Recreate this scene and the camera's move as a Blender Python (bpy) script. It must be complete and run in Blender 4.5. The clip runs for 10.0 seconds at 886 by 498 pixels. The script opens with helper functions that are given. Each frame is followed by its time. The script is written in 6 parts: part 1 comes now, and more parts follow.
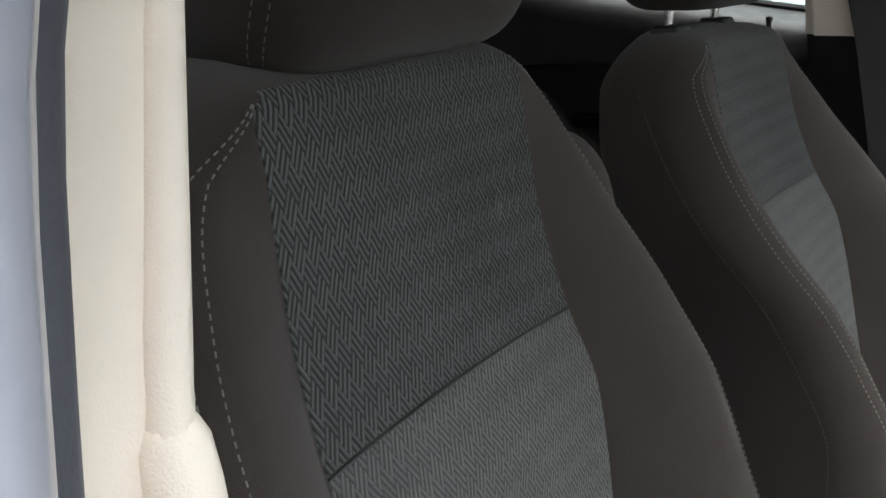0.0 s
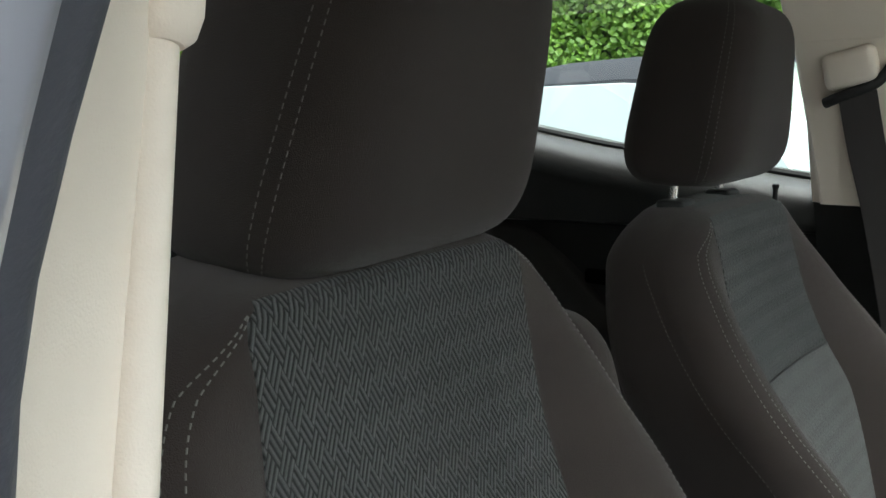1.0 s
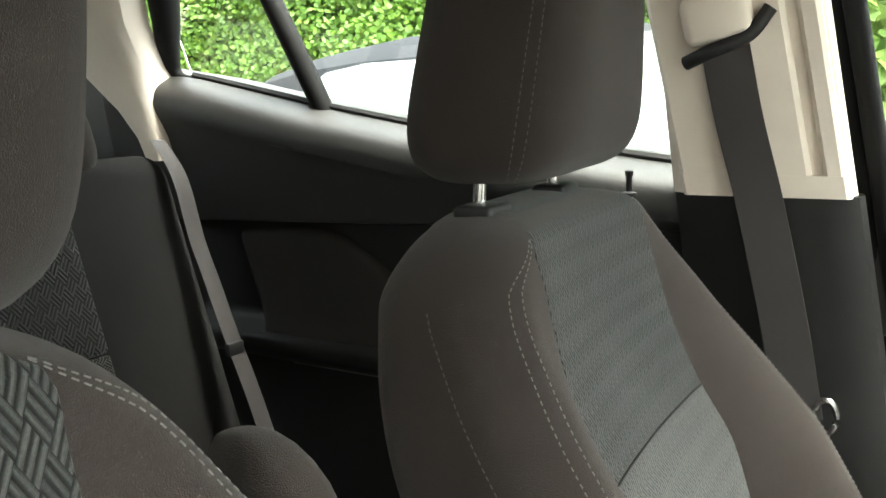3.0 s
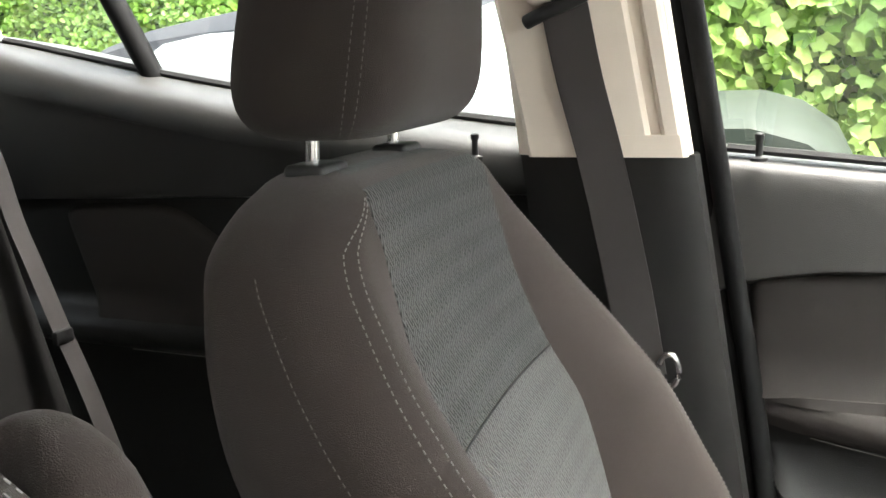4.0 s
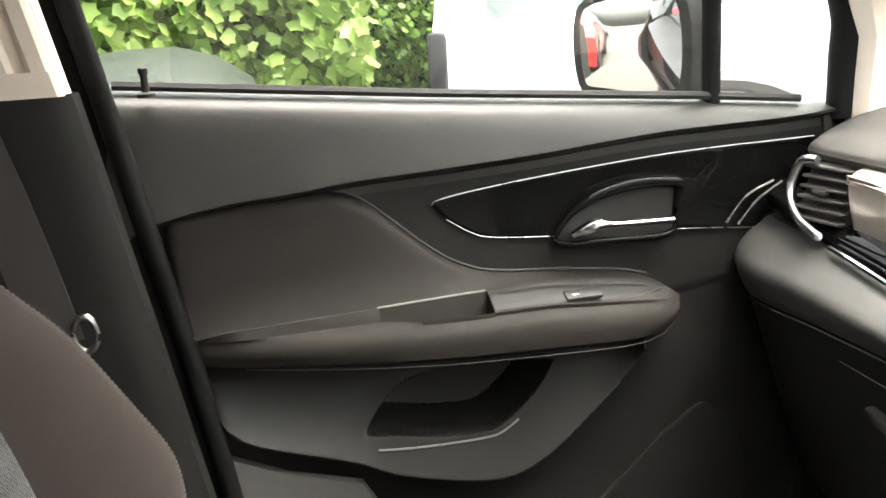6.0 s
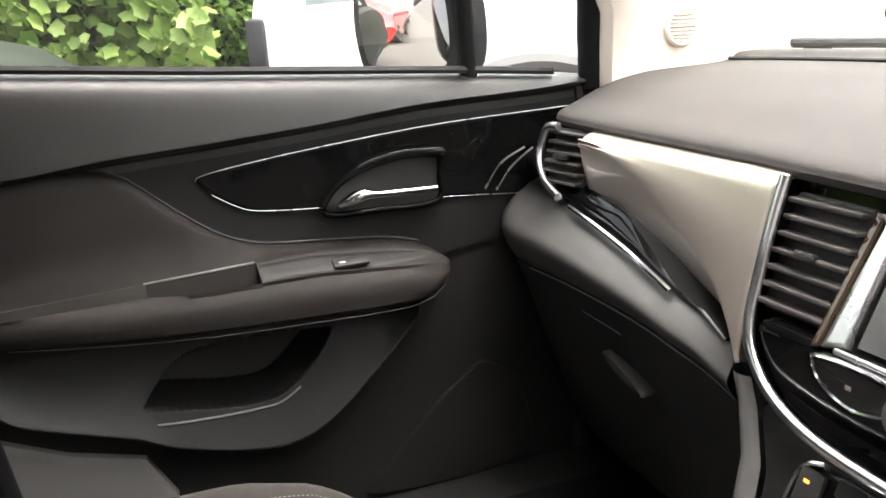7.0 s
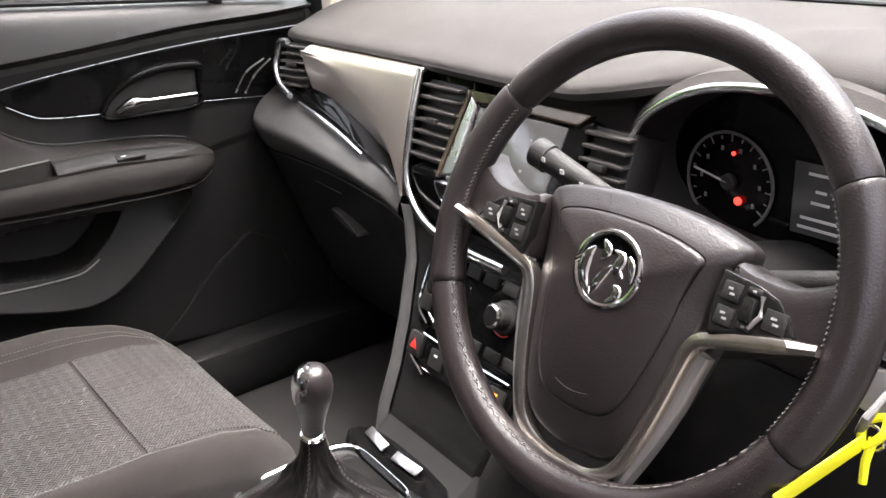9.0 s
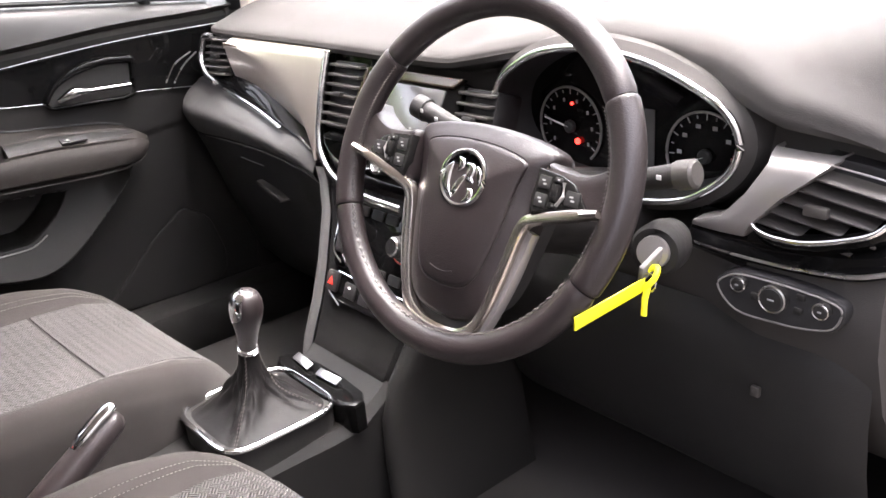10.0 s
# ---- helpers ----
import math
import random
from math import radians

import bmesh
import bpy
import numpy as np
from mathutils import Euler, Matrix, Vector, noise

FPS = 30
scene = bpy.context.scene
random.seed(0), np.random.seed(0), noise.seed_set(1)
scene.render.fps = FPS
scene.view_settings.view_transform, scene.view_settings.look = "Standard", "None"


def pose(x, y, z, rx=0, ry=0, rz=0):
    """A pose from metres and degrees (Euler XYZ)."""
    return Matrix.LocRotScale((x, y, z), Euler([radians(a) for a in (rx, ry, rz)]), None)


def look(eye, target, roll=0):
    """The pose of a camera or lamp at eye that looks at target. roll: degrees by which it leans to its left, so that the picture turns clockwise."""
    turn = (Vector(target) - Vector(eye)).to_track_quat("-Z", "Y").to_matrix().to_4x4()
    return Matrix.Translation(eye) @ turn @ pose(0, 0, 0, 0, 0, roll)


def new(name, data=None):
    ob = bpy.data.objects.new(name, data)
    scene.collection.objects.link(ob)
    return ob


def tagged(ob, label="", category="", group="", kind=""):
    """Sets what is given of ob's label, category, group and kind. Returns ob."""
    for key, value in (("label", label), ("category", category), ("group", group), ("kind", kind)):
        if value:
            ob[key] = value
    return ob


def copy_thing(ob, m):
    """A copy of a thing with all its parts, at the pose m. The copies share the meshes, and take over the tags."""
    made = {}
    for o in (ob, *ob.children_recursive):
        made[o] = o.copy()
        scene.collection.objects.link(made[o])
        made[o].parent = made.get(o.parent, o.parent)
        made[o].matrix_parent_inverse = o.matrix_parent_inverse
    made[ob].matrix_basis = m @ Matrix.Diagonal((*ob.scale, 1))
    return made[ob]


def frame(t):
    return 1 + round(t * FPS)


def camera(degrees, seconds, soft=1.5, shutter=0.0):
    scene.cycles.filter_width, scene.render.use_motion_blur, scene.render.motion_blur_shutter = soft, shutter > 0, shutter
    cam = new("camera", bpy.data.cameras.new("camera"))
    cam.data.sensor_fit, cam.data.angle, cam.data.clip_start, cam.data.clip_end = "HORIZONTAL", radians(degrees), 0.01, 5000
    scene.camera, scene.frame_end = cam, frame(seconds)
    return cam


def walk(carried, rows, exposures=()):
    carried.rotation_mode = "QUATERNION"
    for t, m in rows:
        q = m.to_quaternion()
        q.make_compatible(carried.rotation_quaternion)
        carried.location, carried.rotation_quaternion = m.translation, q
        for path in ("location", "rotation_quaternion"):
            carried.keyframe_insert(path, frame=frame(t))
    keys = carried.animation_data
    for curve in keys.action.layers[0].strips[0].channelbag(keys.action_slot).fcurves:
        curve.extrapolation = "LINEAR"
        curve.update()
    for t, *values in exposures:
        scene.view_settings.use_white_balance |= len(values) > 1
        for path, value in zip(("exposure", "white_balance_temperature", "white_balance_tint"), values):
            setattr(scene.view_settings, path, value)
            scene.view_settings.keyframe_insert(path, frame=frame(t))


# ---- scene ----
cam = camera(54.6, 10.0)
PATH = [
    (0, (-0.126, -0.775, 1.234), (-1.32, 0.711, 0.627), -1.7),
    (0.5, (-0.127, -0.773, 1.255), (-1.379, 0.726, 0.823), -1.0),
    (1, (-0.121, -0.76, 1.274), (-1.385, 0.759, 0.965), -0.6),
    (1.5, (-0.138, -0.707, 1.285), (-1.362, 0.848, 0.998), -0.5),
    (2, (-0.178, -0.578, 1.275), (-1.325, 1.031, 0.969), -1.0),
    (2.2, (-0.196, -0.523, 1.274), (-1.306, 1.113, 0.97), -0.8),
    (3.3, (-0.234, -0.381, 1.251), (-1.216, 1.322, 0.883), -2.0),
    (3.5, (-0.235, -0.374, 1.249), (-1.167, 1.355, 0.872), -1.8),
    (4, (-0.232, -0.361, 1.235), (-0.966, 1.455, 0.83), -2.0),
    (4.5, (-0.224, -0.34, 1.219), (-0.664, 1.558, 0.765), -2.4),
    (5, (-0.205, -0.317, 1.211), (-0.341, 1.612, 0.699), -3.0),
    (5.5, (-0.195, -0.307, 1.195), (-0.038, 1.619, 0.679), -3.3),
    (6, (-0.174, -0.308, 1.186), (0.272, 1.572, 0.666), -3.3),
    (7.3, (-0.022, -0.469, 1.156), (0.718, 1.301, 0.59), -3.9),
    (7.5, (-0.027, -0.516, 1.158), (0.755, 1.232, 0.581), -3.8),
    (8, (-0.046, -0.627, 1.173), (0.801, 1.075, 0.552), -3.7),
    (8.5, (-0.073, -0.708, 1.179), (0.849, 0.926, 0.485), -3.8),
    (9, (-0.124, -0.808, 1.204), (0.909, 0.729, 0.448), -4.0),
    (9.5, (-0.18, -0.888, 1.21), (0.945, 0.579, 0.446), -4.1),
    (10, (-0.246, -1.032, 1.199), (0.92, 0.411, 0.453), -4.7),
]
EXPOSURES = [(0, 2.6, 6250, 5), (0.6, 2.6, 6250, 3), (1, 2.75, 6250, 0), (1.5, 2.95, 6350, -16), (2.2, 3.88, 6950, -14), (3.5, 4.0, 6700, 5), (4.2, 4.1, 6800, 6), (5, 3.6, 7000, 6), (5.5, 3.47, 7000, 7), (6, 3.58, 7000, 8), (7.5, 2.75, 6700, 15), (8, 2.65, 6650, 16), (8.5, 2.47, 6600, 17), (9, 3.0, 6600, 17), (9.5, 3.12, 6600, 18), (10, 3.6, 6600, 20)]
walk(cam, [(t, look(eye, target, roll)) for t, eye, target, roll in PATH], EXPOSURES)
# ---------------------------------------------------------------- light
world = bpy.data.worlds.new("overcast_sky")
scene.world = world
world.use_nodes = True
wn, wl = world.node_tree.nodes, world.node_tree.links
sky = wn.new("ShaderNodeTexSky")
sky.sky_type = "NISHITA"
sky.sun_disc = False
sky.sun_elevation = radians(74)
sky.sun_rotation = radians(95)
sky.air_density, sky.dust_density, sky.ozone_density = 1.0, 6.0, 1.0
veil = wn.new("ShaderNodeHueSaturation")
veil.inputs["Saturation"].default_value = 0.35
wl.new(sky.outputs[0], veil.inputs["Color"])
wl.new(veil.outputs[0], wn["Background"].inputs[0])
wn["Background"].inputs[1].default_value = 0.15
sun = new("sun", bpy.data.lights.new("sun", "SUN"))
sun.data.energy, sun.data.angle, sun.data.color = 1.0, radians(50), (1.0, 0.97, 0.93)
sun.matrix_world = look((3.1, -0.3, 11), (0, 0, 0))

# ---------------------------------------------------------------- helpers for meshes
def lerp_table(tab, v):
    if v <= tab[0][0]:
        return tab[0][1]
    for (a, p), (b, q) in zip(tab, tab[1:]):
        if v <= b:
            k = (v - a) / (b - a)
            return p + (q - p) * k
    return tab[-1][1]


def soft_table(tab, v):
    """Smooth curve through a table."""
    n = len(tab)
    if v <= tab[0][0]:
        return tab[0][1]
    for i in range(n - 1):
        (a, p), (b, q) = tab[i], tab[i + 1]
        if v <= b:
            pa, pp = tab[max(0, i - 1)]
            nb, nq = tab[min(n - 1, i + 2)]
            m0 = (q - pp) / (b - pa)
            m1 = (nq - p) / (nb - a)
            h = b - a
            t = (v - a) / h
            return (2 * t ** 3 - 3 * t * t + 1) * p + (t ** 3 - 2 * t * t + t) * h * m0 + (3 * t * t - 2 * t ** 3) * q + (t ** 3 - t * t) * h * m1
    return tab[-1][1]


def curve_pts(pts, n=6, closed=False):
    """Catmull-Rom through pts."""
    P = [Vector(p) for p in pts]
    out = []
    m = len(P)
    for i in range(m if closed else m - 1):
        p1, p2 = P[i], P[(i + 1) % m]
        p0 = P[i - 1] if closed or i > 0 else p1 * 2 - p2
        p3 = P[(i + 2) % m] if closed or i + 2 < m else p2 * 2 - p1
        for j in range(n):
            t = j / n
            out.append(0.5 * ((2 * p1) + (p2 - p0) * t + (2 * p0 - 5 * p1 + 4 * p2 - p3) * t * t + (3 * p1 - p0 - 3 * p2 + p3) * t ** 3))
    if not closed:
        out.append(P[-1])
    return out


def grid(rows, close_u=False, close_v=False, uvs=None):
    """A surface through rows of points."""
    bm = bmesh.new()
    V = [[bm.verts.new(p) for p in r] for r in rows]
    uv = bm.loops.layers.uv.new("UVMap") if uvs else None
    nr, nc = len(V), len(V[0])
    for i in range(nr if close_v else nr - 1):
        for j in range(nc if close_u else nc - 1):
            ids = [(i, j), (i, (j + 1) % nc), ((i + 1) % nr, (j + 1) % nc), ((i + 1) % nr, j)]
            f = bm.faces.new([V[a][b] for a, b in ids])
            if uv:
                for loop, (a, b) in zip(f.loops, ids):
                    loop[uv].uv = uvs[a][b]
    return bm


def cap(bm, ring):
    try:
        bm.faces.new(ring)
    except ValueError:
        pass


def loft(rows, uvs=None):
    """Closed rings joined into a solid with flat ends."""
    bm = grid(rows, close_u=True, uvs=uvs)
    bm.verts.ensure_lookup_table()
    n = len(rows[0])
    cap(bm, [bm.verts[i] for i in range(n)])
    cap(bm, [bm.verts[len(bm.verts) - n + i] for i in range(n)])
    bmesh.ops.recalc_face_normals(bm, faces=bm.faces)
    return bm


def tube(pts, r, closed=False, n=8, flat=1.0, up=(0, 0, 1)):
    """A round or flattened bar along pts; r a number or one per point."""
    P = [Vector(p) for p in pts]
    m = len(P)
    rows = []
    for i, p in enumerate(P):
        a = P[i - 1] if (closed or i) else p
        b = P[(i + 1) % m] if (closed or i + 1 < m) else p
        d = (b - a).normalized()
        u = Vector(up)
        s = d.cross(u)
        if s.length < 1e-4:
            s = d.cross(Vector((1, 0.1, 0)))
        s.normalize()
        w = s.cross(d).normalized()
        rr = r[i] if isinstance(r, (list, tuple)) else r
        rows.append([p + s * math.cos(2 * math.pi * k / n) * rr + w * math.sin(2 * math.pi * k / n) * rr * flat for k in range(n)])
    if closed:
        bm = grid(rows, True, True)
        bmesh.ops.recalc_face_normals(bm, faces=bm.faces)
        return bm
    return loft(rows)


def rbox(c, size, b=0.004, m=None, seg=2):
    """A box of that size round c with rounded edges; m turns it."""
    bm = bmesh.new()
    bmesh.ops.create_cube(bm, size=1)
    bmesh.ops.scale(bm, vec=size, verts=bm.verts)
    b = min(b, min(size) * 0.49)
    bmesh.ops.bevel(bm, geom=bm.edges[:], offset=b, segments=seg, profile=0.5, affect="EDGES")
    M = Matrix.Translation(c) @ (m if m else Matrix())
    bmesh.ops.transform(bm, matrix=M, verts=bm.verts)
    return bm


def offset2(pts, d):
    out = []
    n = len(pts)
    area = sum(pts[i][0] * pts[(i + 1) % n][1] - pts[(i + 1) % n][0] * pts[i][1] for i in range(n))
    sg = 1 if area > 0 else -1
    for i in range(n):
        a, p, c = pts[i - 1], pts[i], pts[(i + 1) % n]
        e1 = Vector((p[0] - a[0], p[1] - a[1]))
        e2 = Vector((c[0] - p[0], c[1] - p[1]))
        e1 = e1.normalized() if e1.length > 1e-9 else e2.normalized()
        e2 = e2.normalized() if e2.length > 1e-9 else e1
        n1, n2 = Vector((-e1.y, e1.x)) * sg, Vector((-e2.y, e2.x)) * sg
        nn = n1 + n2
        nn = nn.normalized() if nn.length > 1e-6 else n1
        k = d / max(0.5, nn.dot(n1))
        out.append((p[0] + nn.x * k, p[1] + nn.y * k))
    return out


def slab(outline, d0, d1, to, b=0.004):
    """A plate from depth d0 to d1 with that outline, rounded at d1; to(a, b, d) gives the place."""
    sg = 1 if d1 > d0 else -1
    rings = [[to(a, c, d0) for a, c in outline], [to(a, c, d1 - sg * b) for a, c in outline],
             [to(a, c, d1 - sg * b * 0.3) for a, c in offset2(outline, b * 0.3)], [to(a, c, d1) for a, c in offset2(outline, b)], [to(a, c, d1) for a, c in offset2(outline, b * 1.5 + 0.0004)]]
    bm = loft(rings)
    bmesh.ops.triangulate(bm, faces=[f for f in bm.faces if len(f.verts) > 4])
    return bm


def lathe(profile, m, n=24):
    """Spins (radius, height) round z, placed by m."""
    rows = [[m @ Vector((r * math.cos(2 * math.pi * k / n), r * math.sin(2 * math.pi * k / n), h)) for k in range(n)] for r, h in profile]
    return loft(rows)


def join(*bms):
    out = bmesh.new()
    tmp = bpy.data.meshes.new("tmp")
    for b in bms:
        b.to_mesh(tmp)
        out.from_mesh(tmp)
        b.free()
    bpy.data.meshes.remove(tmp)
    return out


def dashes(pts, length=0.0036, gap=0.0024, r=0.00045, up=(0, 0, 1)):
    """Short stitches along a line of points."""
    P = [Vector(p) for p in pts]
    verts, faces = [], []
    pos, want = 0.0, 0.0
    for a, b in zip(P, P[1:]):
        seg = (b - a).length
        if seg < 1e-6:
            continue
        d = (b - a) / seg
        s = d.cross(Vector(up))
        s = s.normalized() if s.length > 1e-4 else Vector((0, 1, 0))
        w = s.cross(d)
        while want <= pos + seg:
            p = a + d * (want - pos)
            q = p + d * length
            k = len(verts)
            for c in (p, q):
                for x, y in ((-1, -1), (1, -1), (1, 1), (-1, 1)):
                    verts.append(c + s * x * r + w * y * r)
            faces += [(k, k + 1, k + 2, k + 3), (k + 4, k + 7, k + 6, k + 5)] + [(k + i, k + 4 + i, k + 4 + (i + 1) % 4, k + (i + 1) % 4) for i in range(4)]
            want += length + gap
        pos += seg
    me = bpy.data.meshes.new("tmp")
    me.from_pydata([tuple(v) for v in verts], [], faces)
    bm = bmesh.new()
    bm.from_mesh(me)
    bpy.data.meshes.remove(me)
    return bm


def part(name, bm, mat, parent=None, label="", flat=False):
    """One mesh object, made in world places, under a thing or a part."""
    me = bpy.data.meshes.new(name)
    bmesh.ops.recalc_face_normals(bm, faces=bm.faces)
    if parent:
        bmesh.ops.transform(bm, matrix=Matrix.Translation(-base_of(parent)), verts=bm.verts)
    bm.to_mesh(me)
    bm.free()
    if not flat:
        me.shade_smooth()
        me.set_sharp_from_angle(angle=radians(38))
    me.materials.append(mat)
    ob = new(name, me)
    if parent:
        ob.parent = parent
    if label:
        tagged(ob, label)
    return ob


def base_of(ob):
    p = Vector((0, 0, 0))
    while ob:
        p += ob.location
        ob = ob.parent
    return p


def thing(name, base, label, category, group="", kind=""):
    ob = new(name)
    ob.empty_display_size = 0.05
    ob.location = base
    return tagged(ob, label, category, group, kind)


# ---------------------------------------------------------------- materials
def mat(name, color, rough=0.5, metal=0.0, spec=0.5, grain=0.0, scale=400.0, vary=0.15, vscale=9.0, coat=0.0, sheen=0.0, dirt=None):
    m = bpy.data.materials.new(name)
    m.use_nodes = True
    N, L = m.node_tree.nodes, m.node_tree.links
    p = N["Principled BSDF"]
    tc = N.new("ShaderNodeTexCoord")
    n1 = N.new("ShaderNodeTexNoise")
    n1.inputs["Scale"].default_value = vscale
    n1.inputs["Detail"].default_value = 6
    L.new(tc.outputs["Object"], n1.inputs["Vector"])
    mx = N.new("ShaderNodeMix")
    mx.data_type = "RGBA"
    c2 = dirt if dirt else tuple(min(1, c * (1 + vary)) for c in color)
    mx.inputs[6].default_value = (*[c * (1 - vary) for c in color], 1)
    mx.inputs[7].default_value = (*c2, 1)
    L.new(n1.outputs[0], mx.inputs[0])
    L.new(mx.outputs[2], p.inputs["Base Color"])
    rr = N.new("ShaderNodeMapRange")
    rr.inputs[3].default_value, rr.inputs[4].default_value = max(0.02, rough * 0.85), min(1, rough * 1.15)
    L.new(n1.outputs[0], rr.inputs[0])
    L.new(rr.outputs[0], p.inputs["Roughness"])
    p.inputs["Metallic"].default_value = metal
    p.inputs["Specular IOR Level"].default_value = spec
    p.inputs["Coat Weight"].default_value = coat
    p.inputs["Coat Roughness"].default_value = 0.05
    p.inputs["Sheen Weight"].default_value = sheen
    p.inputs["Sheen Roughness"].default_value = 0.5
    if grain:
        n2 = N.new("ShaderNodeTexNoise")
        n2.inputs["Scale"].default_value = scale
        n2.inputs["Detail"].default_value = 3
        L.new(tc.outputs["Object"], n2.inputs["Vector"])
        b = N.new("ShaderNodeBump")
        b.inputs["Strength"].default_value = grain
        b.inputs["Distance"].default_value = 0.001
        L.new(n2.outputs[0], b.inputs["Height"])
        L.new(b.outputs[0], p.inputs["Normal"])
    return m


def math_node(N, L, op, a, b=None):
    n = N.new("ShaderNodeMath")
    n.operation = op
    for i, v in enumerate((a, b)):
        if v is None:
            continue
        if isinstance(v, (int, float)):
            n.inputs[i].default_value = v
        else:
            L.new(v, n.inputs[i])
    return n.outputs[0]


def weave(name, dark, light, amount=1.0, px=0.0125, py=0.027):
    """Woven cloth: short slanting strokes that change sides from diamond to diamond."""
    m = bpy.data.materials.new(name)
    m.use_nodes = True
    N, L = m.node_tree.nodes, m.node_tree.links
    p = N["Principled BSDF"]
    uv = N.new("ShaderNodeUVMap")
    sep = N.new("ShaderNodeSeparateXYZ")
    L.new(uv.outputs[0], sep.inputs[0])
    u = math_node(N, L, "DIVIDE", sep.outputs[0], px)
    v = math_node(N, L, "DIVIDE", sep.outputs[1], py)
    a = math_node(N, L, "ADD", u, v)
    b = math_node(N, L, "SUBTRACT", u, v)
    par = math_node(N, L, "FLOORED_MODULO", math_node(N, L, "ADD", math_node(N, L, "FLOOR", a), math_node(N, L, "FLOOR", b)), 2.0)
    sa = math_node(N, L, "PINGPONG", math_node(N, L, "MULTIPLY", a, 3.0), 0.5)
    sb = math_node(N, L, "PINGPONG", math_node(N, L, "MULTIPLY", b, 3.0), 0.5)
    st = N.new("ShaderNodeMix")
    L.new(par, st.inputs[0])
    L.new(sa, st.inputs[2])
    L.new(sb, st.inputs[3])
    ramp = N.new("ShaderNodeMapRange")
    ramp.inputs[1].default_value, ramp.inputs[2].default_value = 0.10, 0.40
    L.new(st.outputs[0], ramp.inputs[0])
    tc = N.new("ShaderNodeTexCoord")
    nz = N.new("ShaderNodeTexNoise")
    nz.inputs["Scale"].default_value = 900
    L.new(tc.outputs["Object"], nz.inputs["Vector"])
    big = N.new("ShaderNodeTexNoise")
    big.inputs["Scale"].default_value = 7
    L.new(tc.outputs["Object"], big.inputs["Vector"])
    k = math_node(N, L, "MULTIPLY", math_node(N, L, "MULTIPLY", ramp.outputs[0], amount), math_node(N, L, "ADD", nz.outputs[0], 0.45))
    k = math_node(N, L, "MULTIPLY", k, math_node(N, L, "ADD", big.outputs[0], 0.5))
    k = math_node(N, L, "MULTIPLY", k, math_node(N, L, "ADD", math_node(N, L, "MULTIPLY", par, 0.30), 0.85))
    mx = N.new("ShaderNodeMix")
    mx.data_type = "RGBA"
    mx.inputs[6].default_value = (*dark, 1)
    mx.inputs[7].default_value = (*light, 1)
    L.new(k, mx.inputs[0])
    L.new(mx.outputs[2], p.inputs["Base Color"])
    p.inputs["Roughness"].default_value = 0.85
    p.inputs["Specular IOR Level"].default_value = 0.12
    p.inputs["Sheen Weight"].default_value = 0.1
    bp = N.new("ShaderNodeBump")
    bp.inputs["Strength"].default_value = 0.95
    bp.inputs["Distance"].default_value = 0.0016
    h = math_node(N, L, "ADD", math_node(N, L, "ADD", math_node(N, L, "MULTIPLY", nz.outputs[0], 0.4), ramp.outputs[0]), math_node(N, L, "MULTIPLY", par, 0.65))
    L.new(h, bp.inputs["Height"])
    L.new(bp.outputs[0], p.inputs["Normal"])
    return m


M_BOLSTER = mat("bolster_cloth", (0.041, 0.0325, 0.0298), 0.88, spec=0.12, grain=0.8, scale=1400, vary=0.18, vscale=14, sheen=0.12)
M_WEAVE = weave("dark_weave", (0.022, 0.0226, 0.0224), (0.096, 0.099, 0.0975), 0.85, 0.0125, 0.0265)
M_WEAVE_L = weave("grey_weave", (0.052, 0.0515, 0.051), (0.125, 0.124, 0.122), 0.95, 0.0125, 0.0265)
M_WEAVE_C = weave("cushion_weave", (0.009, 0.0084, 0.0080), (0.088, 0.081, 0.078), 1.0, 0.0170, 0.0150)
M_CUSHION = mat("cushion_cloth", (0.027, 0.0235, 0.022), 0.9, spec=0.12, grain=1.0, scale=1100, vary=0.22, vscale=12, sheen=0.08)
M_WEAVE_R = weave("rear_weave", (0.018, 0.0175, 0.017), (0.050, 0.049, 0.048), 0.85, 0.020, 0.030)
M_HEAD = mat("headrest_cloth", (0.0300, 0.0238, 0.0218), 0.9, spec=0.12, grain=0.7, scale=1500, vary=0.15, vscale=18, sheen=0.1)
M_HEADTHREAD = mat("dark_thread", (0.075, 0.066, 0.062), 0.85, vary=0.25, vscale=300)
M_THREAD = mat("grey_thread", (0.165, 0.158, 0.150), 0.8, vary=0.25, vscale=300)
M_DASH = mat("soft_black_plastic", (0.047, 0.0445, 0.0425), 0.66, spec=0.15, grain=0.55, scale=900, vary=0.12)
# Door lining plastic in a lighter copy: window light painted into the upper roll.
M_ROLL = mat("lit_door_top", (0.024, 0.0235, 0.0225), 0.42, spec=0.50, grain=0.45, scale=1000, vary=0.12)
# Lighter copy of the dash plastic, its colour making up for missing light.
M_KNEE = mat("lit_soft_plastic", (0.056, 0.0545, 0.053), 0.46, spec=0.55, grain=0.5, scale=900, vary=0.12)
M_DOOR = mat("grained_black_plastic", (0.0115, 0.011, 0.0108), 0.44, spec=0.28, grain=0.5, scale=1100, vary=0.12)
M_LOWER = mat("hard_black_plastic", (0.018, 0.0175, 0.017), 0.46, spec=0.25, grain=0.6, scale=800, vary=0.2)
M_PAD = mat("brown_black_cloth", (0.0215, 0.0180, 0.0168), 0.66, spec=0.30, grain=0.6, scale=1300, vary=0.12)
M_GLOSS = mat("piano_black", (0.0035, 0.0035, 0.0035), 0.07, spec=0.14, vary=0.3, vscale=30)
M_CHROME = mat("chrome", (0.82, 0.83, 0.84), 0.13, metal=1.0, vary=0.05, vscale=20)
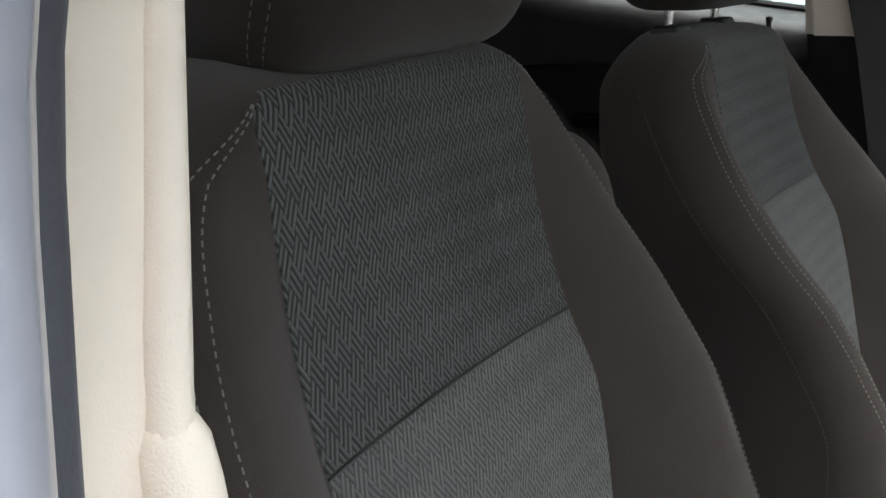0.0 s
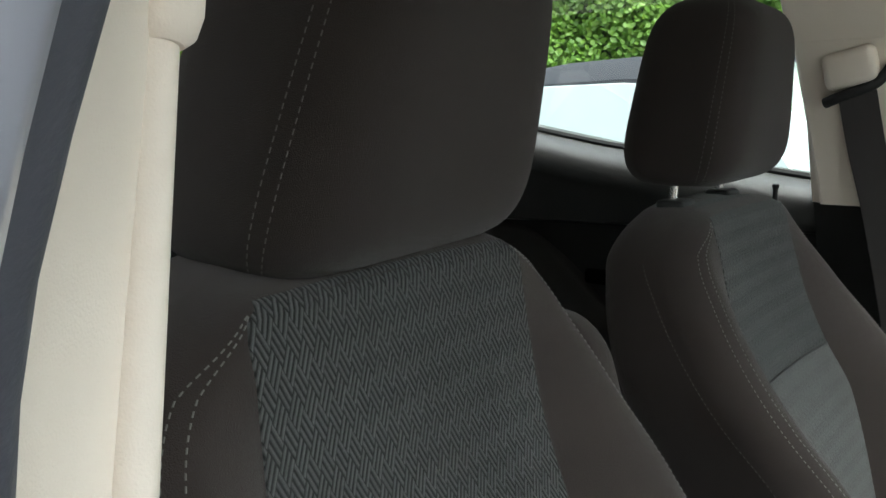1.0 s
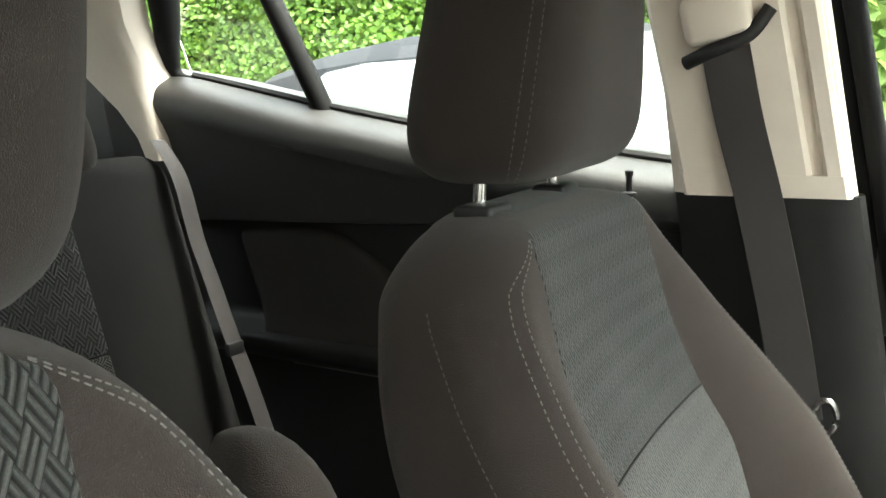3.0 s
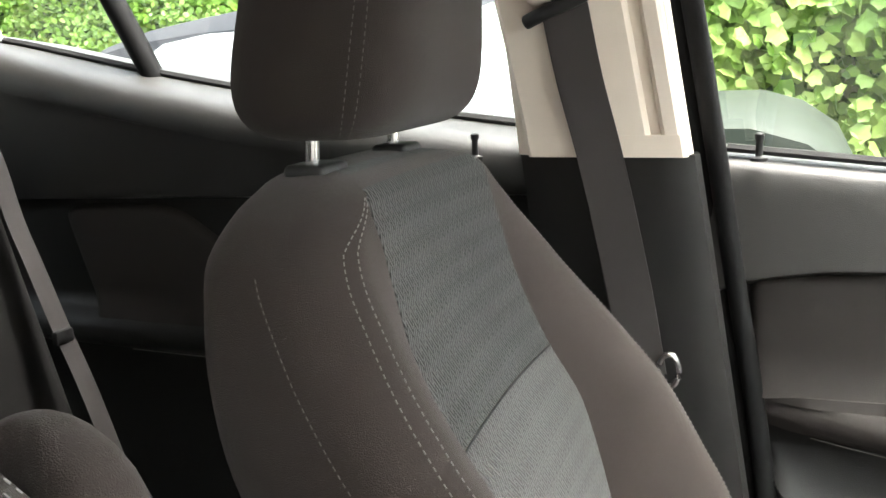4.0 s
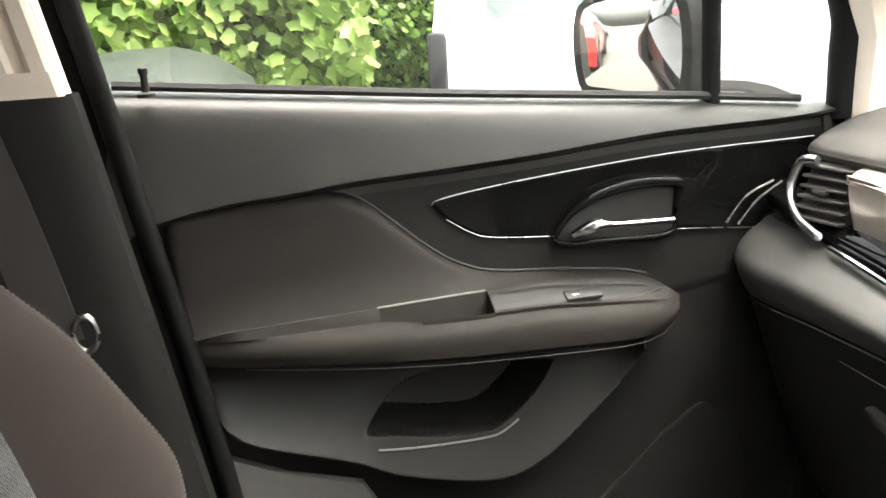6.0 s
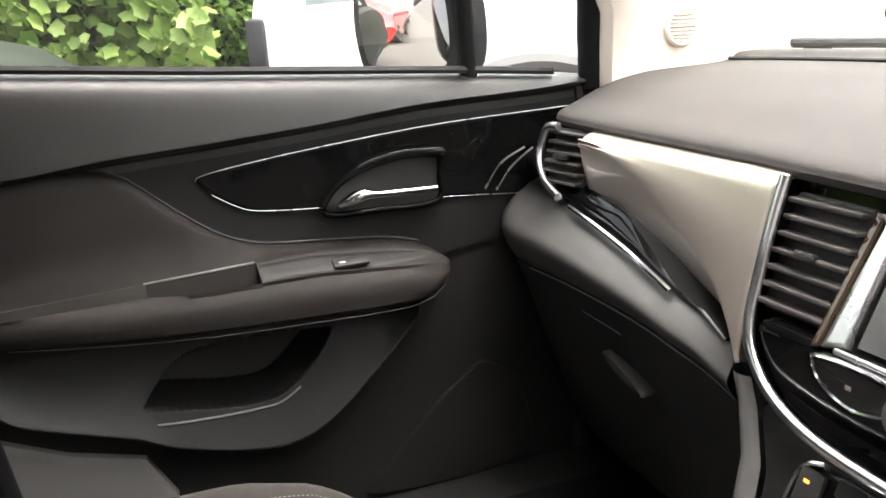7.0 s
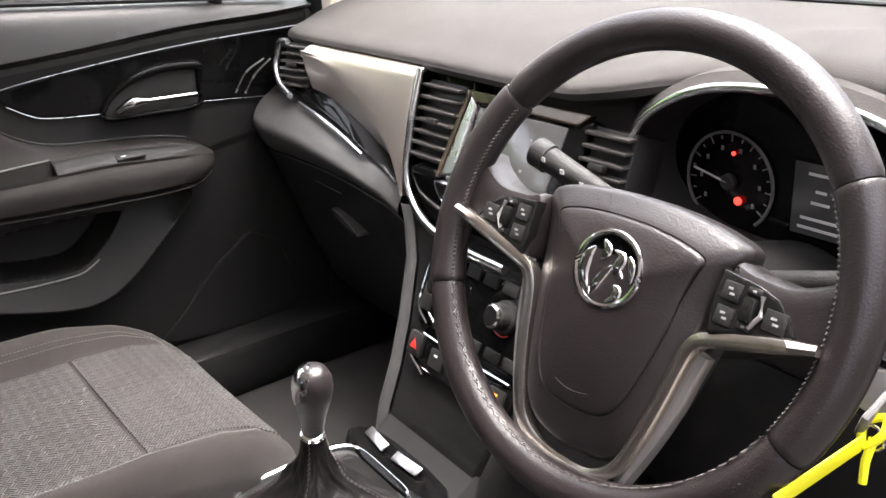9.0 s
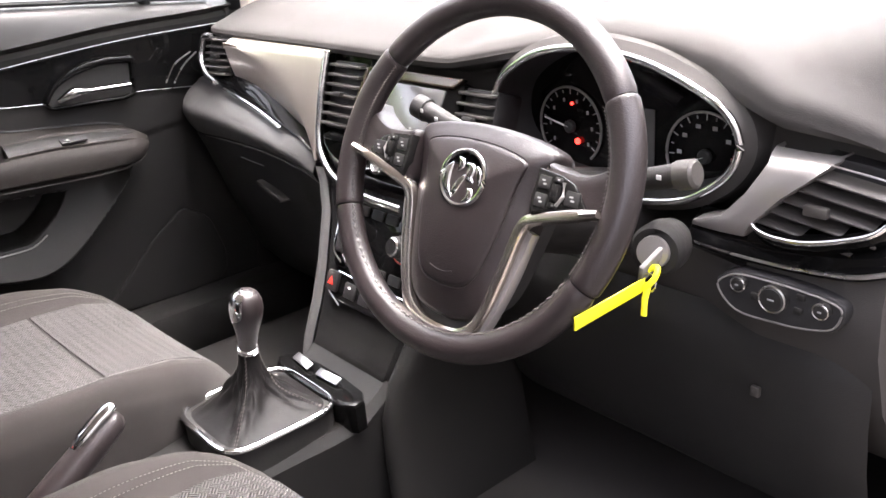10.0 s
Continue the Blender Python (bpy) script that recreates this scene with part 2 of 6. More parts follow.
M_BRIGHT = mat("bright_satin_chrome", (0.86, 0.86, 0.86), 0.24, metal=1.0, vary=0.05, vscale=20)
M_SLAT = mat("vent_slat_plastic", (0.044, 0.041, 0.038), 0.42, spec=0.4, grain=0.3, scale=900, vary=0.12)
M_BLADE = mat("satin_bronze_silver", (0.74, 0.685, 0.63), 0.24, metal=1.0, vary=0.08, vscale=15)
M_WEDGE = mat("dark_satin_trim", (0.34, 0.325, 0.315), 0.30, metal=0.6, vary=0.1, vscale=15)
M_STACK = mat("glossy_black_plastic", (0.010, 0.0098, 0.0095), 0.22, spec=0.35, vary=0.2, vscale=20)
M_SATIN = mat("satin_silver", (0.62, 0.61, 0.60), 0.28, metal=1.0, vary=0.06, vscale=15)
M_TRIM = mat("brushed_metal_film", (0.66, 0.59, 0.52), 0.30, grain=0.05, metal=0.85, vary=0.08, vscale=12, coat=0.5)
# Gloss black screen frame with its bronze reflection put into the base colour.
M_FRAME_REFLECT = mat("bronze_reflection_gloss", (0.070, 0.050, 0.035), 0.14, grain=0.05, metal=0.6, vary=0.12, vscale=12, coat=0.5)
M_CREAM = mat("cream_trim", (0.82, 0.735, 0.645), 0.55, spec=0.4, grain=0.3, scale=900, vary=0.06)
M_LINER = mat("cream_headliner", (0.62, 0.56, 0.49), 0.9, spec=0.2, grain=0.6, scale=700, vary=0.08)
M_LEATHER = mat("wheel_leather", (0.0150, 0.0115, 0.0117), 0.32, spec=0.55, grain=0.35, scale=600, vary=0.15, vscale=20)
M_RUBBER = mat("black_rubber", (0.018, 0.018, 0.019), 0.55, spec=0.4, grain=0.3, scale=500, vary=0.2)
M_BLACKOUT = mat("matt_black_frame", (0.0075, 0.0075, 0.008), 0.62, spec=0.12, grain=0.3, scale=500, vary=0.2)
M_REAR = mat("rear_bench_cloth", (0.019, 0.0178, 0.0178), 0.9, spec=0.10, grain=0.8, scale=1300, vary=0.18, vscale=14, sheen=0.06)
M_BELT = mat("belt_webbing", (0.050, 0.0445, 0.044), 0.6, spec=0.4, grain=0.6, scale=1500, vary=0.1)
M_CARPET = mat("dark_carpet", (0.044, 0.041, 0.0395), 0.95, spec=0.15, grain=1.0, scale=700, vary=0.3)
M_SCREEN = mat("dark_screen_glass", (0.065, 0.065, 0.065), 0.16, spec=0.7, vary=0.10, coat=0.5)
M_GREYPL = mat("grey_plastic", (0.16, 0.155, 0.15), 0.5, grain=0.3, scale=800, vary=0.08)
M_DIM_MARK = mat("grey_print", (0.26, 0.26, 0.26), 0.5, vary=0.05)
M_WHITE_MARK = mat("white_print", (0.62, 0.62, 0.62), 0.5, vary=0.05)
M_YELLOW = mat("yellow_tag_plastic", (0.86, 0.83, 0.02), 0.4, vary=0.08, vscale=60)
M_RED = mat("red_plastic", (0.55, 0.03, 0.02), 0.4, vary=0.1)
M_STEEL = mat("bright_steel", (0.78, 0.78, 0.78), 0.2, metal=1.0, vary=0.05)
M_ASPHALT = mat("asphalt", (0.062, 0.056, 0.049), 0.9, grain=0.8, scale=120, vary=0.3, vscale=3)
M_WHITE_PAINT = mat("white_car_paint", (0.80, 0.80, 0.80), 0.3, vary=0.03, coat=0.6)
M_DARK_PAINT = mat("dark_grey_car_paint", (0.020, 0.025, 0.020), 0.50, spec=0.08, vary=0.4)
M_SOFTTOP = mat("grey_soft_top", (0.020, 0.021, 0.025), 0.95, spec=0.1, grain=0.6, scale=300, vary=0.2, vscale=5)
M_RED_PAINT = mat("red_car_paint", (0.5, 0.02, 0.02), 0.25, vary=0.05, coat=0.6)
# Base colour lifted so that reflected sky is painted into the car windows.
M_CARGLASS = mat("sky_pale_car_glass", (0.22, 0.26, 0.25), 0.06, spec=0.9, vary=0.1, coat=1.0)
M_SEAL = mat("blue_grey_door_seal", (0.085, 0.087, 0.105), 0.6, spec=0.3, grain=0.3, scale=500, vary=0.2)
M_JAMB = mat("door_jamb_paint", (0.40, 0.41, 0.48), 0.35, vary=0.06, coat=0.4)
M_GAITER = mat("gaiter_leather", (0.0062, 0.0055, 0.0055), 0.52, spec=0.18, grain=0.4, scale=500, vary=0.2, vscale=20)


def glass_mat():
    m = bpy.data.materials.new("clear_glass")
    m.use_nodes = True
    p = m.node_tree.nodes["Principled BSDF"]
    p.inputs["Base Color"].default_value = (0.93, 0.97, 0.95, 1)
    p.inputs["Roughness"].default_value = 0.0
    p.inputs["IOR"].default_value = 1.45
    p.inputs["Transmission Weight"].default_value = 1.0
    return m


def glow_mat(name, color, strength):
    m = bpy.data.materials.new(name)
    m.use_nodes = True
    p = m.node_tree.nodes["Principled BSDF"]
    p.inputs["Base Color"].default_value = (*color, 1)
    p.inputs["Emission Color"].default_value = (*color, 1)
    p.inputs["Emission Strength"].default_value = strength
    return m


def leaf_mat(name, c1, c2):
    m = bpy.data.materials.new(name)
    m.use_nodes = True
    N, L = m.node_tree.nodes, m.node_tree.links
    p = N["Principled BSDF"]
    g = N.new("ShaderNodeNewGeometry")
    ramp = N.new("ShaderNodeMix")
    ramp.data_type = "RGBA"
    ramp.inputs[6].default_value = (*c1, 1)
    ramp.inputs[7].default_value = (*c2, 1)
    L.new(g.outputs["Random Per Island"], ramp.inputs[0])
    L.new(ramp.outputs[2], p.inputs["Base Color"])
    p.inputs["Roughness"].default_value = 0.5
    tr = N.new("ShaderNodeBsdfTranslucent")
    L.new(ramp.outputs[2], tr.inputs[0])
    ms = N.new("ShaderNodeMixShader")
    ms.inputs[0].default_value = 0.35
    L.new(p.outputs[0], ms.inputs[1])
    L.new(tr.outputs[0], ms.inputs[2])
    L.new(ms.outputs[0], N["Material Output"].inputs[0])
    return m


M_GLASS = glass_mat()
M_MIRROR = mat("mirror_silver", (0.9, 0.9, 0.9), 0.02, metal=1.0, vary=0.0)
M_ORANGE = glow_mat("orange_lamp", (0.9, 0.22, 0.03), 0.5)
M_REDGLOW = glow_mat("red_warning_lamp", (0.9, 0.03, 0.02), 0.7)
M_HEDGE = leaf_mat("hedge_leaf", (0.09, 0.19, 0.022), (0.17, 0.30, 0.04))
M_SHRUB = leaf_mat("shrub_leaf", (0.13, 0.24, 0.04), (0.36, 0.48, 0.13))


def XZ(x, z, d):
    return Vector((x, d, z))


def YZ(y, z, d):
    return Vector((d, y, z))


def XY(x, y, d):
    return Vector((x, y, d))

# ================================================================ the place: shell of the car
def sill_z(x):
    """Height of the window line along the car."""
    return lerp_table([(-1.65, 1.335), (-1.42, 1.300), (-1.16, 1.246), (-0.96, 1.210), (-0.545, 1.157), (-0.31, 1.127), (0.075, 1.090), (0.46, 1.058), (0.66, 1.038)], x)


ground = tagged(part("ground", slab([(-60, -60), (60, -60), (60, 60), (-60, 60)], -0.3, 0.0, XY, 0.001), M_ASPHALT), "grey asphalt of the street and parking bay", "ground", kind="structure")
floor = tagged(part("floor", slab([(-2.0, -0.78), (1.1, -0.78), (1.1, 0.78), (-2.0, 0.78)], 0.27, 0.31, XY, 0.005), M_CARPET), "dark carpet on the car floor", "floor", kind="structure")

# headliner and roof
rows = []
for i in range(9):
    x = -2.0 + 2.13 * i / 8
    crown = 1.545 - 0.05 * ((x + 0.7) / 1.2) ** 2
    rows.append([Vector((x, 0.64 * s, crown - 0.06 * s * s)) for s in [k / 8 - 1 for k in range(17)]])
low = [[p - Vector((0, 0, 0.0)) for p in r] for r in rows]
ceil_rows = [r + [p + Vector((0, 0, 0.05)) for p in reversed(r)] for r in rows]
tagged(part("ceiling", loft(ceil_rows), M_LINER), "pale cream fabric headliner under the car roof", "ceiling", kind="structure")


def pillar(name, pts, half, thick, material, label):
    """A pillar trim: a rounded strip along pts, of that half width along the car."""
    rws = []
    for (x, y, z), h in zip(pts, half):
        sy = 1 if y < 0 else -1
        ring = []
        for k in range(16):
            a = 2 * math.pi * k / 16
            c, s = math.cos(a), math.sin(a)
            ring.append(Vector((x + h * math.copysign(abs(c) ** 0.5, c), y + sy * thick * math.copysign(abs(s) ** 0.6, s), z)))
        rws.append(ring)
    return tagged(part(name, loft(rws), material), label, "pillar trim", kind="structure")


def pillar_face(z):
    """Inner face of the middle pillar: distance from the car's middle."""
    return 0.650 - 0.225 * (z - 1.12) if z > 1.12 else 0.652 + 0.02 * (1.12 - z)


def pillar_strip(x0, x1, z0, z1, out, sgn, n=8, drop=0.045):
    """A raised part of the pillar trim between two edges that lean with it."""
    rws = []
    for i in range(n + 1):
        z = z0 + (z1 - z0) * i / n
        lean = -0.155 * (z - 1.12)
        y = pillar_face(z)
        c = 0.005
        sec = [(x0, 0.012), (x0, c - out), (x0 + c, -out), (x1 - c, -out), (x1, c - out), (x1, 0.012)]
        low = drop if sgn < 0 else 0.0
        rws.append([Vector((a_ + lean + low * 0.2, sgn * (y + d_ - low * 0.15), z - low)) for a_, d_ in sec])
    return loft(rws)


SEAL_X = [(0.40, -0.33), (0.90, -0.315), (1.05, -0.302), (1.128, -0.291), (1.168, -0.283), (1.205, -0.275), (1.238, -0.264), (1.265, -0.248), (1.289, -0.232), (1.35, -0.185), (1.50, -0.08)]
for sgn in (1, -1):
    ps, hs = [], []
    for i in range(9):
        z = 1.131 + (1.50 - 1.131) * i / 8
        ps.append((-0.437 - 0.10 * (z - 1.12), sgn * (pillar_face(z) + 0.034), z if sgn > 0 or i else 1.08))
        hs.append(0.106 - 0.05 * (z - 1.12))
    up = pillar("trim_1" if sgn > 0 else "trim_2", ps, hs, 0.030, M_CREAM, "cream plastic upper trim of the middle pillar")
    part("face_plate", pillar_strip(-0.520, -0.372, 1.15, 1.40, 0.004, sgn), M_CREAM, up)
    if sgn > 0:
        part("edge_strip", pillar_strip(-0.360, -0.336, 1.15, 1.375, 0.003, sgn), M_CREAM, up)
        part("ledge", pillar_strip(-0.521, -0.334, 1.130, 1.156, 0.0050, sgn, 3), M_CREAM, up)
        part("top_cover", pillar_strip(-0.525, -0.330, 1.375, 1.50, 0.010, sgn, 4), M_CREAM, up)
    else:
        # front edge of the trim, with a rounded bead that ends in a foot and a cover
        def bead(z):
            return Vector((-0.343 - 0.16 * (z - 1.18), -(pillar_face(z) - 0.002), z))
        part("edge_strip", tube([bead(1.09 + 0.22 * i / 12) for i in range(13)], 0.0075, n=14), M_CREAM, up)
        rws = []
        for i in range(25):
            p0 = bead(1.02 + 0.48 * i / 24)
            p1 = Vector((soft_table(SEAL_X, p0.z) - 0.012, -0.706, p0.z))
            rws.append([p0 + Vector((-0.02, 0.006, 0)), p0 + Vector((-0.006, 0.001, 0))] + [p0 + (p1 - p0) * k + Vector((-0.012 * math.sin(math.pi * k), 0.004 * math.sin(math.pi * k), 0)) for k in (0.05, 0.15, 0.3, 0.45, 0.6, 0.75, 0.88, 1.0)])
        part("front_edge", grid(rws), M_CREAM, up)
        part("ledge", tube([bead(z) + Vector((-0.002, 0.001, 0)) for z in (1.02, 1.05, 1.09, 1.104, 1.110, 1.113)], [0.0125, 0.0125, 0.0125, 0.0115, 0.009, 0.004], n=16), M_CREAM, up)
        part("top_cover", tube([bead(z) + Vector((0.002, 0.001, 0)) for z in (1.296, 1.299, 1.306, 1.33, 1.42, 1.5)], [0.007, 0.0105, 0.0125, 0.013, 0.013, 0.013], n=16), M_CREAM, up)
    ps, hs = [], []
    for i in range(9):
        z = 0.30 + ((1.131 if sgn > 0 else 1.08) - 0.30) * i / 8
        ps.append((-0.432 + 0.13 * (1.12 - z), sgn * (pillar_face(z) + 0.034), z))
        hs.append(0.108 + 0.03 * (1.12 - z))
    pillar("trim_3" if sgn > 0 else "trim_4", ps, hs, 0.034, M_DOOR, "black plastic lower trim of the middle pillar")
    if sgn > 0:
        seal = curve_pts([(-0.200, 0.712, 0.40), (-0.245, 0.716, 0.75), (-0.288, 0.715, 1.0), (-0.308, 0.711, 1.12), (-0.338, 0.681, 1.30), (-0.37, 0.644, 1.48)], 6)
        jamb = curve_pts([(-0.235, 0.745, 0.40), (-0.275, 0.75, 0.75), (-0.315, 0.75, 1.0), (-0.335, 0.747, 1.12), (-0.365, 0.715, 1.30), (-0.40, 0.675, 1.50)], 6)
    else:
        seal = [Vector((soft_table(SEAL_X, z) - 0.013, -0.706, z)) for z in [0.40 + 0.025 * i for i in range(45)]]
        jamb = [p + Vector((0.030, -0.026, 0)) for p in seal]
    tagged(part("trim_5" if sgn > 0 else "trim_6", tube(seal, 0.0125 if sgn > 0 else 0.0135, n=14), M_BLACKOUT if sgn > 0 else M_SEAL), "black rubber door seal along the middle pillar", "door seal", kind="structure")
    tagged(part("trim_13" if sgn > 0 else "trim_14", tube(jamb, 0.032 if sgn > 0 else 0.018, n=14), M_BLACKOUT if sgn > 0 else M_JAMB), "painted metal door pillar behind the seal", "door pillar", kind="structure")
    # windscreen pillar with its round tweeter grille
    ps = [(0.86, sgn * 0.715, 1.00), (0.845, sgn * 0.712, 1.06), (0.800, sgn * 0.705, 1.13), (0.725, sgn * 0.690, 1.20), (0.62, sgn * 0.675, 1.27), (0.48, sgn * 0.66, 1.35), (0.27, sgn * 0.63, 1.43), (0.10, sgn * 0.60, 1.51)]
    fp = pillar("trim_7" if sgn > 0 else "trim_8", ps, [0.200, 0.185, 0.140, 0.095, 0.085, 0.070, 0.06, 0.06], 0.04, M_CREAM, "cream plastic trim of the windscreen pillar with a tweeter")
    Mt = Matrix.Translation((0.772, sgn * 0.668, 1.103)) @ Euler((radians(90 * sgn), 0, 0)).to_matrix().to_4x4()
    part("tweeter_ring", lathe([(0.030, -0.01), (0.030, 0.002), (0.027, 0.005), (0.024, 0.003), (0.0, 0.003)], Mt, 28), M_CREAM, fp)
    part("tweeter_grille", join(*[rbox((0.772, sgn * 0.664, 1.103 + k * 0.0055), (2 * math.sqrt(0.0225 ** 2 - (k * 0.0055) ** 2), 0.004, 0.0028), 0.001, None, 1) for k in range(-4, 5)]), M_LINER, fp)
    # rear pillar
    ps = [(-1.478, sgn * 0.70, 1.160), (-1.492, sgn * 0.70, 1.20), (-1.525, sgn * 0.70, 1.25), (-1.575, sgn * 0.69, 1.32), (-1.64, sgn * 0.66, 1.40), (-1.68, sgn * 0.62, 1.52)]
    pillar("trim_9" if sgn > 0 else "trim_10", ps, [0.026, 0.033, 0.050, 0.085, 0.15, 0.22], 0.05, M_CREAM, "cream plastic trim of the rear pillar")
    rail = curve_pts([(0.668, sgn * 0.738, 1.02), (0.667, sgn * 0.738, 1.10), (0.662, sgn * 0.735, 1.17), (0.61, sgn * 0.728, 1.25), (0.44, sgn * 0.71, 1.37), (0.05, sgn * 0.67, 1.51), (-0.6, sgn * 0.655, 1.57), (-1.4, sgn * 0.65, 1.54), (-1.8, sgn * 0.62, 1.45)], 6)
    tagged(part("trim_11" if sgn > 0 else "trim_12", tube(rail, 0.026, n=12, up=(0, 1, 0)), M_BLACKOUT), "dark window frame along the roof edge", "window frame", kind="structure")

# bulkhead, tailgate
tagged(part("wall_front", rbox((1.12, 0, 0.66), (0.05, 1.56, 0.74), 0.01), M_LOWER), "black panel behind the dashboard", "bulkhead", kind="structure")
for sd, nm in ((1, "wall_left"), (-1, "wall_right")):
    tagged(part(nm, slab([(0.60, 0.28), (1.14, 0.28), (1.14, 1.06), (0.63, 1.03), (0.655, 0.80)], sd * 0.80, sd * 0.735, XZ, 0.01), M_LOWER), "black plastic side lining of the footwell", "side lining", kind="structure")
    tagged(part("wall_rear_left" if sd > 0 else "wall_rear_right", slab([(-2.06, 0.28), (-1.58, 0.28), (-1.58, 1.24), (-1.70, 1.36), (-1.90, 1.40), (-2.06, 1.24)], sd * 0.80, sd * 0.735, XZ, 0.01), M_LOWER), "black side lining beside the boot", "side lining", kind="structure")
    tagged(part("sill_left" if sd > 0 else "sill_right", rbox((-0.4, sd * 0.73, 0.36), (2.4, 0.14, 0.12), 0.03), M_DOOR), "black door sill trim", "door sill", kind="structure")
tw = thing("window_5", (-2.05, 0, 1.3), "tailgate window with a black wiper", "window", kind="structure")
pane = part("pane", rbox((-2.0, 0, 1.33), (0.004, 1.20, 0.34), 0.001, Euler((0, radians(22), 0)).to_matrix().to_4x4(), 1), M_GLASS, tw, flat=True)
pane.visible_shadow = False
part("wiper", tube([(-2.07, 0.0, 1.20), (-2.06, 0.20, 1.225), (-2.05, 0.42, 1.255)], 0.008, n=6), M_RUBBER, tw, "black rear wiper arm")
for s in (-1, 1):
    part("frame", tube([(-2.08, s * 0.62, 1.17), (-1.93, s * 0.60, 1.50)], 0.05, n=8), M_RUBBER, tw)
tagged(part("wall_rear", rbox((-2.05, 0, 0.75), (0.06, 1.5, 0.95), 0.02), M_LOWER), "black tailgate lining", "tailgate", kind="structure")


# ================================================================ seats
BACK_X = [(0.56, -0.318), (0.72, -0.3537), (0.90, -0.400), (0.966, -0.436), (1.03, -0.464), (1.09, -0.4815), (1.125, -0.4905), (1.148, -0.4985), (1.158, -0.508), (1.163, -0.526), (1.166, -0.556)]
BACK_W = [(0.56, 0.220), (0.68, 0.238), (0.85, 0.245), (0.97, 0.257), (1.046, 0.236), (1.085, 0.2175), (1.113, 0.2005), (1.136, 0.1765), (1.149, 0.155), (1.160, 0.128), (1.166, 0.095)]
BACK_T = [(0.56, 0.131), (1.1, 0.119), (1.14, 0.10), (1.158, 0.078), (1.163, 0.056), (1.166, 0.022)]
BACK_B = [(0.56, 0.06), (0.68, 0.10), (0.77, 0.118), (0.84, 0.100), (0.90, 0.082), (0.97, 0.060), (1.05, 0.028), (1.12, 0.001), (1.166, 0.0)]
BACK_H = [(0.56, 0.155), (0.90, 0.154), (0.966, 0.150), (1.06, 0.144), (1.12, 0.140), (1.149, 0.138), (1.160, 0.116), (1.166, 0.085)]
SEAT_Y = 0.305


def back_front(y, z, crease=True):
    """The front of the backrest at a distance y from its middle."""
    w, h, b, t = (soft_table(q, z) for q in (BACK_W, BACK_H, BACK_B, BACK_T))
    h = min(h, w * 0.95)
    a = abs(y)
    d = 0.006 * min(1, a / h) ** 2
    if a > h:
        q = min(1, (a - h) / max(0.01, w - h))
        d += b * math.sin(math.pi * 0.62 * q)
    e = max(0.0, (a / w - 0.86) / 0.14)
    d -= t * 0.45 * (1 - math.sqrt(max(0, 1 - min(1, e) ** 2)))
    if crease:
        d -= 0.0012 * math.exp(-((a - h) / 0.003) ** 2)
    return soft_table(BACK_X, z) + d


def seam_z(y):
    """The cross seam between the two inserts."""
    return 0.966 - 0.026 * y


def seat_back_shell():
    rws = []
    for i in range(47):
        k = i / 46
        z = 0.56 + (1.166 - 0.56) * (1 - (1 - k) ** 1.6)
        w, t, h = (soft_table(q, z) for q in (BACK_W, BACK_T, BACK_H))
        h = min(h, w * 0.95)
        half = [h * j / 7 for j in range(7)] + [h - 0.003, h, h + 0.003] + [h + 0.003 + (w - h - 0.003) * math.sin(math.pi / 2 * j / 12) for j in range(1, 13)]
        ys = [-v for v in reversed(half[1:])] + half
        ring = [Vector((back_front(y, z, False), SEAT_Y + y, z)) for y in ys]
        for j in range(31):
            s = math.sin(math.pi / 2 * (1 - (j + 1) / 16))
            e = max(0.0, (abs(s) - 0.86) / 0.14)
            ring.append(Vector((soft_table(BACK_X, z) - t + t * 0.45 * (1 - math.sqrt(1 - e * e)), SEAT_Y + w * s * 0.94, z)))
        rws.append(ring)
    return loft(rws)


def steps(n, rim):
    """0 to 1 in n even steps, with a close pair of steps at both ends."""
    inner = [2 * rim + (1 - 4 * rim) * i / n for i in range(n + 1)]
    return [0.0, rim] + inner + [1 - rim, 1.0]


def back_panel(z0, z1, proud=0.0008, seam_low=False, seam_high=False):
    rws, uvs = [], []
    ks = steps(26, 0.0008 / (z1 - z0))
    js = steps(22, 0.006)
    for i, k in enumerate(ks):
        r, q = [], []
        for j, c in enumerate(js):
            y = 2 * c - 1
            lo = seam_z(y * 0.15) + 0.0008 if seam_low else z0
            hi = seam_z(y * 0.15) - 0.0008 if seam_high else z1
            z = lo + (hi - lo) * k
            yy = y * (min(soft_table(BACK_H, z), soft_table(BACK_W, z) * 0.95) - 0.0005)
            p = -0.0010 if (i in (0, len(ks) - 1) or j in (0, len(js) - 1)) else proud
            r.append(Vector((back_front(yy, z, False) + p, SEAT_Y + yy, z)))
            q.append((yy, z * 1.12))
        rws.append(r)
        uvs.append(q)
    return grid(rws, uvs=uvs)


CUSH_Z = [(-0.42, 0.620), (-0.30, 0.605), (-0.2, 0.592), (0.0, 0.580), (0.08, 0.578), (0.15, 0.572), (0.20, 0.555), (0.245, 0.515), (0.265, 0.46)]
CUSH_W = [(-0.42, 0.235), (-0.2, 0.258), (0.08, 0.258), (0.17, 0.245), (0.22, 0.222), (0.265, 0.18)]
CUSH_B = [(-0.42, 0.02), (-0.2, 0.045), (0.05, 0.038), (0.17, 0.018), (0.265, 0.0)]
CUSH_H = [(-0.42, 0.164), (0.08, 0.166), (0.20, 0.164), (0.265, 0.150)]


def cush_top(x, y):
    w, h, b = (lerp_table(q, x) for q in (CUSH_W, CUSH_H, CUSH_B))
    a = abs(y)
    d = 0.004 * min(1, a / h) ** 2
    if a > h:
        d += b * math.sin(math.pi * 0.65 * min(1, (a - h) / (w - h)))
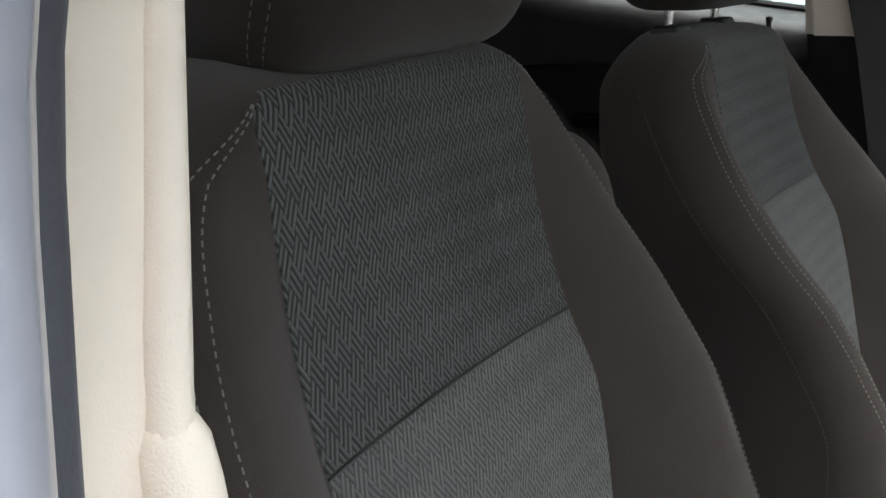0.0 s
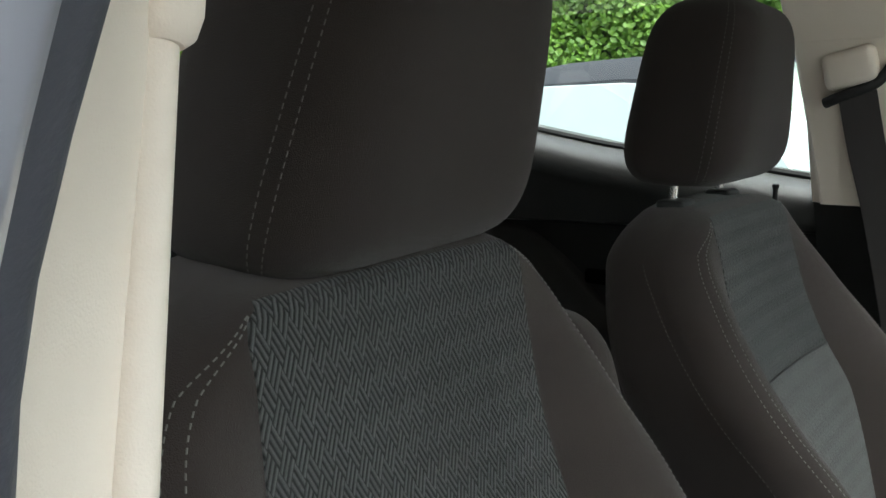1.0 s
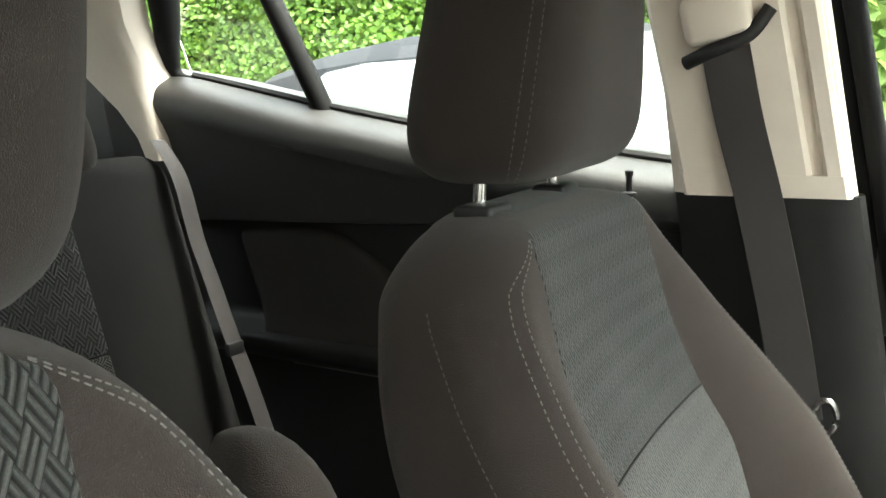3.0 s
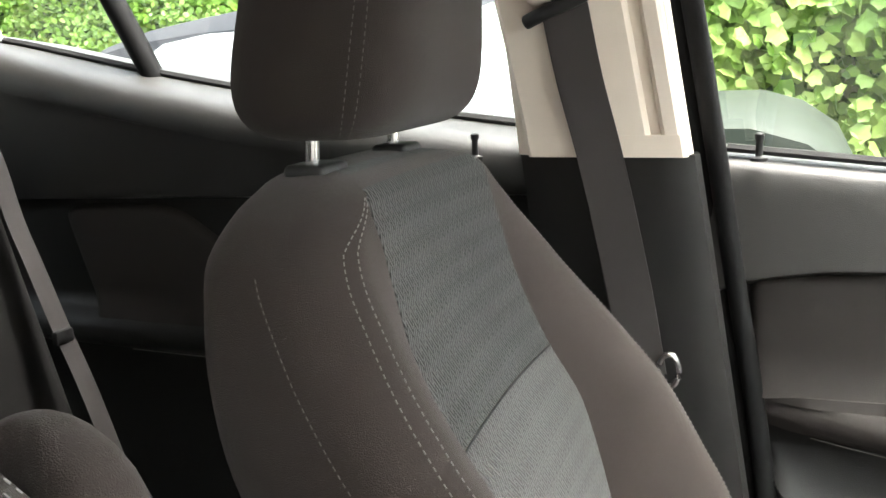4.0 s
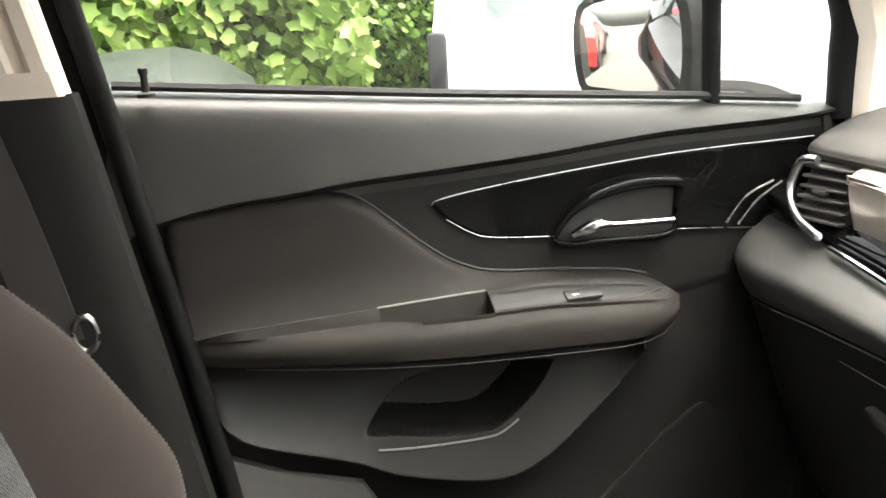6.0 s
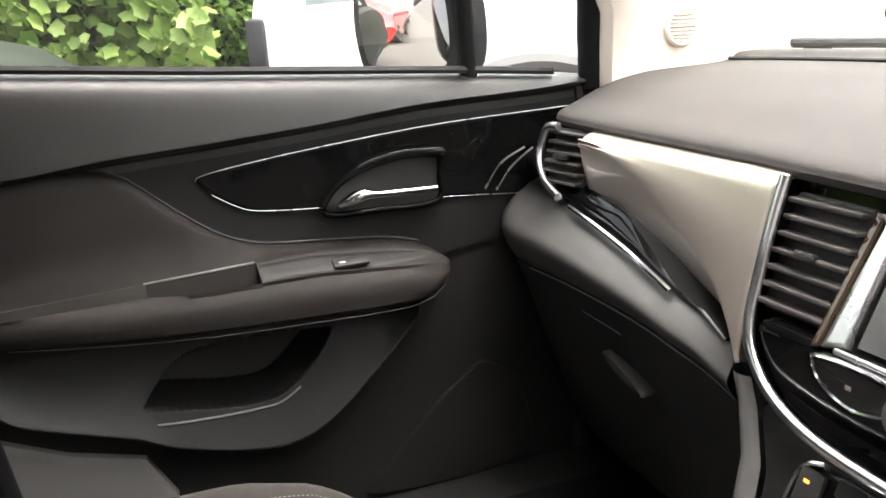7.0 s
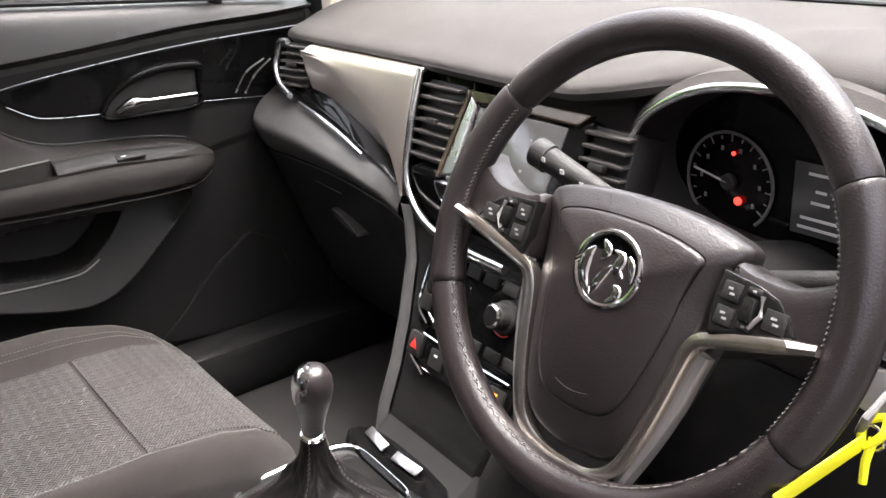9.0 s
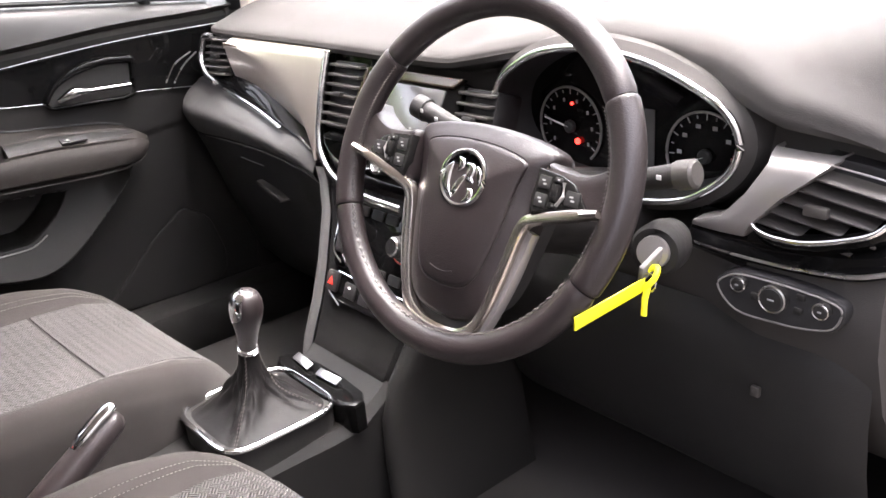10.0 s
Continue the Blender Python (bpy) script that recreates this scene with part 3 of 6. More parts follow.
    e = max(0.0, (a / w - 0.84) / 0.16)
    d -= 0.05 * (1 - math.sqrt(max(0, 1 - min(1, e) ** 2)))
    return lerp_table(CUSH_Z, x) + d


def cushion_shell():
    rws = []
    for i in range(29):
        k = i / 28
        x = -0.42 + 0.685 * (1 - (1 - k) ** 1.4)
        w = lerp_table(CUSH_W, x)
        zb = 0.40 if x < 0.2 else 0.40 + (x - 0.2) * 0.4
        ring = [Vector((x, SEAT_Y + w * math.sin(math.pi / 2 * (j / 14 - 1)), cush_top(x, w * math.sin(math.pi / 2 * (j / 14 - 1))))) for j in range(29)]
        ring += [Vector((x, SEAT_Y + w * (0.97 - 1.94 * j / 8), zb)) for j in range(9)]
        rws.append(ring)
    return loft(rws)


def cushion_panel(x0, x1, proud=0.003):
    rws, uvs = [], []
    ks = steps(14, 0.0025 / (x1 - x0))
    js = steps(16, 0.008)
    for i, k in enumerate(ks):
        x = x0 + (x1 - x0) * k
        h = lerp_table(CUSH_H, x) * 0.995
        r, q = [], []
        for j, c in enumerate(js):
            y = h * (2 * c - 1)
            p = -0.004 if (i in (0, len(ks) - 1) or j in (0, len(js) - 1)) else proud
            r.append(Vector((x, SEAT_Y + y, cush_top(x, y) + p)))
            q.append((y, x))
        rws.append(r)
        uvs.append(q)
    return grid(rws, uvs=uvs)


HEAD_TURN = Matrix.Translation((-0.563, SEAT_Y + 0.022, 1.187)) @ Matrix.Rotation(0.048, 4, "Z")


def head_size(k):
    """Half width and half thickness of the headrest at the part k of its height."""
    q = abs(2 * k - 1)
    edge = (1 - q ** 5) ** 0.5 if q < 1 else 0.0
    return (0.1525 - 0.033 * k ** 1.4) * (0.72 + 0.28 * edge), 0.085 * (1 - 0.15 * k) * (0.42 + 0.58 * edge)


def head_point(k, c, s):
    w, t = head_size(k)
    yy = w * math.copysign(abs(s) ** 0.55, s)
    xx = t * math.copysign(abs(c) ** 0.65, c) + 0.008 * (yy / w) ** 2 * (1 if c > 0 else 0.3)
    return HEAD_TURN @ Vector((0.0136 * k + xx, 0.031 * k + yy, 0.222 * k))


def headrest(parent):
    n = 40
    rws = [[head_point((1 - math.cos(math.pi * i / 28)) / 2, math.cos(2 * math.pi * j / n), math.sin(2 * math.pi * j / n)) for j in range(n)] for i in range(29)]
    h = part("headrest", loft(rws), M_HEAD, parent, "dark brown-black cloth headrest")
    for s in (-1, 1):
        for turn_ in (77, 70):
            seam = []
            for i in range(2, 27):
                k = (1 - math.cos(math.pi * i / 28)) / 2
                sn = s * math.sin(radians(turn_ - 4 * k))
                p = head_point(k, math.sqrt(1 - sn * sn), sn)
                seam.append(p + Vector((0.0002, 0, 0)))
            part("stitching", dashes(seam, 0.0032, 0.0026, 0.0003, up=(1, 0, 0)), M_HEADTHREAD, h)
    return h


def front_seat():
    s = thing("front_seat", (-0.20, SEAT_Y, 0.31), "dark cloth front passenger seat with grey patterned inserts", "car seat", "front seats")
    part("backrest", seat_back_shell(), M_BOLSTER, s, "brown-black cloth backrest with padded side bolsters")
    part("upper_insert", back_panel(0.9655, 1.1655, seam_low=True), M_WEAVE, s, "dark woven insert with a diamond pattern")
    part("lower_insert", back_panel(0.60, 0.9645, seam_high=True), M_WEAVE_L, s, "mid-grey woven insert")
    part("back_seam", tube([(back_front(y_, seam_z(y_), False) + 0.0011, SEAT_Y + y_, seam_z(y_)) for y_ in [-0.148 + 0.296 * i / 20 for i in range(21)]], 0.0011, n=6), M_RUBBER, s)
    part("seat_cushion", cushion_shell(), M_CUSHION, s)
    part("front_insert", cushion_panel(0.0615, 0.245), M_WEAVE_C, s, "grey woven cushion insert")
    part("rear_insert", cushion_panel(-0.40, 0.0605), M_WEAVE_C, s, "grey woven cushion insert")
    part("seat_base", rbox((-0.08, SEAT_Y, 0.36), (0.56, 0.44, 0.10), 0.02), M_LOWER, s, "black plastic seat base")
    for d in (-1, 1):
        for fr_ in (0.915, 0.952):
            pts = []
            for i in range(90):
                z = 0.66 + (1.1525 - 0.66) * (1 - (1 - i / 89) ** 1.6)
                bow = math.sin(math.pi / 2 * max(0.0, min(1.0, (1.1535 - z) / 0.034))) ** 0.7
                y = d * (soft_table(BACK_H, z) - 0.002 + (soft_table(BACK_W, z) * fr_ - soft_table(BACK_H, z)) * bow)
                pts.append((back_front(y, z, False) + 0.0004, SEAT_Y + y, z))
            part("back_stitching", dashes(pts, 0.0030, 0.0026, 0.00035, up=(1, 0, 0)), M_THREAD, s, "pale grey double stitching")
        pts = []
        for i in range(60):
            z = 0.66 + (1.108 - 0.66) * i / 59
            y = d * soft_table(BACK_W, z)
            pts.append((back_front(y * 0.9999, z, False) - 0.006 - 0.05 * max(0, z - 0.9), SEAT_Y + y + d * 0.0004, z))
        part("back_stitching", dashes(pts, 0.0030, 0.0026, 0.00035, up=(1, 0, 0)), M_HEADTHREAD, s)
    for d in (-1, 1):
        for gap_ in (0.024, 0.034):
            pts = []
            for i in range(130):
                x = -0.30 + 0.515 * i / 129
                turn_ = max(0.0, min(1.0, (x - 0.10) / (0.115 - (gap_ - 0.024) * 0.6)))
                yy = lerp_table(CUSH_H, x) + gap_ * math.sqrt(max(0.0, 1 - turn_ ** 2.2))
                pts.append((x, SEAT_Y + d * yy, cush_top(x, yy) + 0.0007))
            part("stitching", dashes(pts, 0.0030, 0.0026, 0.00035), M_THREAD, s, "pale grey double stitching")
    h = headrest(s)
    for d in (-1, 1):
        y = SEAT_Y - 0.003 + d * 0.082
        part("post", tube([(-0.562, y, 1.13), (-0.554, y, 1.25)], 0.0055, n=12), M_STEEL, s, "bright steel headrest post")
        part("ferrule", rbox((-0.556, y, 1.165), (0.034, 0.046, 0.012), 0.005, None, 3), M_RUBBER, s, "black plastic post guide")
    return s


passenger_seat = front_seat()
PIVOT = Vector((-0.13, SEAT_Y, 0.50))
passenger_seat.matrix_basis = pose(-0.1392, 0.311, 0.5006, 0, 0, 3.2) @ Matrix.Translation(Vector((-0.20, SEAT_Y, 0.31)) - PIVOT)
driver_seat = copy_thing(passenger_seat, pose(-0.193, -0.339, 0.485, 0, 0, 6.5) @ Matrix.Translation(Vector((-0.20, SEAT_Y, 0.31)) - PIVOT))
hinge = PIVOT - Vector((-0.20, SEAT_Y, 0.31))
upright = Matrix.Translation(hinge) @ Matrix.Rotation(radians(7), 4, "Y") @ Matrix.Translation(-hinge)
for ob in driver_seat.children:
    kind_of = ob.name.split(".")[0]
    if kind_of in ("backrest", "upper_insert", "lower_insert", "post", "ferrule", "back_stitching", "back_seam"):
        ob.matrix_basis = upright
    if kind_of == "headrest":
        ob.matrix_basis = upright @ Matrix.Translation((0, 0, -0.0315))
tagged(driver_seat, "dark cloth driver's seat with patterned inserts beside open door", "car seat", "front seats")

# folded armrest on the inner side of the driver's seat
arm = thing("armrest", (-0.45, -0.12, 0.6), "brown-black cloth armrest folded up beside the driver's seat", "armrest")
Ma = Matrix.Translation((-0.474, -0.106, 0.930)) @ Matrix.Rotation(radians(-15), 4, "Y")
rws = []
for i in range(25):
    k = i / 24
    z = 0.176 - 0.35 * (1 - math.cos(math.pi * k)) / 2
    rnd = math.sqrt(max(0.0, 1 - max(0.0, (z - 0.115) / 0.0615) ** 2)) * math.sqrt(max(0.02, 1 - max(0.0, (-0.15 - z) / 0.026) ** 2))
    hx, hy = 0.033 * (0.15 + 0.85 * rnd), 0.0235 * (0.15 + 0.85 * rnd)
    rws.append([Ma @ Vector((-0.004 + hx * math.copysign(abs(math.cos(a)) ** 0.6, math.cos(a)) - 0.016 * (1 - rnd), hy * math.copysign(abs(math.sin(a)) ** 0.6, math.sin(a)), z)) for a in [2 * math.pi * j / 28 for j in range(28)]])
part("pad", loft(rws), M_BOLSTER, arm)
part("hinge_cover", rbox((-0.40, -0.098, 0.74), (0.09, 0.05, 0.08), 0.02, None, 3), M_LOWER, arm, "black plastic hinge cover")

# rear bench
rear = thing("rear_seat", (-1.35, 0, 0.31), "dark cloth rear bench seat with grey inserts", "car seat")
Mr = Matrix.Translation((-1.235, 0, 0.64)) @ Euler((0, radians(-17), 0)).to_matrix().to_4x4()
def TR(bm):
    bmesh.ops.transform(bm, matrix=Mr, verts=bm.verts)
    return bm
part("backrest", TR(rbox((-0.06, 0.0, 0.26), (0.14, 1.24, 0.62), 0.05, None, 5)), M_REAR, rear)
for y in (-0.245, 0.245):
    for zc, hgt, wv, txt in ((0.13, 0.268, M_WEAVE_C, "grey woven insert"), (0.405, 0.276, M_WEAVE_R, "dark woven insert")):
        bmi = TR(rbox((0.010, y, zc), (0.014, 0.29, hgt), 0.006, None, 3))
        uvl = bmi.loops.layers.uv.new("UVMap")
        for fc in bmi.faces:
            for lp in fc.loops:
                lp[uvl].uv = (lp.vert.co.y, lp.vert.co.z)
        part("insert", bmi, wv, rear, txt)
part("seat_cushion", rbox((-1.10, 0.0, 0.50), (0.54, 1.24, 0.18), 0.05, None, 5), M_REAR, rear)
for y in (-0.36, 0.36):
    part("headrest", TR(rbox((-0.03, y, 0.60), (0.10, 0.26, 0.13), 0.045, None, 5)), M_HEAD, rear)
part("belt", tube(curve_pts([(-1.40, 0.600, 1.20), (-1.345, 0.592, 1.14), (-1.31, 0.586, 1.04), (-1.275, 0.580, 0.97), (-1.235, 0.574, 0.885), (-1.18, 0.565, 0.78), (-1.10, 0.55, 0.60)], 4), 0.0165, n=6, flat=0.10, up=(1, 0, 0.4)), M_BELT, rear, "grey rear seat belt")
part("belt_tongue", rbox((-1.222, 0.566, 0.868), (0.012, 0.034, 0.022), 0.004), M_RUBBER, rear, "black belt tongue")


# ================================================================ passenger door
def outline(pts, n=5):
    return [(p[0], p[1]) for p in curve_pts([(a, b, 0) for a, b in pts], n, True)]


door = thing("door_1", (0.15, 0.74, 0.45), "black plastic front passenger door with cloth insert, closed", "car door", kind="structure")
# main skin: a sheet with an upper roll, a lower shelf and an open pocket
def edge_distance(poly, X, Z):
    """Distance to the outline, minus inside."""
    P = np.array(poly)
    Q = np.roll(P, -1, axis=0)
    best = np.full(X.shape, 9.0)
    inside = np.zeros(X.shape, bool)
    for (ax, az), (bx_, bz_) in zip(P, Q):
        dx_, dz_ = bx_ - ax, bz_ - az
        t = np.clip(((X - ax) * dx_ + (Z - az) * dz_) / max(1e-9, dx_ * dx_ + dz_ * dz_), 0, 1)
        best = np.minimum(best, np.hypot(X - ax - t * dx_, Z - az - t * dz_))
        if abs(dz_) > 1e-9:
            inside ^= ((az > Z) != (bz_ > Z)) & (X < ax + dx_ * (Z - az) / dz_)
    return np.where(inside, -best, best)


def smooth(v, lo, hi):
    t = np.clip((v - lo) / (hi - lo), 0, 1)
    return t * t * (3 - 2 * t)


CREASE = [(-0.315, 0.955), (-0.275, 0.972), (-0.19, 0.988), (-0.124, 0.992), (-0.056, 0.999), (0.014, 1.003), (0.086, 1.006), (0.16, 1.010), (0.235, 1.015), (0.314, 1.022), (0.394, 1.027), (0.56, 1.030), (0.66, 1.035)]
SHELF = [(-0.315, 0.775), (-0.27, 0.765), (-0.239, 0.738), (-0.224, 0.706), (-0.199, 0.682), (-0.159, 0.664), (-0.110, 0.646), (-0.060, 0.627), (-0.017, 0.604), (0.059, 0.580), (0.110, 0.5695), (0.145, 0.5695), (0.180, 0.580), (0.222, 0.607), (0.265, 0.644), (0.307, 0.682), (0.349, 0.728), (0.377, 0.760), (0.41, 0.80), (0.66, 0.81)]
pk = outline([(-0.046, 0.664), (-0.018, 0.697), (0.021, 0.721), (0.09, 0.727), (0.212, 0.719), (0.219, 0.711), (0.191, 0.677), (0.145, 0.643), (0.112, 0.635), (0.062, 0.638), (0.0, 0.650), (-0.040, 0.658)], 5)
NX, NZ = 400, 340
gx = np.linspace(-0.315, 0.655, NX)
sill = np.interp(gx, [-0.545, -0.31, 0.075, 0.46, 0.66], [1.157, 1.127, 1.090, 1.058, 1.038])
GX = np.repeat(gx[None, :], NZ, 0)
NR = 110
GC = np.repeat(np.array([soft_table(CREASE, float(x)) for x in gx])[None, :], NZ, 0)
GZ = np.concatenate([sill[None, :] + (GC[:1] - sill[None, :]) * np.linspace(0, 1, NR)[:, None], GC[:1] + (0.42 - GC[:1]) * np.linspace(0, 1, NZ - NR + 1)[1:, None]])
GS = np.repeat(np.array([soft_table(SHELF, float(x)) for x in gx])[None, :], NZ, 0)
span = np.clip((sill[None, :] - GZ) / (sill[None, :] - GC), 0, 1)
upper = 0.729 - 0.017 * span ** 0.8 + 0.030 * np.exp(-(sill[None, :] - GZ) / 0.009)
under = 0.742 + 0.006 * smooth(0.80 - GZ, 0, 0.05)
drop = np.clip((0.755 - GZ) / np.maximum(0.03, 0.755 - GS), 0, 1)
under = under - 0.046 * drop ** 1.6 * (1 - smooth(GX, 0.36, 0.42))
low = 0.746 + 0.0 * GX
GY = upper * (1 - smooth(GC - GZ, -0.001, 0.013)) + under * smooth(GC - GZ, -0.001, 0.013)
GY = GY * (1 - smooth(GS - GZ, -0.004, 0.016)) + low * smooth(GS - GZ, -0.004, 0.016)
GY = GY + 0.085 * (1 - smooth(edge_distance(pk, GX, GZ), -0.010, 0.001))
rows = [[Vector((float(GX[i, j]), float(GY[i, j]), float(GZ[i, j]))) for j in range(NX)] for i in range(NZ)]
top = [[Vector((float(x), 0.86, float(z))) for x, z in zip(gx, sill)], [Vector((float(x), 0.764, float(z) + 0.002)) for x, z in zip(gx, sill)]]
bottom = [[Vector((float(x), 0.86, 0.42)) for x in gx]]
part("door_roll", grid(top + rows[:NR + 9]), M_ROLL, door, "grained black upper roll, lightened for window light")
part("door_lining", grid(rows[NR + 8:] + bottom), M_DOOR, door, "grained black plastic lining")
ARM_TOP = [(-0.262, 0.815), (-0.244, 0.830), (-0.15, 0.836), (-0.03, 0.840), (0.19, 0.846), (0.238, 0.842), (0.321, 0.832), (0.37, 0.819), (0.392, 0.806), (0.402, 0.796), (0.408, 0.784)]
# cloth insert: a padded sheet that curves out into the armrest
INS_TOP = [(-0.268, 0.962), (-0.262, 0.973), (-0.253, 0.978), (-0.19, 0.984), (-0.123, 0.988), (-0.083, 0.987), (-0.048, 0.981), (-0.021, 0.967), (0.012, 0.938), (0.047, 0.907), (0.083, 0.880), (0.12, 0.8625), (0.159, 0.8545), (0.238, 0.8465), (0.321, 0.836), (0.365, 0.824)]
cols, seam_line = [], []
for i in range(100):
    x = -0.268 + 0.633 * (i / 99)
    zt, zb = soft_table(INS_TOP, x), soft_table(ARM_TOP, max(x, -0.244)) - 0.003
    zt = max(zt, zb + 0.003)
    h_ = min(0.060, 0.85 * (zt - zb))
    side_ = 0.016 * math.exp(-((x + 0.268) / 0.005) ** 1.0)
    col = []
    for j in range(40):
        k = (j / 39) ** 1.5
        z = zt + (zb - zt) * k
        f_ = max(0.0, (zb + h_ - z) / h_) ** 2.2
        col.append(Vector((x, min(0.748, 0.7262 + 0.018 * math.exp(-(zt - z) / 0.0045) + side_ - 0.018 * f_), z)))
    cols.append([Vector((x, 0.756, zt + 0.001))] + col + [Vector((x, 0.752, zb - 0.004))])
    seam_line.append((x, 0.7425, zt + 0.0016))
part("cloth_insert", grid(cols), M_PAD, door, "brown-black cloth insert")
part("insert_seam", tube([(-0.2695, 0.7425, 0.80 + 0.155 * k / 8) for k in range(9)] + seam_line[1:], 0.0022, False, 6), M_RUBBER, door)
# armrest: flat top with a deep grab recess, rounded nose
ARM_BOT = [(-0.262, 0.800), (-0.244, 0.790), (-0.18, 0.783), (0.0, 0.767), (0.19, 0.757), (0.33, 0.752), (0.375, 0.759), (0.396, 0.771), (0.408, 0.782)]
ARM_IN = [(-0.262, 0.735), (-0.244, 0.718), (-0.18, 0.698), (-0.06, 0.680), (0.10, 0.668), (0.28, 0.668), (0.35, 0.676), (0.39, 0.696), (0.402, 0.714), (0.408, 0.736)]
xs = sorted([-0.262 + 0.67 * i / 60 for i in range(61)] + [-0.0201, -0.0199, 0.1219, 0.1221, 0.396, 0.403, 0.4065])
rws = []
for x in xs:
    tp_, bt_, yi = (soft_table(q, x) for q in (ARM_TOP, ARM_BOT, ARM_IN))
    hole = -0.02 < x < 0.122
    ya, yb = 0.708, min(0.702, yi + 0.008 + 0.02 * max(0, (0.03 - x) / 0.05))
    d = 0.034 if hole else 0.0
    h = max(0.001, tp_ - bt_)
    yo_ = 0.750
    rws.append([Vector((x, a_, b_)) for a_, b_ in ((yo_, bt_ - 0.002), (yo_, tp_), (max(ya, yi + 0.003), tp_ - h * 0.03), (max(ya, yi + 0.003) - (0.002 if hole else 0.001), tp_ - d - h * 0.04), (max(yb, yi + 0.002) + (0.002 if hole else 0.0), tp_ - d - h * 0.26), (max(yb, yi + 0.002), tp_ - h * 0.26),
        (yi + (0.735 - yi) * 0.14, tp_ - h * 0.32), (yi + 0.003, tp_ - h * 0.41), (yi, tp_ - h * 0.54), (yi + 0.001, bt_ + h * 0.30), (yi + 0.005, bt_ + h * 0.10), (yi + (0.735 - yi) * 0.25, bt_))])
part("armrest", loft(rws), M_PAD, door, "padded brown-black armrest with a grab recess")
rws = []
for i in range(41):
    x = 0.1235 + 0.247 * i / 40
    tp_, bt_, yi = (soft_table(q, x) for q in (ARM_TOP, ARM_BOT, ARM_IN))
    h = tp_ - bt_
    taper = math.sqrt(max(0.0, 1 - max(0.0, (x - 0.27) / 0.1006) ** 2.2))
    ya, yb = max(0.708, yi + 0.003), max(min(0.702, yi + 0.008), yi + 0.002)
    rws.append([Vector((x, ya + (yb - ya) * (0.10 + (0.02 + 0.84 * taper) * c_ / 6), tp_ - h * (0.03 + 0.23 * (0.10 + (0.02 + 0.84 * taper) * c_ / 6)) + (0.0012 if 0 < c_ < 6 else -0.001))) for c_ in range(7)])
part("armrest_plate", grid(rws), M_DOOR, door, "grained black plastic plate with the window switch")
part("recess_edge", tube([(-0.022 + 0.142 * k / 8, 0.7085, soft_table(ARM_TOP, -0.022 + 0.142 * k / 8) - 0.0020) for k in range(9)], 0.0016, n=6), M_GREYPL, door, "light grey edge of the grab recess")
part("silver_line", tube([(-0.19 + 0.58 * k / 24, soft_table(ARM_IN, -0.19 + 0.58 * k / 24) + 0.010, soft_table(ARM_BOT, -0.19 + 0.58 * k / 24) - 0.003) for k in range(25)], 0.0008, n=6), M_SLAT, door)
part("window_switch", rbox((0.245, 0.684, 0.8285), (0.050, 0.018, 0.006), 0.002, Euler((radians(22), 0, 0)).to_matrix().to_4x4()), M_RUBBER, door, "black window switch")
part("switch_edge", rbox((0.232, 0.680, 0.8310), (0.010, 0.004, 0.002), 0.0008, None, 1), M_SATIN, door)
# gloss band
band = [(p[0], p[1]) for p in curve_pts([(0.062, 0.956, 0), (0.072, 0.962, 0), (0.128, 0.9705, 0), (0.245, 0.982, 0), (0.408, 0.993, 0), (0.62, 0.997, 0)], 5)] + [(p[0], p[1]) for p in curve_pts([(0.62, 0.866, 0), (0.525, 0.875, 0), (0.401, 0.8865, 0), (0.227, 0.8965, 0), (0.14, 0.905, 0), (0.11, 0.916, 0), (0.081, 0.935, 0)], 4)]
part("gloss_band", slab(band, 0.745, 0.736, XZ, 0.003), M_GLOSS, door, "piano black band with fine silver edges")
part("silver_line", tube([(x, 0.7375, z) for x, z in band[:26]], 0.0007), M_SATIN, door)
part("silver_line", tube([(x, 0.7375, z) for x, z in band[26:]], 0.0009), M_SATIN, door)
bez = outline([(0.228, 0.889), (0.243, 0.922), (0.281, 0.947), (0.338, 0.959), (0.390, 0.957), (0.404, 0.950), (0.400, 0.920), (0.392, 0.884), (0.30, 0.884)], 5)
part("handle_bezel", tube([(x, 0.727, z) for x, z in bez], [0.0042 + 0.0045 * max(0.0, min(1.0, (z - 0.92) / 0.03)) for x, z in bez], True, 10), M_GLOSS, door, "gloss black handle surround")
part("handle_cup", slab(offset2(bez, 0.004), 0.735, 0.7285, XZ, 0.001), M_DOOR, door)
lev = curve_pts([(0.250, 0.722, 0.900), (0.262, 0.711, 0.908), (0.280, 0.705, 0.914), (0.30, 0.705, 0.912), (0.34, 0.7065, 0.910), (0.386, 0.709, 0.908)], 5)
part("lever", tube(lev, [0.0055 + 0.0065 * math.exp(-((p.x - 0.272) / 0.018) ** 2) + 0.0012 for p in lev], n=14, flat=0.75), M_CHROME, door, "chrome door release lever with a swollen root")
# map pocket
def door_y(x, z):
    """Depth of the lining at a place."""
    j = int(round((x + 0.315) / 0.97 * (NX - 1)))
    i = int(np.argmin(np.abs(GZ[:, j] - z)))
    return float(GY[i, j])


# Thin pale bar in place of light caught on the pocket's lip.
part("lip_highlight", tube([(x, door_y(x, z - 0.006) - 0.001, z - 0.003) for x, z in [(p.x, p.y) for p in curve_pts([(-0.034, 0.643, 0), (0.0, 0.6375, 0), (0.05, 0.633, 0), (0.10, 0.631, 0), (0.135, 0.633, 0), (0.165, 0.648, 0)], 5)]], 0.0016, n=6), M_GREYPL, door, "grey line standing for the highlight on the map pocket's lip")
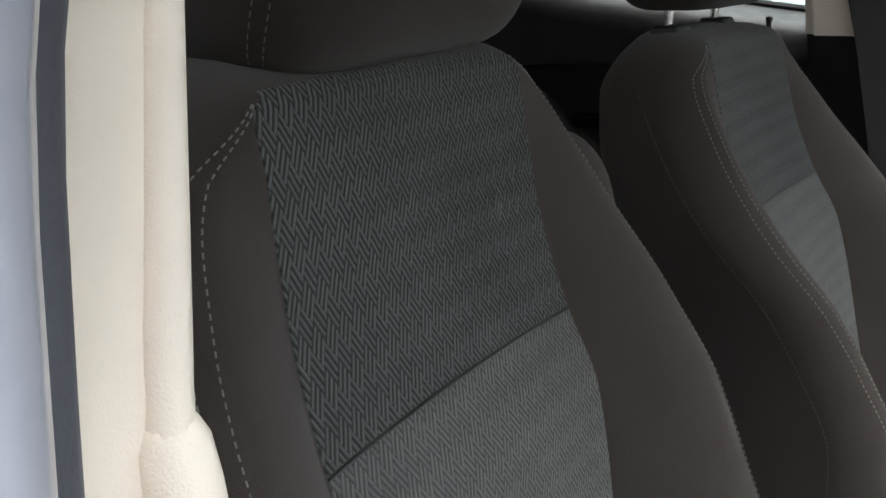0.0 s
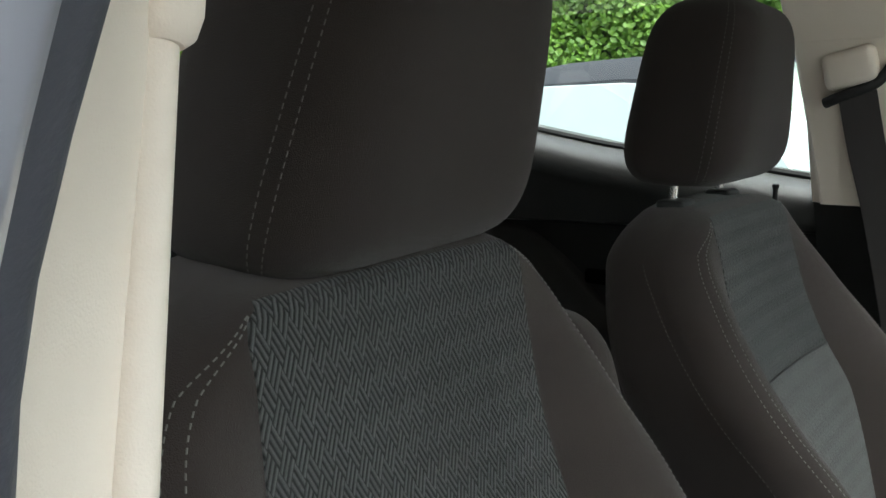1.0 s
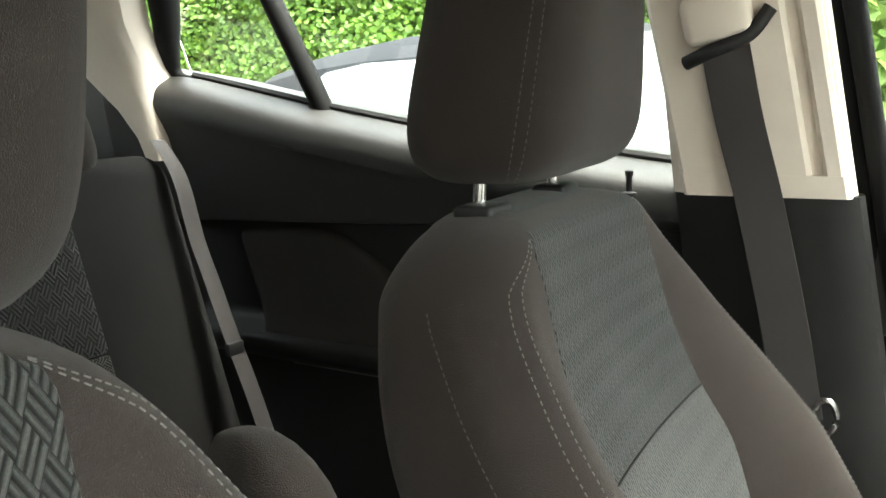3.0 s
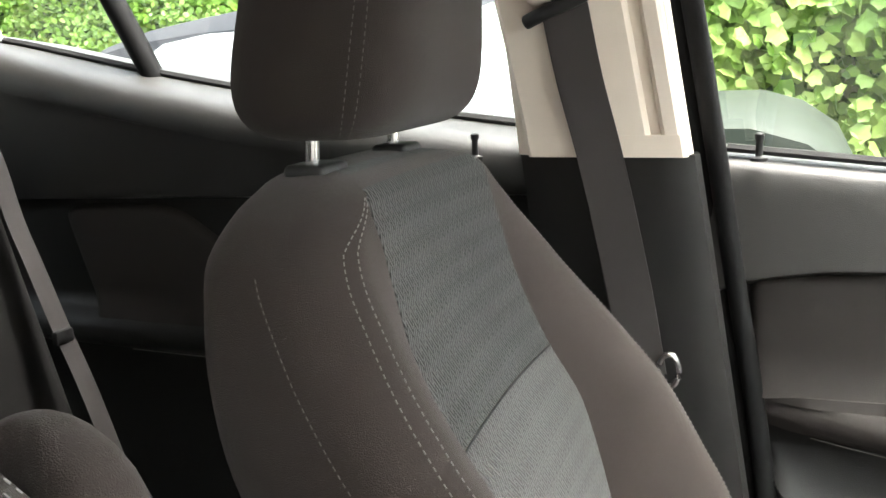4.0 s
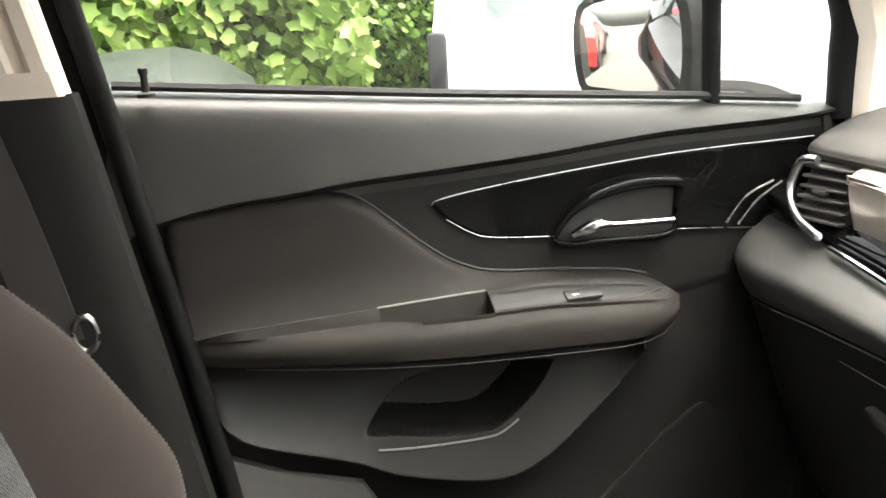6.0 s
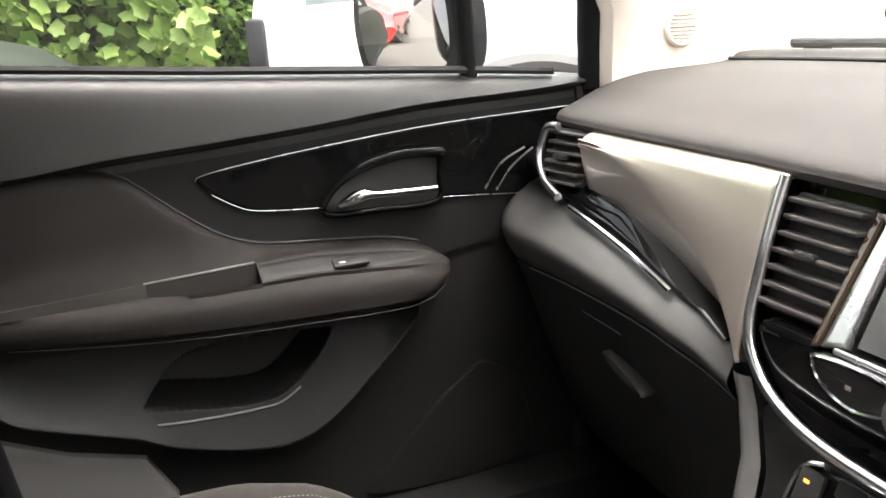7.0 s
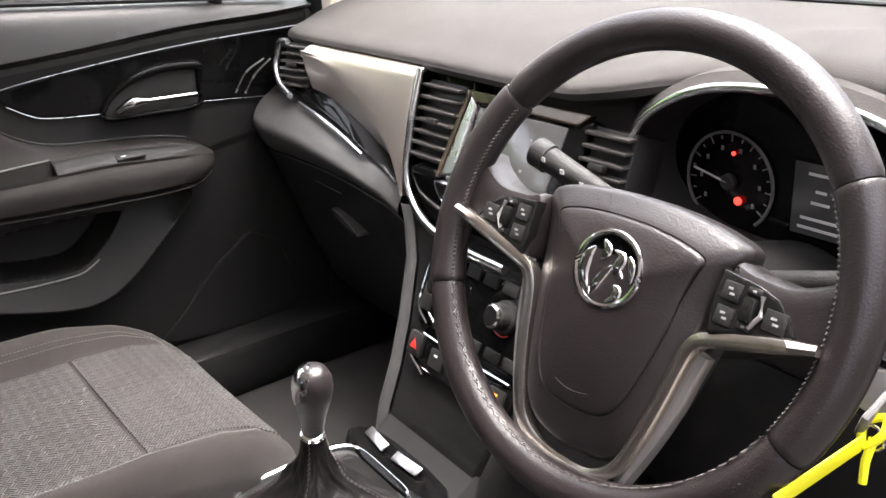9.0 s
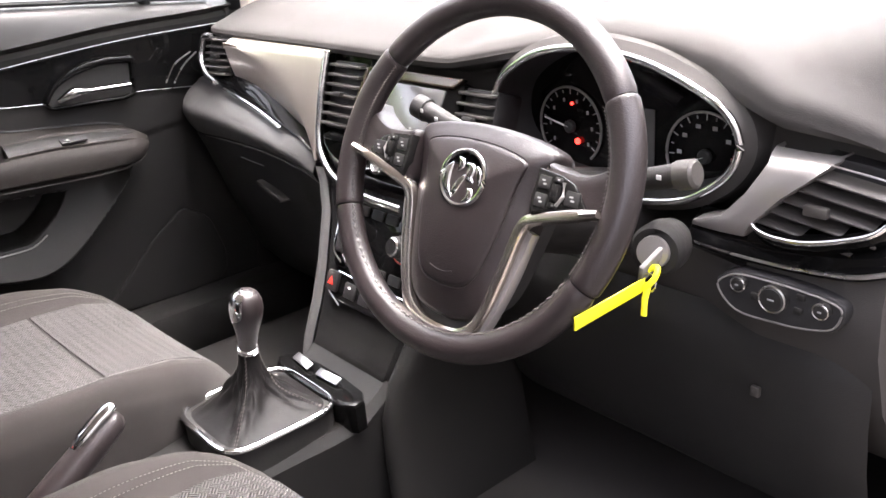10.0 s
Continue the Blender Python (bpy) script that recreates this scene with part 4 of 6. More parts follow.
part("speaker_grille", slab(outline([(0.262, 0.43), (0.298, 0.488), (0.371, 0.558), (0.417, 0.591), (0.450, 0.612), (0.475, 0.605), (0.52, 0.56), (0.52, 0.43)], 5), 0.750, 0.741, XZ, 0.004), M_DOOR, door, "black speaker cover")
part("lock_knob", lathe([(0.010, 0.0), (0.010, 0.004), (0.0045, 0.006), (0.004, 0.024), (0.0055, 0.027), (0.0055, 0.032), (0.003, 0.034)], Matrix.Translation((-0.262, 0.722, 1.118)), 12), M_RUBBER, door, "black lock button")
part("lower_kick", slab([(-0.305, 0.44), (-0.03, 0.44), (-0.02, 0.52), (-0.055, 0.585), (-0.15, 0.615), (-0.24, 0.66), (-0.305, 0.715)], 0.752, 0.734, XZ, 0.008), M_GREYPL, door, "grey plastic lower corner")

# window of that door, divider and mirror sail
win = thing("window_1", (0.1, 0.76, 1.1), "clear side window of the front passenger door", "window", kind="structure")
pane = part("pane", slab([(-0.32, 1.10), (0.67, 1.025), (0.665, 1.17), (0.46, 1.34), (0.25, 1.43), (0.0, 1.50), (-0.36, 1.52)], 0.752, 0.756, XZ, 0.0005), M_GLASS, win, flat=True)
pane.visible_shadow = False
part("divider", tube([(0.466, 0.755, 1.05), (0.452, 0.738, 1.30)], 0.013, n=10), M_BLACKOUT, win, "black window divider")
part("seal", tube([(x / 20, 0.748, sill_z(x / 20) + 0.006) for x in range(-6, 13)], 0.006, n=6), M_RUBBER, win, "black rubber window seal")

# rear doors
for sd in (1, -1):
    rdoor = thing("door_2" if sd > 0 else "door_3", (-1.1, sd * 0.74, 0.5), "black plastic rear door, closed", "car door", kind="structure")
    rws, lows = [], []
    for i in range(25):
        x = -1.62 + 1.19 * i / 24
        zs = sill_z(x)
        zc = 1.052 + 0.028 * (x + 1.38)
        roll = [(0.84, zs + 0.003), (0.742, zs + 0.002), (0.715, zs - 0.004), (0.690, zs - 0.014), (0.674, zs - 0.028), (0.667, zs - 0.046), (0.668, zs - 0.066), (0.676, zs * 0.6 + zc * 0.4), (0.690, zs * 0.2 + zc * 0.8), (0.696, zc + 0.004), (0.702, zc), (0.722, zc - 0.004)]
        lower_ = [(0.716, zc + 0.002), (0.724, zc - 0.006), (0.728, 0.93), (0.728, 0.88), (0.712, 0.862), (0.694, 0.850), (0.688, 0.838), (0.690, 0.820), (0.704, 0.806), (0.722, 0.798), (0.728, 0.70), (0.722, 0.42), (0.84, 0.42)]
        rws.append([Vector((x, sd * p.x, p.z)) for p in curve_pts([(a, 0, b) for a, b in roll], 3)])
        lows.append([Vector((x, sd * p.x, p.z)) for p in curve_pts([(a, 0, b) for a, b in lower_], 3)])
    part("door_roll", grid(rws), M_ROLL, rdoor, "grained black upper roll, lightened for window light")
    part("door_lining", grid(lows), M_DOOR, rdoor)
    cols = []
    for i in range(60):
        u_ = i / 59
        xt = -1.352 + 0.47 * u_
        zt = soft_table([(-1.352, 1.022), (-1.340, 1.037), (-1.26, 1.046), (-1.15, 1.045), (-1.11, 1.035), (-1.073, 1.011), (-1.025, 0.977), (-0.95, 0.915), (-0.88, 0.885)], xt)
        col = []
        for j in range(26):
            k = (j / 25) ** 1.4
            z = zt + (0.856 - zt) * k
            edge = 0.020 * math.exp(-(zt - z) / 0.005) + 0.020 * math.exp(-u_ * 0.47 / 0.005)
            col.append(Vector((xt + 0.062 * (1 - u_) * (1.045 - z) / 0.19, sd * min(0.732, 0.710 + edge - 0.012 * max(0.0, (0.90 - z) / 0.045) ** 2), z)))
        cols.append(col)
    part("cloth_insert", grid(cols), M_PAD, rdoor, "brown-black cloth insert")
    part("silver_line", tube([(-1.22 + 0.30 * k / 8, sd * 0.7035, 0.8045) for k in range(9)], 0.0009, n=6), M_GREYPL, rdoor)
    part("door_handle", rbox((-0.93, sd * 0.716, 0.955), (0.10, 0.018, 0.030), 0.008, None, 3), M_GLOSS, rdoor, "gloss black release handle")
    part("lock_knob", lathe([(0.010, 0.0), (0.010, 0.004), (0.0045, 0.006), (0.004, 0.024), (0.0055, 0.027), (0.0055, 0.032), (0.003, 0.034)], Matrix.Translation((-0.598, sd * 0.664, 1.124)), 12), M_RUBBER, rdoor, "black lock button")
    rwin = thing("window_2" if sd > 0 else "window_4", (-1.0, sd * 0.74, 1.2), "clear side window of the rear door", "window", kind="structure")
    pane = part("pane", slab([(-1.45, 1.29), (-0.45, 1.12), (-0.45, 1.52), (-1.2, 1.52), (-1.50, 1.42)], sd * 0.742, sd * 0.746, XZ, 0.0005), M_GLASS, rwin, flat=True)
    pane.visible_shadow = False
    part("divider", tube([(-1.146, sd * 0.738, 1.235), (-1.262, sd * 0.71, 1.49)], 0.018, n=10), M_BLACKOUT, rwin, "black window divider")
    fpts = curve_pts([(-1.43, sd * 0.66, 1.54), (-1.468, sd * 0.70, 1.42), (-1.490, sd * 0.722, 1.345), (-1.486, sd * 0.732, 1.315), (-1.455, sd * 0.737, 1.304), (-1.38, sd * 0.739, 1.294), (-1.25, sd * 0.739, 1.266)], 6)
    part("rear_frame", tube(fpts, [0.034 - 0.028 * min(1.0, k / 22) for k in range(len(fpts))], n=12), M_BLACKOUT, rwin, "black frame round the corner of the rear glass")
    part("seal", tube([(x / 20, sd * 0.738, sill_z(x / 20) + 0.006) for x in range(-29, -9)], 0.006, n=6), M_RUBBER, rwin, "black rubber window seal")


# windscreen
ws = thing("window_3", (0.9, 0, 1.05), "large clear windscreen over the dashboard", "window", kind="structure")
pane = part("pane", grid([[Vector((1.10 - 0.95 * k - 0.10 * abs(s) ** 2, 0.70 * s * (1 - 0.12 * k), 1.05 + 0.47 * k)) for s in (-1, -0.5, 0, 0.5, 1)] for k in (0, 0.5, 1)]), M_GLASS, ws, flat=True)
sol = pane.modifiers.new("thickness", "SOLIDIFY")
sol.thickness = 0.004
pane.visible_shadow = False
part("seal", tube([(1.088 - 0.10 * (y_ / 0.70) ** 2, y_, 1.064) for y_ in [-0.68 + 1.36 * k / 30 for k in range(31)]], 0.0075, n=8), M_RUBBER, ws, "black rubber seal at the foot of the windscreen")

# seat belt of the passenger
belt = thing("seat_belt", (-0.42, 0.65, 0.85), "dark grey seat belt hanging on the cream pillar", "seat belt")
bp = curve_pts([(-0.462, 0.598, 1.300), (-0.448, 0.612, 1.22), (-0.425, 0.628, 1.12), (-0.395, 0.634, 0.98), (-0.375, 0.634, 0.87)], 6)
part("webbing", grid([[p + Vector((-0.030, 0, -0.004)), p + Vector((-0.030, -0.002, -0.004)), p + Vector((0.022, -0.002, 0.004)), p + Vector((0.022, 0, 0.004))] for p in bp], True), M_BELT, belt)
part("buckle_eye", tube([(-0.350 + 0.012 * math.cos(a / 8 * math.pi), 0.628, 0.880 + 0.02 * math.sin(a / 8 * math.pi)) for a in range(16)], 0.004, True), M_STEEL, belt, "bright steel loop")
part("guide_loop", tube(curve_pts([(-0.508, 0.592, 1.285), (-0.48, 0.585, 1.296), (-0.44, 0.588, 1.312), (-0.418, 0.592, 1.340)], 6), 0.008, n=10), M_RUBBER, belt, "black belt guide loop")
part("upper_guide", rbox((-0.475, 0.592, 1.335), (0.075, 0.03, 0.055), 0.012, Euler((0, radians(-12), 0)).to_matrix().to_4x4(), 3), M_CREAM, belt, "cream plastic belt guide")


# ================================================================ dashboard
dash = thing("dashboard", (0.75, 0, 0.6), "soft black plastic dashboard with metal-look trim", "dashboard")
# top pad: swept sections across the car
def pad_front(y):
    """Distance of the pad's rear lip along the car."""
    return lerp_table([(-0.72, 0.555), (-0.58, 0.555), (-0.50, 0.575), (-0.36, 0.578), (-0.22, 0.572), (-0.15, 0.545), (0.0, 0.535), (0.25, 0.545), (0.55, 0.545), (0.63, 0.548), (0.68, 0.565), (0.72, 0.61)], y)


def pad_lip(y):
    return lerp_table([(-0.72, 0.955), (-0.60, 0.965), (-0.45, 1.012), (-0.36, 1.026), (-0.25, 1.012), (-0.10, 0.985), (0.2, 0.986), (0.55, 0.988), (0.66, 0.988), (0.72, 0.99)], y)


def hollow(y):
    """1 where the dashboard opens for the instruments."""
    return max(0.0, min(1.0, (y + 0.562) / 0.02)) * max(0.0, min(1.0, (-0.163 - y) / 0.02))


rws = []
for i in range(97):
    y = -0.72 + 1.44 * i / 96
    xf, zl = pad_front(y), pad_lip(y)
    hh = lerp_table([(-0.72, 0.004), (-0.62, 0.012), (-0.53, 0.020), (-0.45, 0.011), (-0.36, 0.004), (-0.2, 0.0), (0.0, 0.0)], y)
    ring = [(xf + 0.03, zl - 0.008), (xf + 0.004, zl - 0.004), (xf, zl + 0.004), (xf + 0.006, zl + 0.014 + hh), (xf + 0.035, zl + 0.025 + hh * 1.1), (xf + 0.12, max(zl + 0.034 + hh * 0.8, 1.032)), (0.80, 1.045), (0.93, 1.048), (0.965, 1.060), (1.0, 1.058), (1.10, 1.05), (1.10, 0.9), (xf + 0.06 + 0.13 * hollow(y), 0.9), (xf + 0.045 + 0.14 * hollow(y), zl - 0.016)]
    top = curve_pts([(a, 0, b) for a, b in ring[2:10]], 5)
    ring = ring[:2] + [(p.x, p.z) for p in top] + ring[10:]
    end = max(0.0, (abs(y) - 0.62) / 0.10)
    rws.append([Vector((a - 0.10 * abs(y / 0.72) ** 3 * min(1, max(0, (a - 0.6) / 0.2)), y, b - (0.012 * end ** 2.4 if b > zl else 0))) for a, b in ring])
part("top_pad", loft(rws), M_DASH, dash, "grained soft black top pad")
part("top_seam", tube([(0.930 - 0.10 * abs(y_ / 0.72) ** 3, y_, 1.0505) for y_ in [-0.66 + 1.32 * k / 40 for k in range(41)]], 0.0030, n=6), M_RUBBER, dash, "dark joint line across the top pad")
# lower body
rws = []
for i in range(97):
    y = -0.72 + 1.44 * i / 96
    xf = pad_front(y)
    hw = 0.14 * hollow(y)
    ring = [(xf + 0.05 + hw, 0.985), (xf + 0.035 + hw, 0.93), (xf + 0.02 + hw, 0.86), (xf + 0.01 + hw, 0.845), (xf - 0.005, 0.80), (xf + 0.0, 0.74), (xf + 0.03, 0.66), (xf + 0.10, 0.56), (xf + 0.2, 0.50), (1.1, 0.5), (1.1, 0.98)]
    rws.append([Vector((a, y, b)) for a, b in ring])
part("lower_body", loft(rws), M_DASH, dash, "black plastic lower dashboard")

# metal-look panel in front of the passenger
def band_edge(y):
    """Height of the ridge that runs down across the metal panel."""
    return soft_table([(0.19, 0.795), (0.21, 0.826), (0.228, 0.850), (0.26, 0.881), (0.316, 0.911), (0.395, 0.940), (0.49, 0.968), (0.55, 0.974)], y)


def strip_z(y):
    """Height of the thin chrome strip under the metal panel."""
    return lerp_table([(0.19, 0.796), (0.215, 0.818), (0.26, 0.840), (0.31, 0.854), (0.38, 0.871), (0.47, 0.889), (0.575, 0.900)], y)


rws = []
for i in range(61):
    y = 0.200 + (0.548 - 0.200) * i / 60
    zm, zb = band_edge(y), strip_z(y) + 0.002
    zm = max(zm, zb + 0.004)
    xc = 0.526 - 0.25 * (0.975 - zm)
    led = [(0.549, 0.987), (0.541, 0.9855), (0.531, 0.9805), (0.526, 0.975)]
    run = [(0.526 + (xc - 0.526) * k - 0.003 * math.sin(math.pi * k), 0.975 + (zm - 0.975) * k) for k in (0.15, 0.35, 0.6, 0.8, 0.93)]
    und = [(xc + 0.017 * k ** 1.5, zm + (zb - zm) * k) for k in (0.08, 0.3, 0.55, 0.8, 1.0)]
    rws.append([Vector((p.x, y, p.z)) for p in curve_pts([(a, 0, b) for a, b in led + run + und], 3)])
tp = part("metal_panel", grid(rws), M_TRIM, dash, "shiny bronze-grey metal-look panel")
sol = tp.modifiers.new("thickness", "SOLIDIFY")
sol.thickness = 0.006
part("chrome_strip", tube(curve_pts([(0.535, 0.197, 0.986), (0.523, 0.196, 0.954), (0.512, 0.195, 0.920), (0.504, 0.196, 0.884), (0.497, 0.195, 0.855), (0.491, 0.186, 0.830), (0.484, 0.162, 0.808), (0.476, 0.126, 0.794), (0.470, 0.08, 0.786), (0.467, 0.02, 0.783), (0.466, -0.06, 0.783)], 6), 0.0066, n=16, flat=0.8, up=(1, 0, 0.2)), M_BRIGHT, dash, "chrome strip curving round the centre console")
part("chrome_strip", tube(curve_pts([(0.515, 0.560, 0.889), (0.510, 0.50, 0.882), (0.500, 0.40, 0.868), (0.489, 0.306, 0.850)], 6), 0.004, n=8), M_CHROME, dash, "thin chrome strip")
part("chrome_strip", tube([(x, y, z) for x, y, z in curve_pts([(0.532, 0.612, 0.988), (0.529, 0.638, 0.984), (0.525, 0.650, 0.960), (0.518, 0.644, 0.936), (0.508, 0.612, 0.916), (0.500, 0.562, 0.904)], 6)], 0.0062, n=14, flat=0.85, up=(1, 0, 0.2)), M_BRIGHT, dash, "chrome arc round the side vent")


rws = []
for i in range(41):
    y = 0.225 + 0.50 * i / 40
    z = strip_z(y) if y < 0.575 else 0.900 + 0.17 * (y - 0.575)
    thin = max(0.12, min(1.0, (y - 0.24) / 0.22))
    x = lerp_table([(0.22, 0.490), (0.31, 0.492), (0.38, 0.502), (0.47, 0.512), (0.575, 0.520), (0.73, 0.534)], y)
    rws.append([Vector((x + a_, y, z + b_ * thin)) for a_, b_ in ((0.030, 0.020), (0.012, 0.012), (0.004, 0.004), (0.003, -0.004), (0.006, -0.013), (0.016, -0.024), (0.040, -0.034))])
part("gloss_band", grid(rws), M_GLOSS, dash, "gloss black band under the metal-look panel")


# Two bright bars modelled in place of highlight streaks on gloss trim.
part("chrome_strip", tube(curve_pts([(0.467, 0.681, 0.898), (0.488, 0.671, 0.931), (0.516, 0.659, 0.956)], 6), 0.0015, n=8), M_SATIN, dash, "thin bright arc standing for a highlight at the dashboard's end")
part("chrome_strip", tube(curve_pts([(0.450, 0.682, 0.902), (0.472, 0.673, 0.937), (0.504, 0.660, 0.958)], 6), 0.0015, n=8), M_SATIN, dash, "thin bright arc standing for a highlight at the dashboard's end")


def vent(name, c, w, h, n, yaw, parent, pitch=-10):
    """An air vent: recess, slats, middle knob."""
    Mv = Matrix.Translation(c) @ Euler((0, radians(pitch), radians(yaw))).to_matrix().to_4x4()
    def T(bm):
        bmesh.ops.transform(bm, matrix=Mv, verts=bm.verts)
        return bm
    v = part(name, T(rbox((0.03, 0, 0), (0.05, w, h), 0.004)), M_RUBBER, parent, "black air vent with slats")
    for i in range(n):
        z = -h / 2 + h * (i + 0.5) / n
        part("slat", T(rbox((0.002, 0, z), (0.018, w * 0.96, h / n * 0.30), 0.0015, Euler((0, radians(-14), 0)).to_matrix().to_4x4(), 2)), M_SLAT, v)
    part("slider", T(rbox((-0.008, 0, 0), (0.010, 0.022, h / n * 0.55), 0.002)), M_LOWER, v)
    return v


vent("side_vent", (0.533, 0.597, 0.948), 0.078, 0.078, 6, 8, dash, 16)
vent("centre_vent", (0.524, 0.150, 0.920), 0.088, 0.112, 7, 0, dash, 20)
part("vent_switch", rbox((0.497, 0.163, 0.852), (0.006, 0.026, 0.007), 0.0028, Euler((0, radians(20), 0)).to_matrix().to_4x4()), M_LOWER, dash, "small black vent slider")
Mvs = Matrix.Translation((0.534, 0.150, 0.915)) @ Euler((0, radians(20), 0)).to_matrix().to_4x4()
vs_ = slab(outline([(0.053, 0.071), (-0.052, 0.071), (-0.050, -0.073), (0.053, -0.070)], 3), 0.06, 0.0, YZ, 0.004)
bmesh.ops.transform(vs_, matrix=Mvs, verts=vs_.verts)
part("vent_surround", vs_, M_GLOSS, dash, "gloss black surround of the centre vent")
vent("centre_vent", (0.534, -0.155, 0.915), 0.07, 0.09, 6, 0, dash, 20)
# driver's vent: slanting cheek, slats, chrome bowl edge, gloss band below
CHEEK = [(0.572, -0.586, -0.655, 0.938), (0.556, -0.590, -0.657, 0.9345), (0.546, -0.593, -0.651, 0.928), (0.541, -0.590, -0.643, 0.920), (0.539, -0.573, -0.611, 0.8925), (0.539, -0.545, -0.582, 0.8605), (0.541, -0.509, -0.573, 0.847), (0.546, -0.505, -0.569, 0.840), (0.570, -0.503, -0.566, 0.838)]
rws = []
for x, ya, yb, z in CHEEK:
    rws.append([Vector((x + 0.030, ya + 0.002, z)), Vector((x + 0.004, ya + 0.001, z))] + [Vector((x - 0.0025 * math.sin(math.pi * k / 5), ya + (yb - ya) * k / 5, z)) for k in range(6)] + [Vector((x + 0.004, yb - 0.0015, z)), Vector((x + 0.036, yb - 0.003, z))])
part("vent_cheek", grid(rws), M_WEDGE, dash, "dark grey satin wedge beside the driver's vent")
dv = part("driver_vent", slab([(-0.575, 0.860), (-0.600, 0.892), (-0.640, 0.938), (-0.716, 0.930), (-0.718, 0.886), (-0.698, 0.870), (-0.650, 0.853), (-0.605, 0.848)], 0.605, 0.571, YZ, 0.002), M_RUBBER, dash, "black air vent with slats")
for k in range(5):
    zl = 0.918 - 0.0145 * k
    yl = lerp_table([(0.858, -0.580), (0.892, -0.613), (0.932, -0.656)], zl)
    yr = lerp_table([(0.84, -0.66), (0.855, -0.690), (0.87, -0.712), (0.89, -0.7155)], zl - 0.008)
    rws = []
    for y in (yl, (yl + yr) / 2, yr):
        z = zl - 0.13 * (yl - y)
        rws.append([Vector((x, y, z + h)) for x, h in ((0.5475, -0.0012), (0.5465, 0.0008), (0.5485, 0.0026), (0.568, 0.0066), (0.568, 0.0036))])
    part("slat", loft(rws), M_SLAT, dv)
part("slider", rbox((0.5445, -0.648, 0.886), (0.010, 0.026, 0.012), 0.003), M_SLAT, dv)
BOWL = [(p.x, p.y, p.z) for p in curve_pts([(0.545, -0.577, 0.862), (0.539, -0.588, 0.854), (0.537, -0.612, 0.8505), (0.537, -0.649, 0.8545), (0.540, -0.698, 0.8715), (0.546, -0.7165, 0.886), (0.553, -0.722, 0.905), (0.558, -0.720, 0.922)], 6)]
part("vent_bowl", grid([[Vector((x + 0.028, y + 0.003, z + 0.007)), Vector((x + 0.006, y + 0.001, z + 0.003)), Vector((x, y, z)), Vector((x + 0.001, y - 0.001, z - 0.006)), Vector((x + 0.008, y - 0.002, z - 0.014)), Vector((x + 0.022, y - 0.002, z - 0.021))] for x, y, z in BOWL]), M_GLOSS, dash, "gloss black bowl of the driver's vent")
part("chrome_strip", tube(BOWL, 0.0030, n=10), M_CHROME, dash, "chrome strip under the driver's vent")
part("chrome_strip", tube([(0.552, -0.655, 0.9335), (0.554, -0.690, 0.929), (0.558, -0.720, 0.924)], 0.0012, n=6), M_SATIN, dash, "thin silver line over the driver's vent")
LOWLINE = [(p.x, p.y, p.z) for p in curve_pts([(0.546, -0.500, 0.820), (0.543, -0.540, 0.8185), (0.541, -0.590, 0.8190), (0.541, -0.640, 0.8215), (0.543, -0.690, 0.827), (0.548, -0.722, 0.837)], 6)]
part("gloss_band", grid([[Vector((x + 0.030, y, z + 0.034)), Vector((x + 0.012, y, z + 0.022)), Vector((x + 0.004, y, z + 0.012)), Vector((x, y, z)), Vector((x + 0.003, y, z - 0.006)), Vector((x + 0.020, y, z - 0.012))] for x, y, z in LOWLINE]), M_GLOSS, dash, "gloss black band under the driver's vent")
part("chrome_strip", tube(LOWLINE, [0.0012 + 0.0016 * k / (len(LOWLINE) - 1) for k in range(len(LOWLINE))], n=8), M_SATIN, dash, "thin silver strip")

# screen unit
Ms = Matrix.Translation((0.522, -0.01, 0.908)) @ Euler((0, radians(28), 0)).to_matrix().to_4x4()
def TS(bm, m=Ms):
    bmesh.ops.transform(bm, matrix=m, verts=bm.verts)
    return bm
scr = part("screen_unit", TS(rbox((0.015, 0, 0), (0.03, 0.235, 0.125), 0.008)), M_GLOSS, dash, "gloss black touchscreen surround")
part("screen", TS(rbox((-0.0005, 0.0, 0.0), (0.003, 0.165, 0.092), 0.001)), M_SCREEN, scr, "dark glossy touchscreen, switched off")
part("side_bevel", TS(slab([(0.088, -0.050), (0.113, -0.056), (0.104, 0.058), (0.086, 0.046)], 0.01, -0.006, YZ, 0.003)), M_SATIN, scr, "silver bevel beside the screen")
part("frame_trim", TS(slab([(0.116, 0.0655), (0.098, 0.0495), (-0.098, 0.0495), (-0.116, 0.0655)], 0.004, -0.005, YZ, 0.002)), M_FRAME_REFLECT, scr, "gloss frame over the screen, bronze reflection in its colour")
part("frame_trim", TS(slab([(0.1225, -0.060), (0.1145, -0.056), (0.1055, 0.060), (0.1150, 0.0655)], 0.008, -0.0065, YZ, 0.002)), M_FRAME_REFLECT, scr, "gloss frame beside the screen, bronze reflection in its colour")
part("lower_bevel", TS(rbox((-0.002, 0.0, -0.055), (0.008, 0.20, 0.006), 0.002)), M_SATIN, scr)
for y, z in ((0.05, 0.02), (0.01, 0.025), (-0.03, 0.02), (0.05, -0.015), (0.01, -0.012), (-0.03, -0.018)):
    part("screen_icon", TS(rbox((-0.0022, y, z), (0.0006, 0.0045, 0.0035), 0.0002, None, 1)), M_GREYPL, scr)
rad = part("radio_panel", slab(outline([(0.180, 0.858), (0.10, 0.862), (-0.10, 0.862), (-0.12, 0.780), (0.06, 0.772), (0.14, 0.785), (0.168, 0.815)], 4), 0.53, 0.494, YZ, 0.008), M_GLOSS, dash, "gloss black radio control panel")
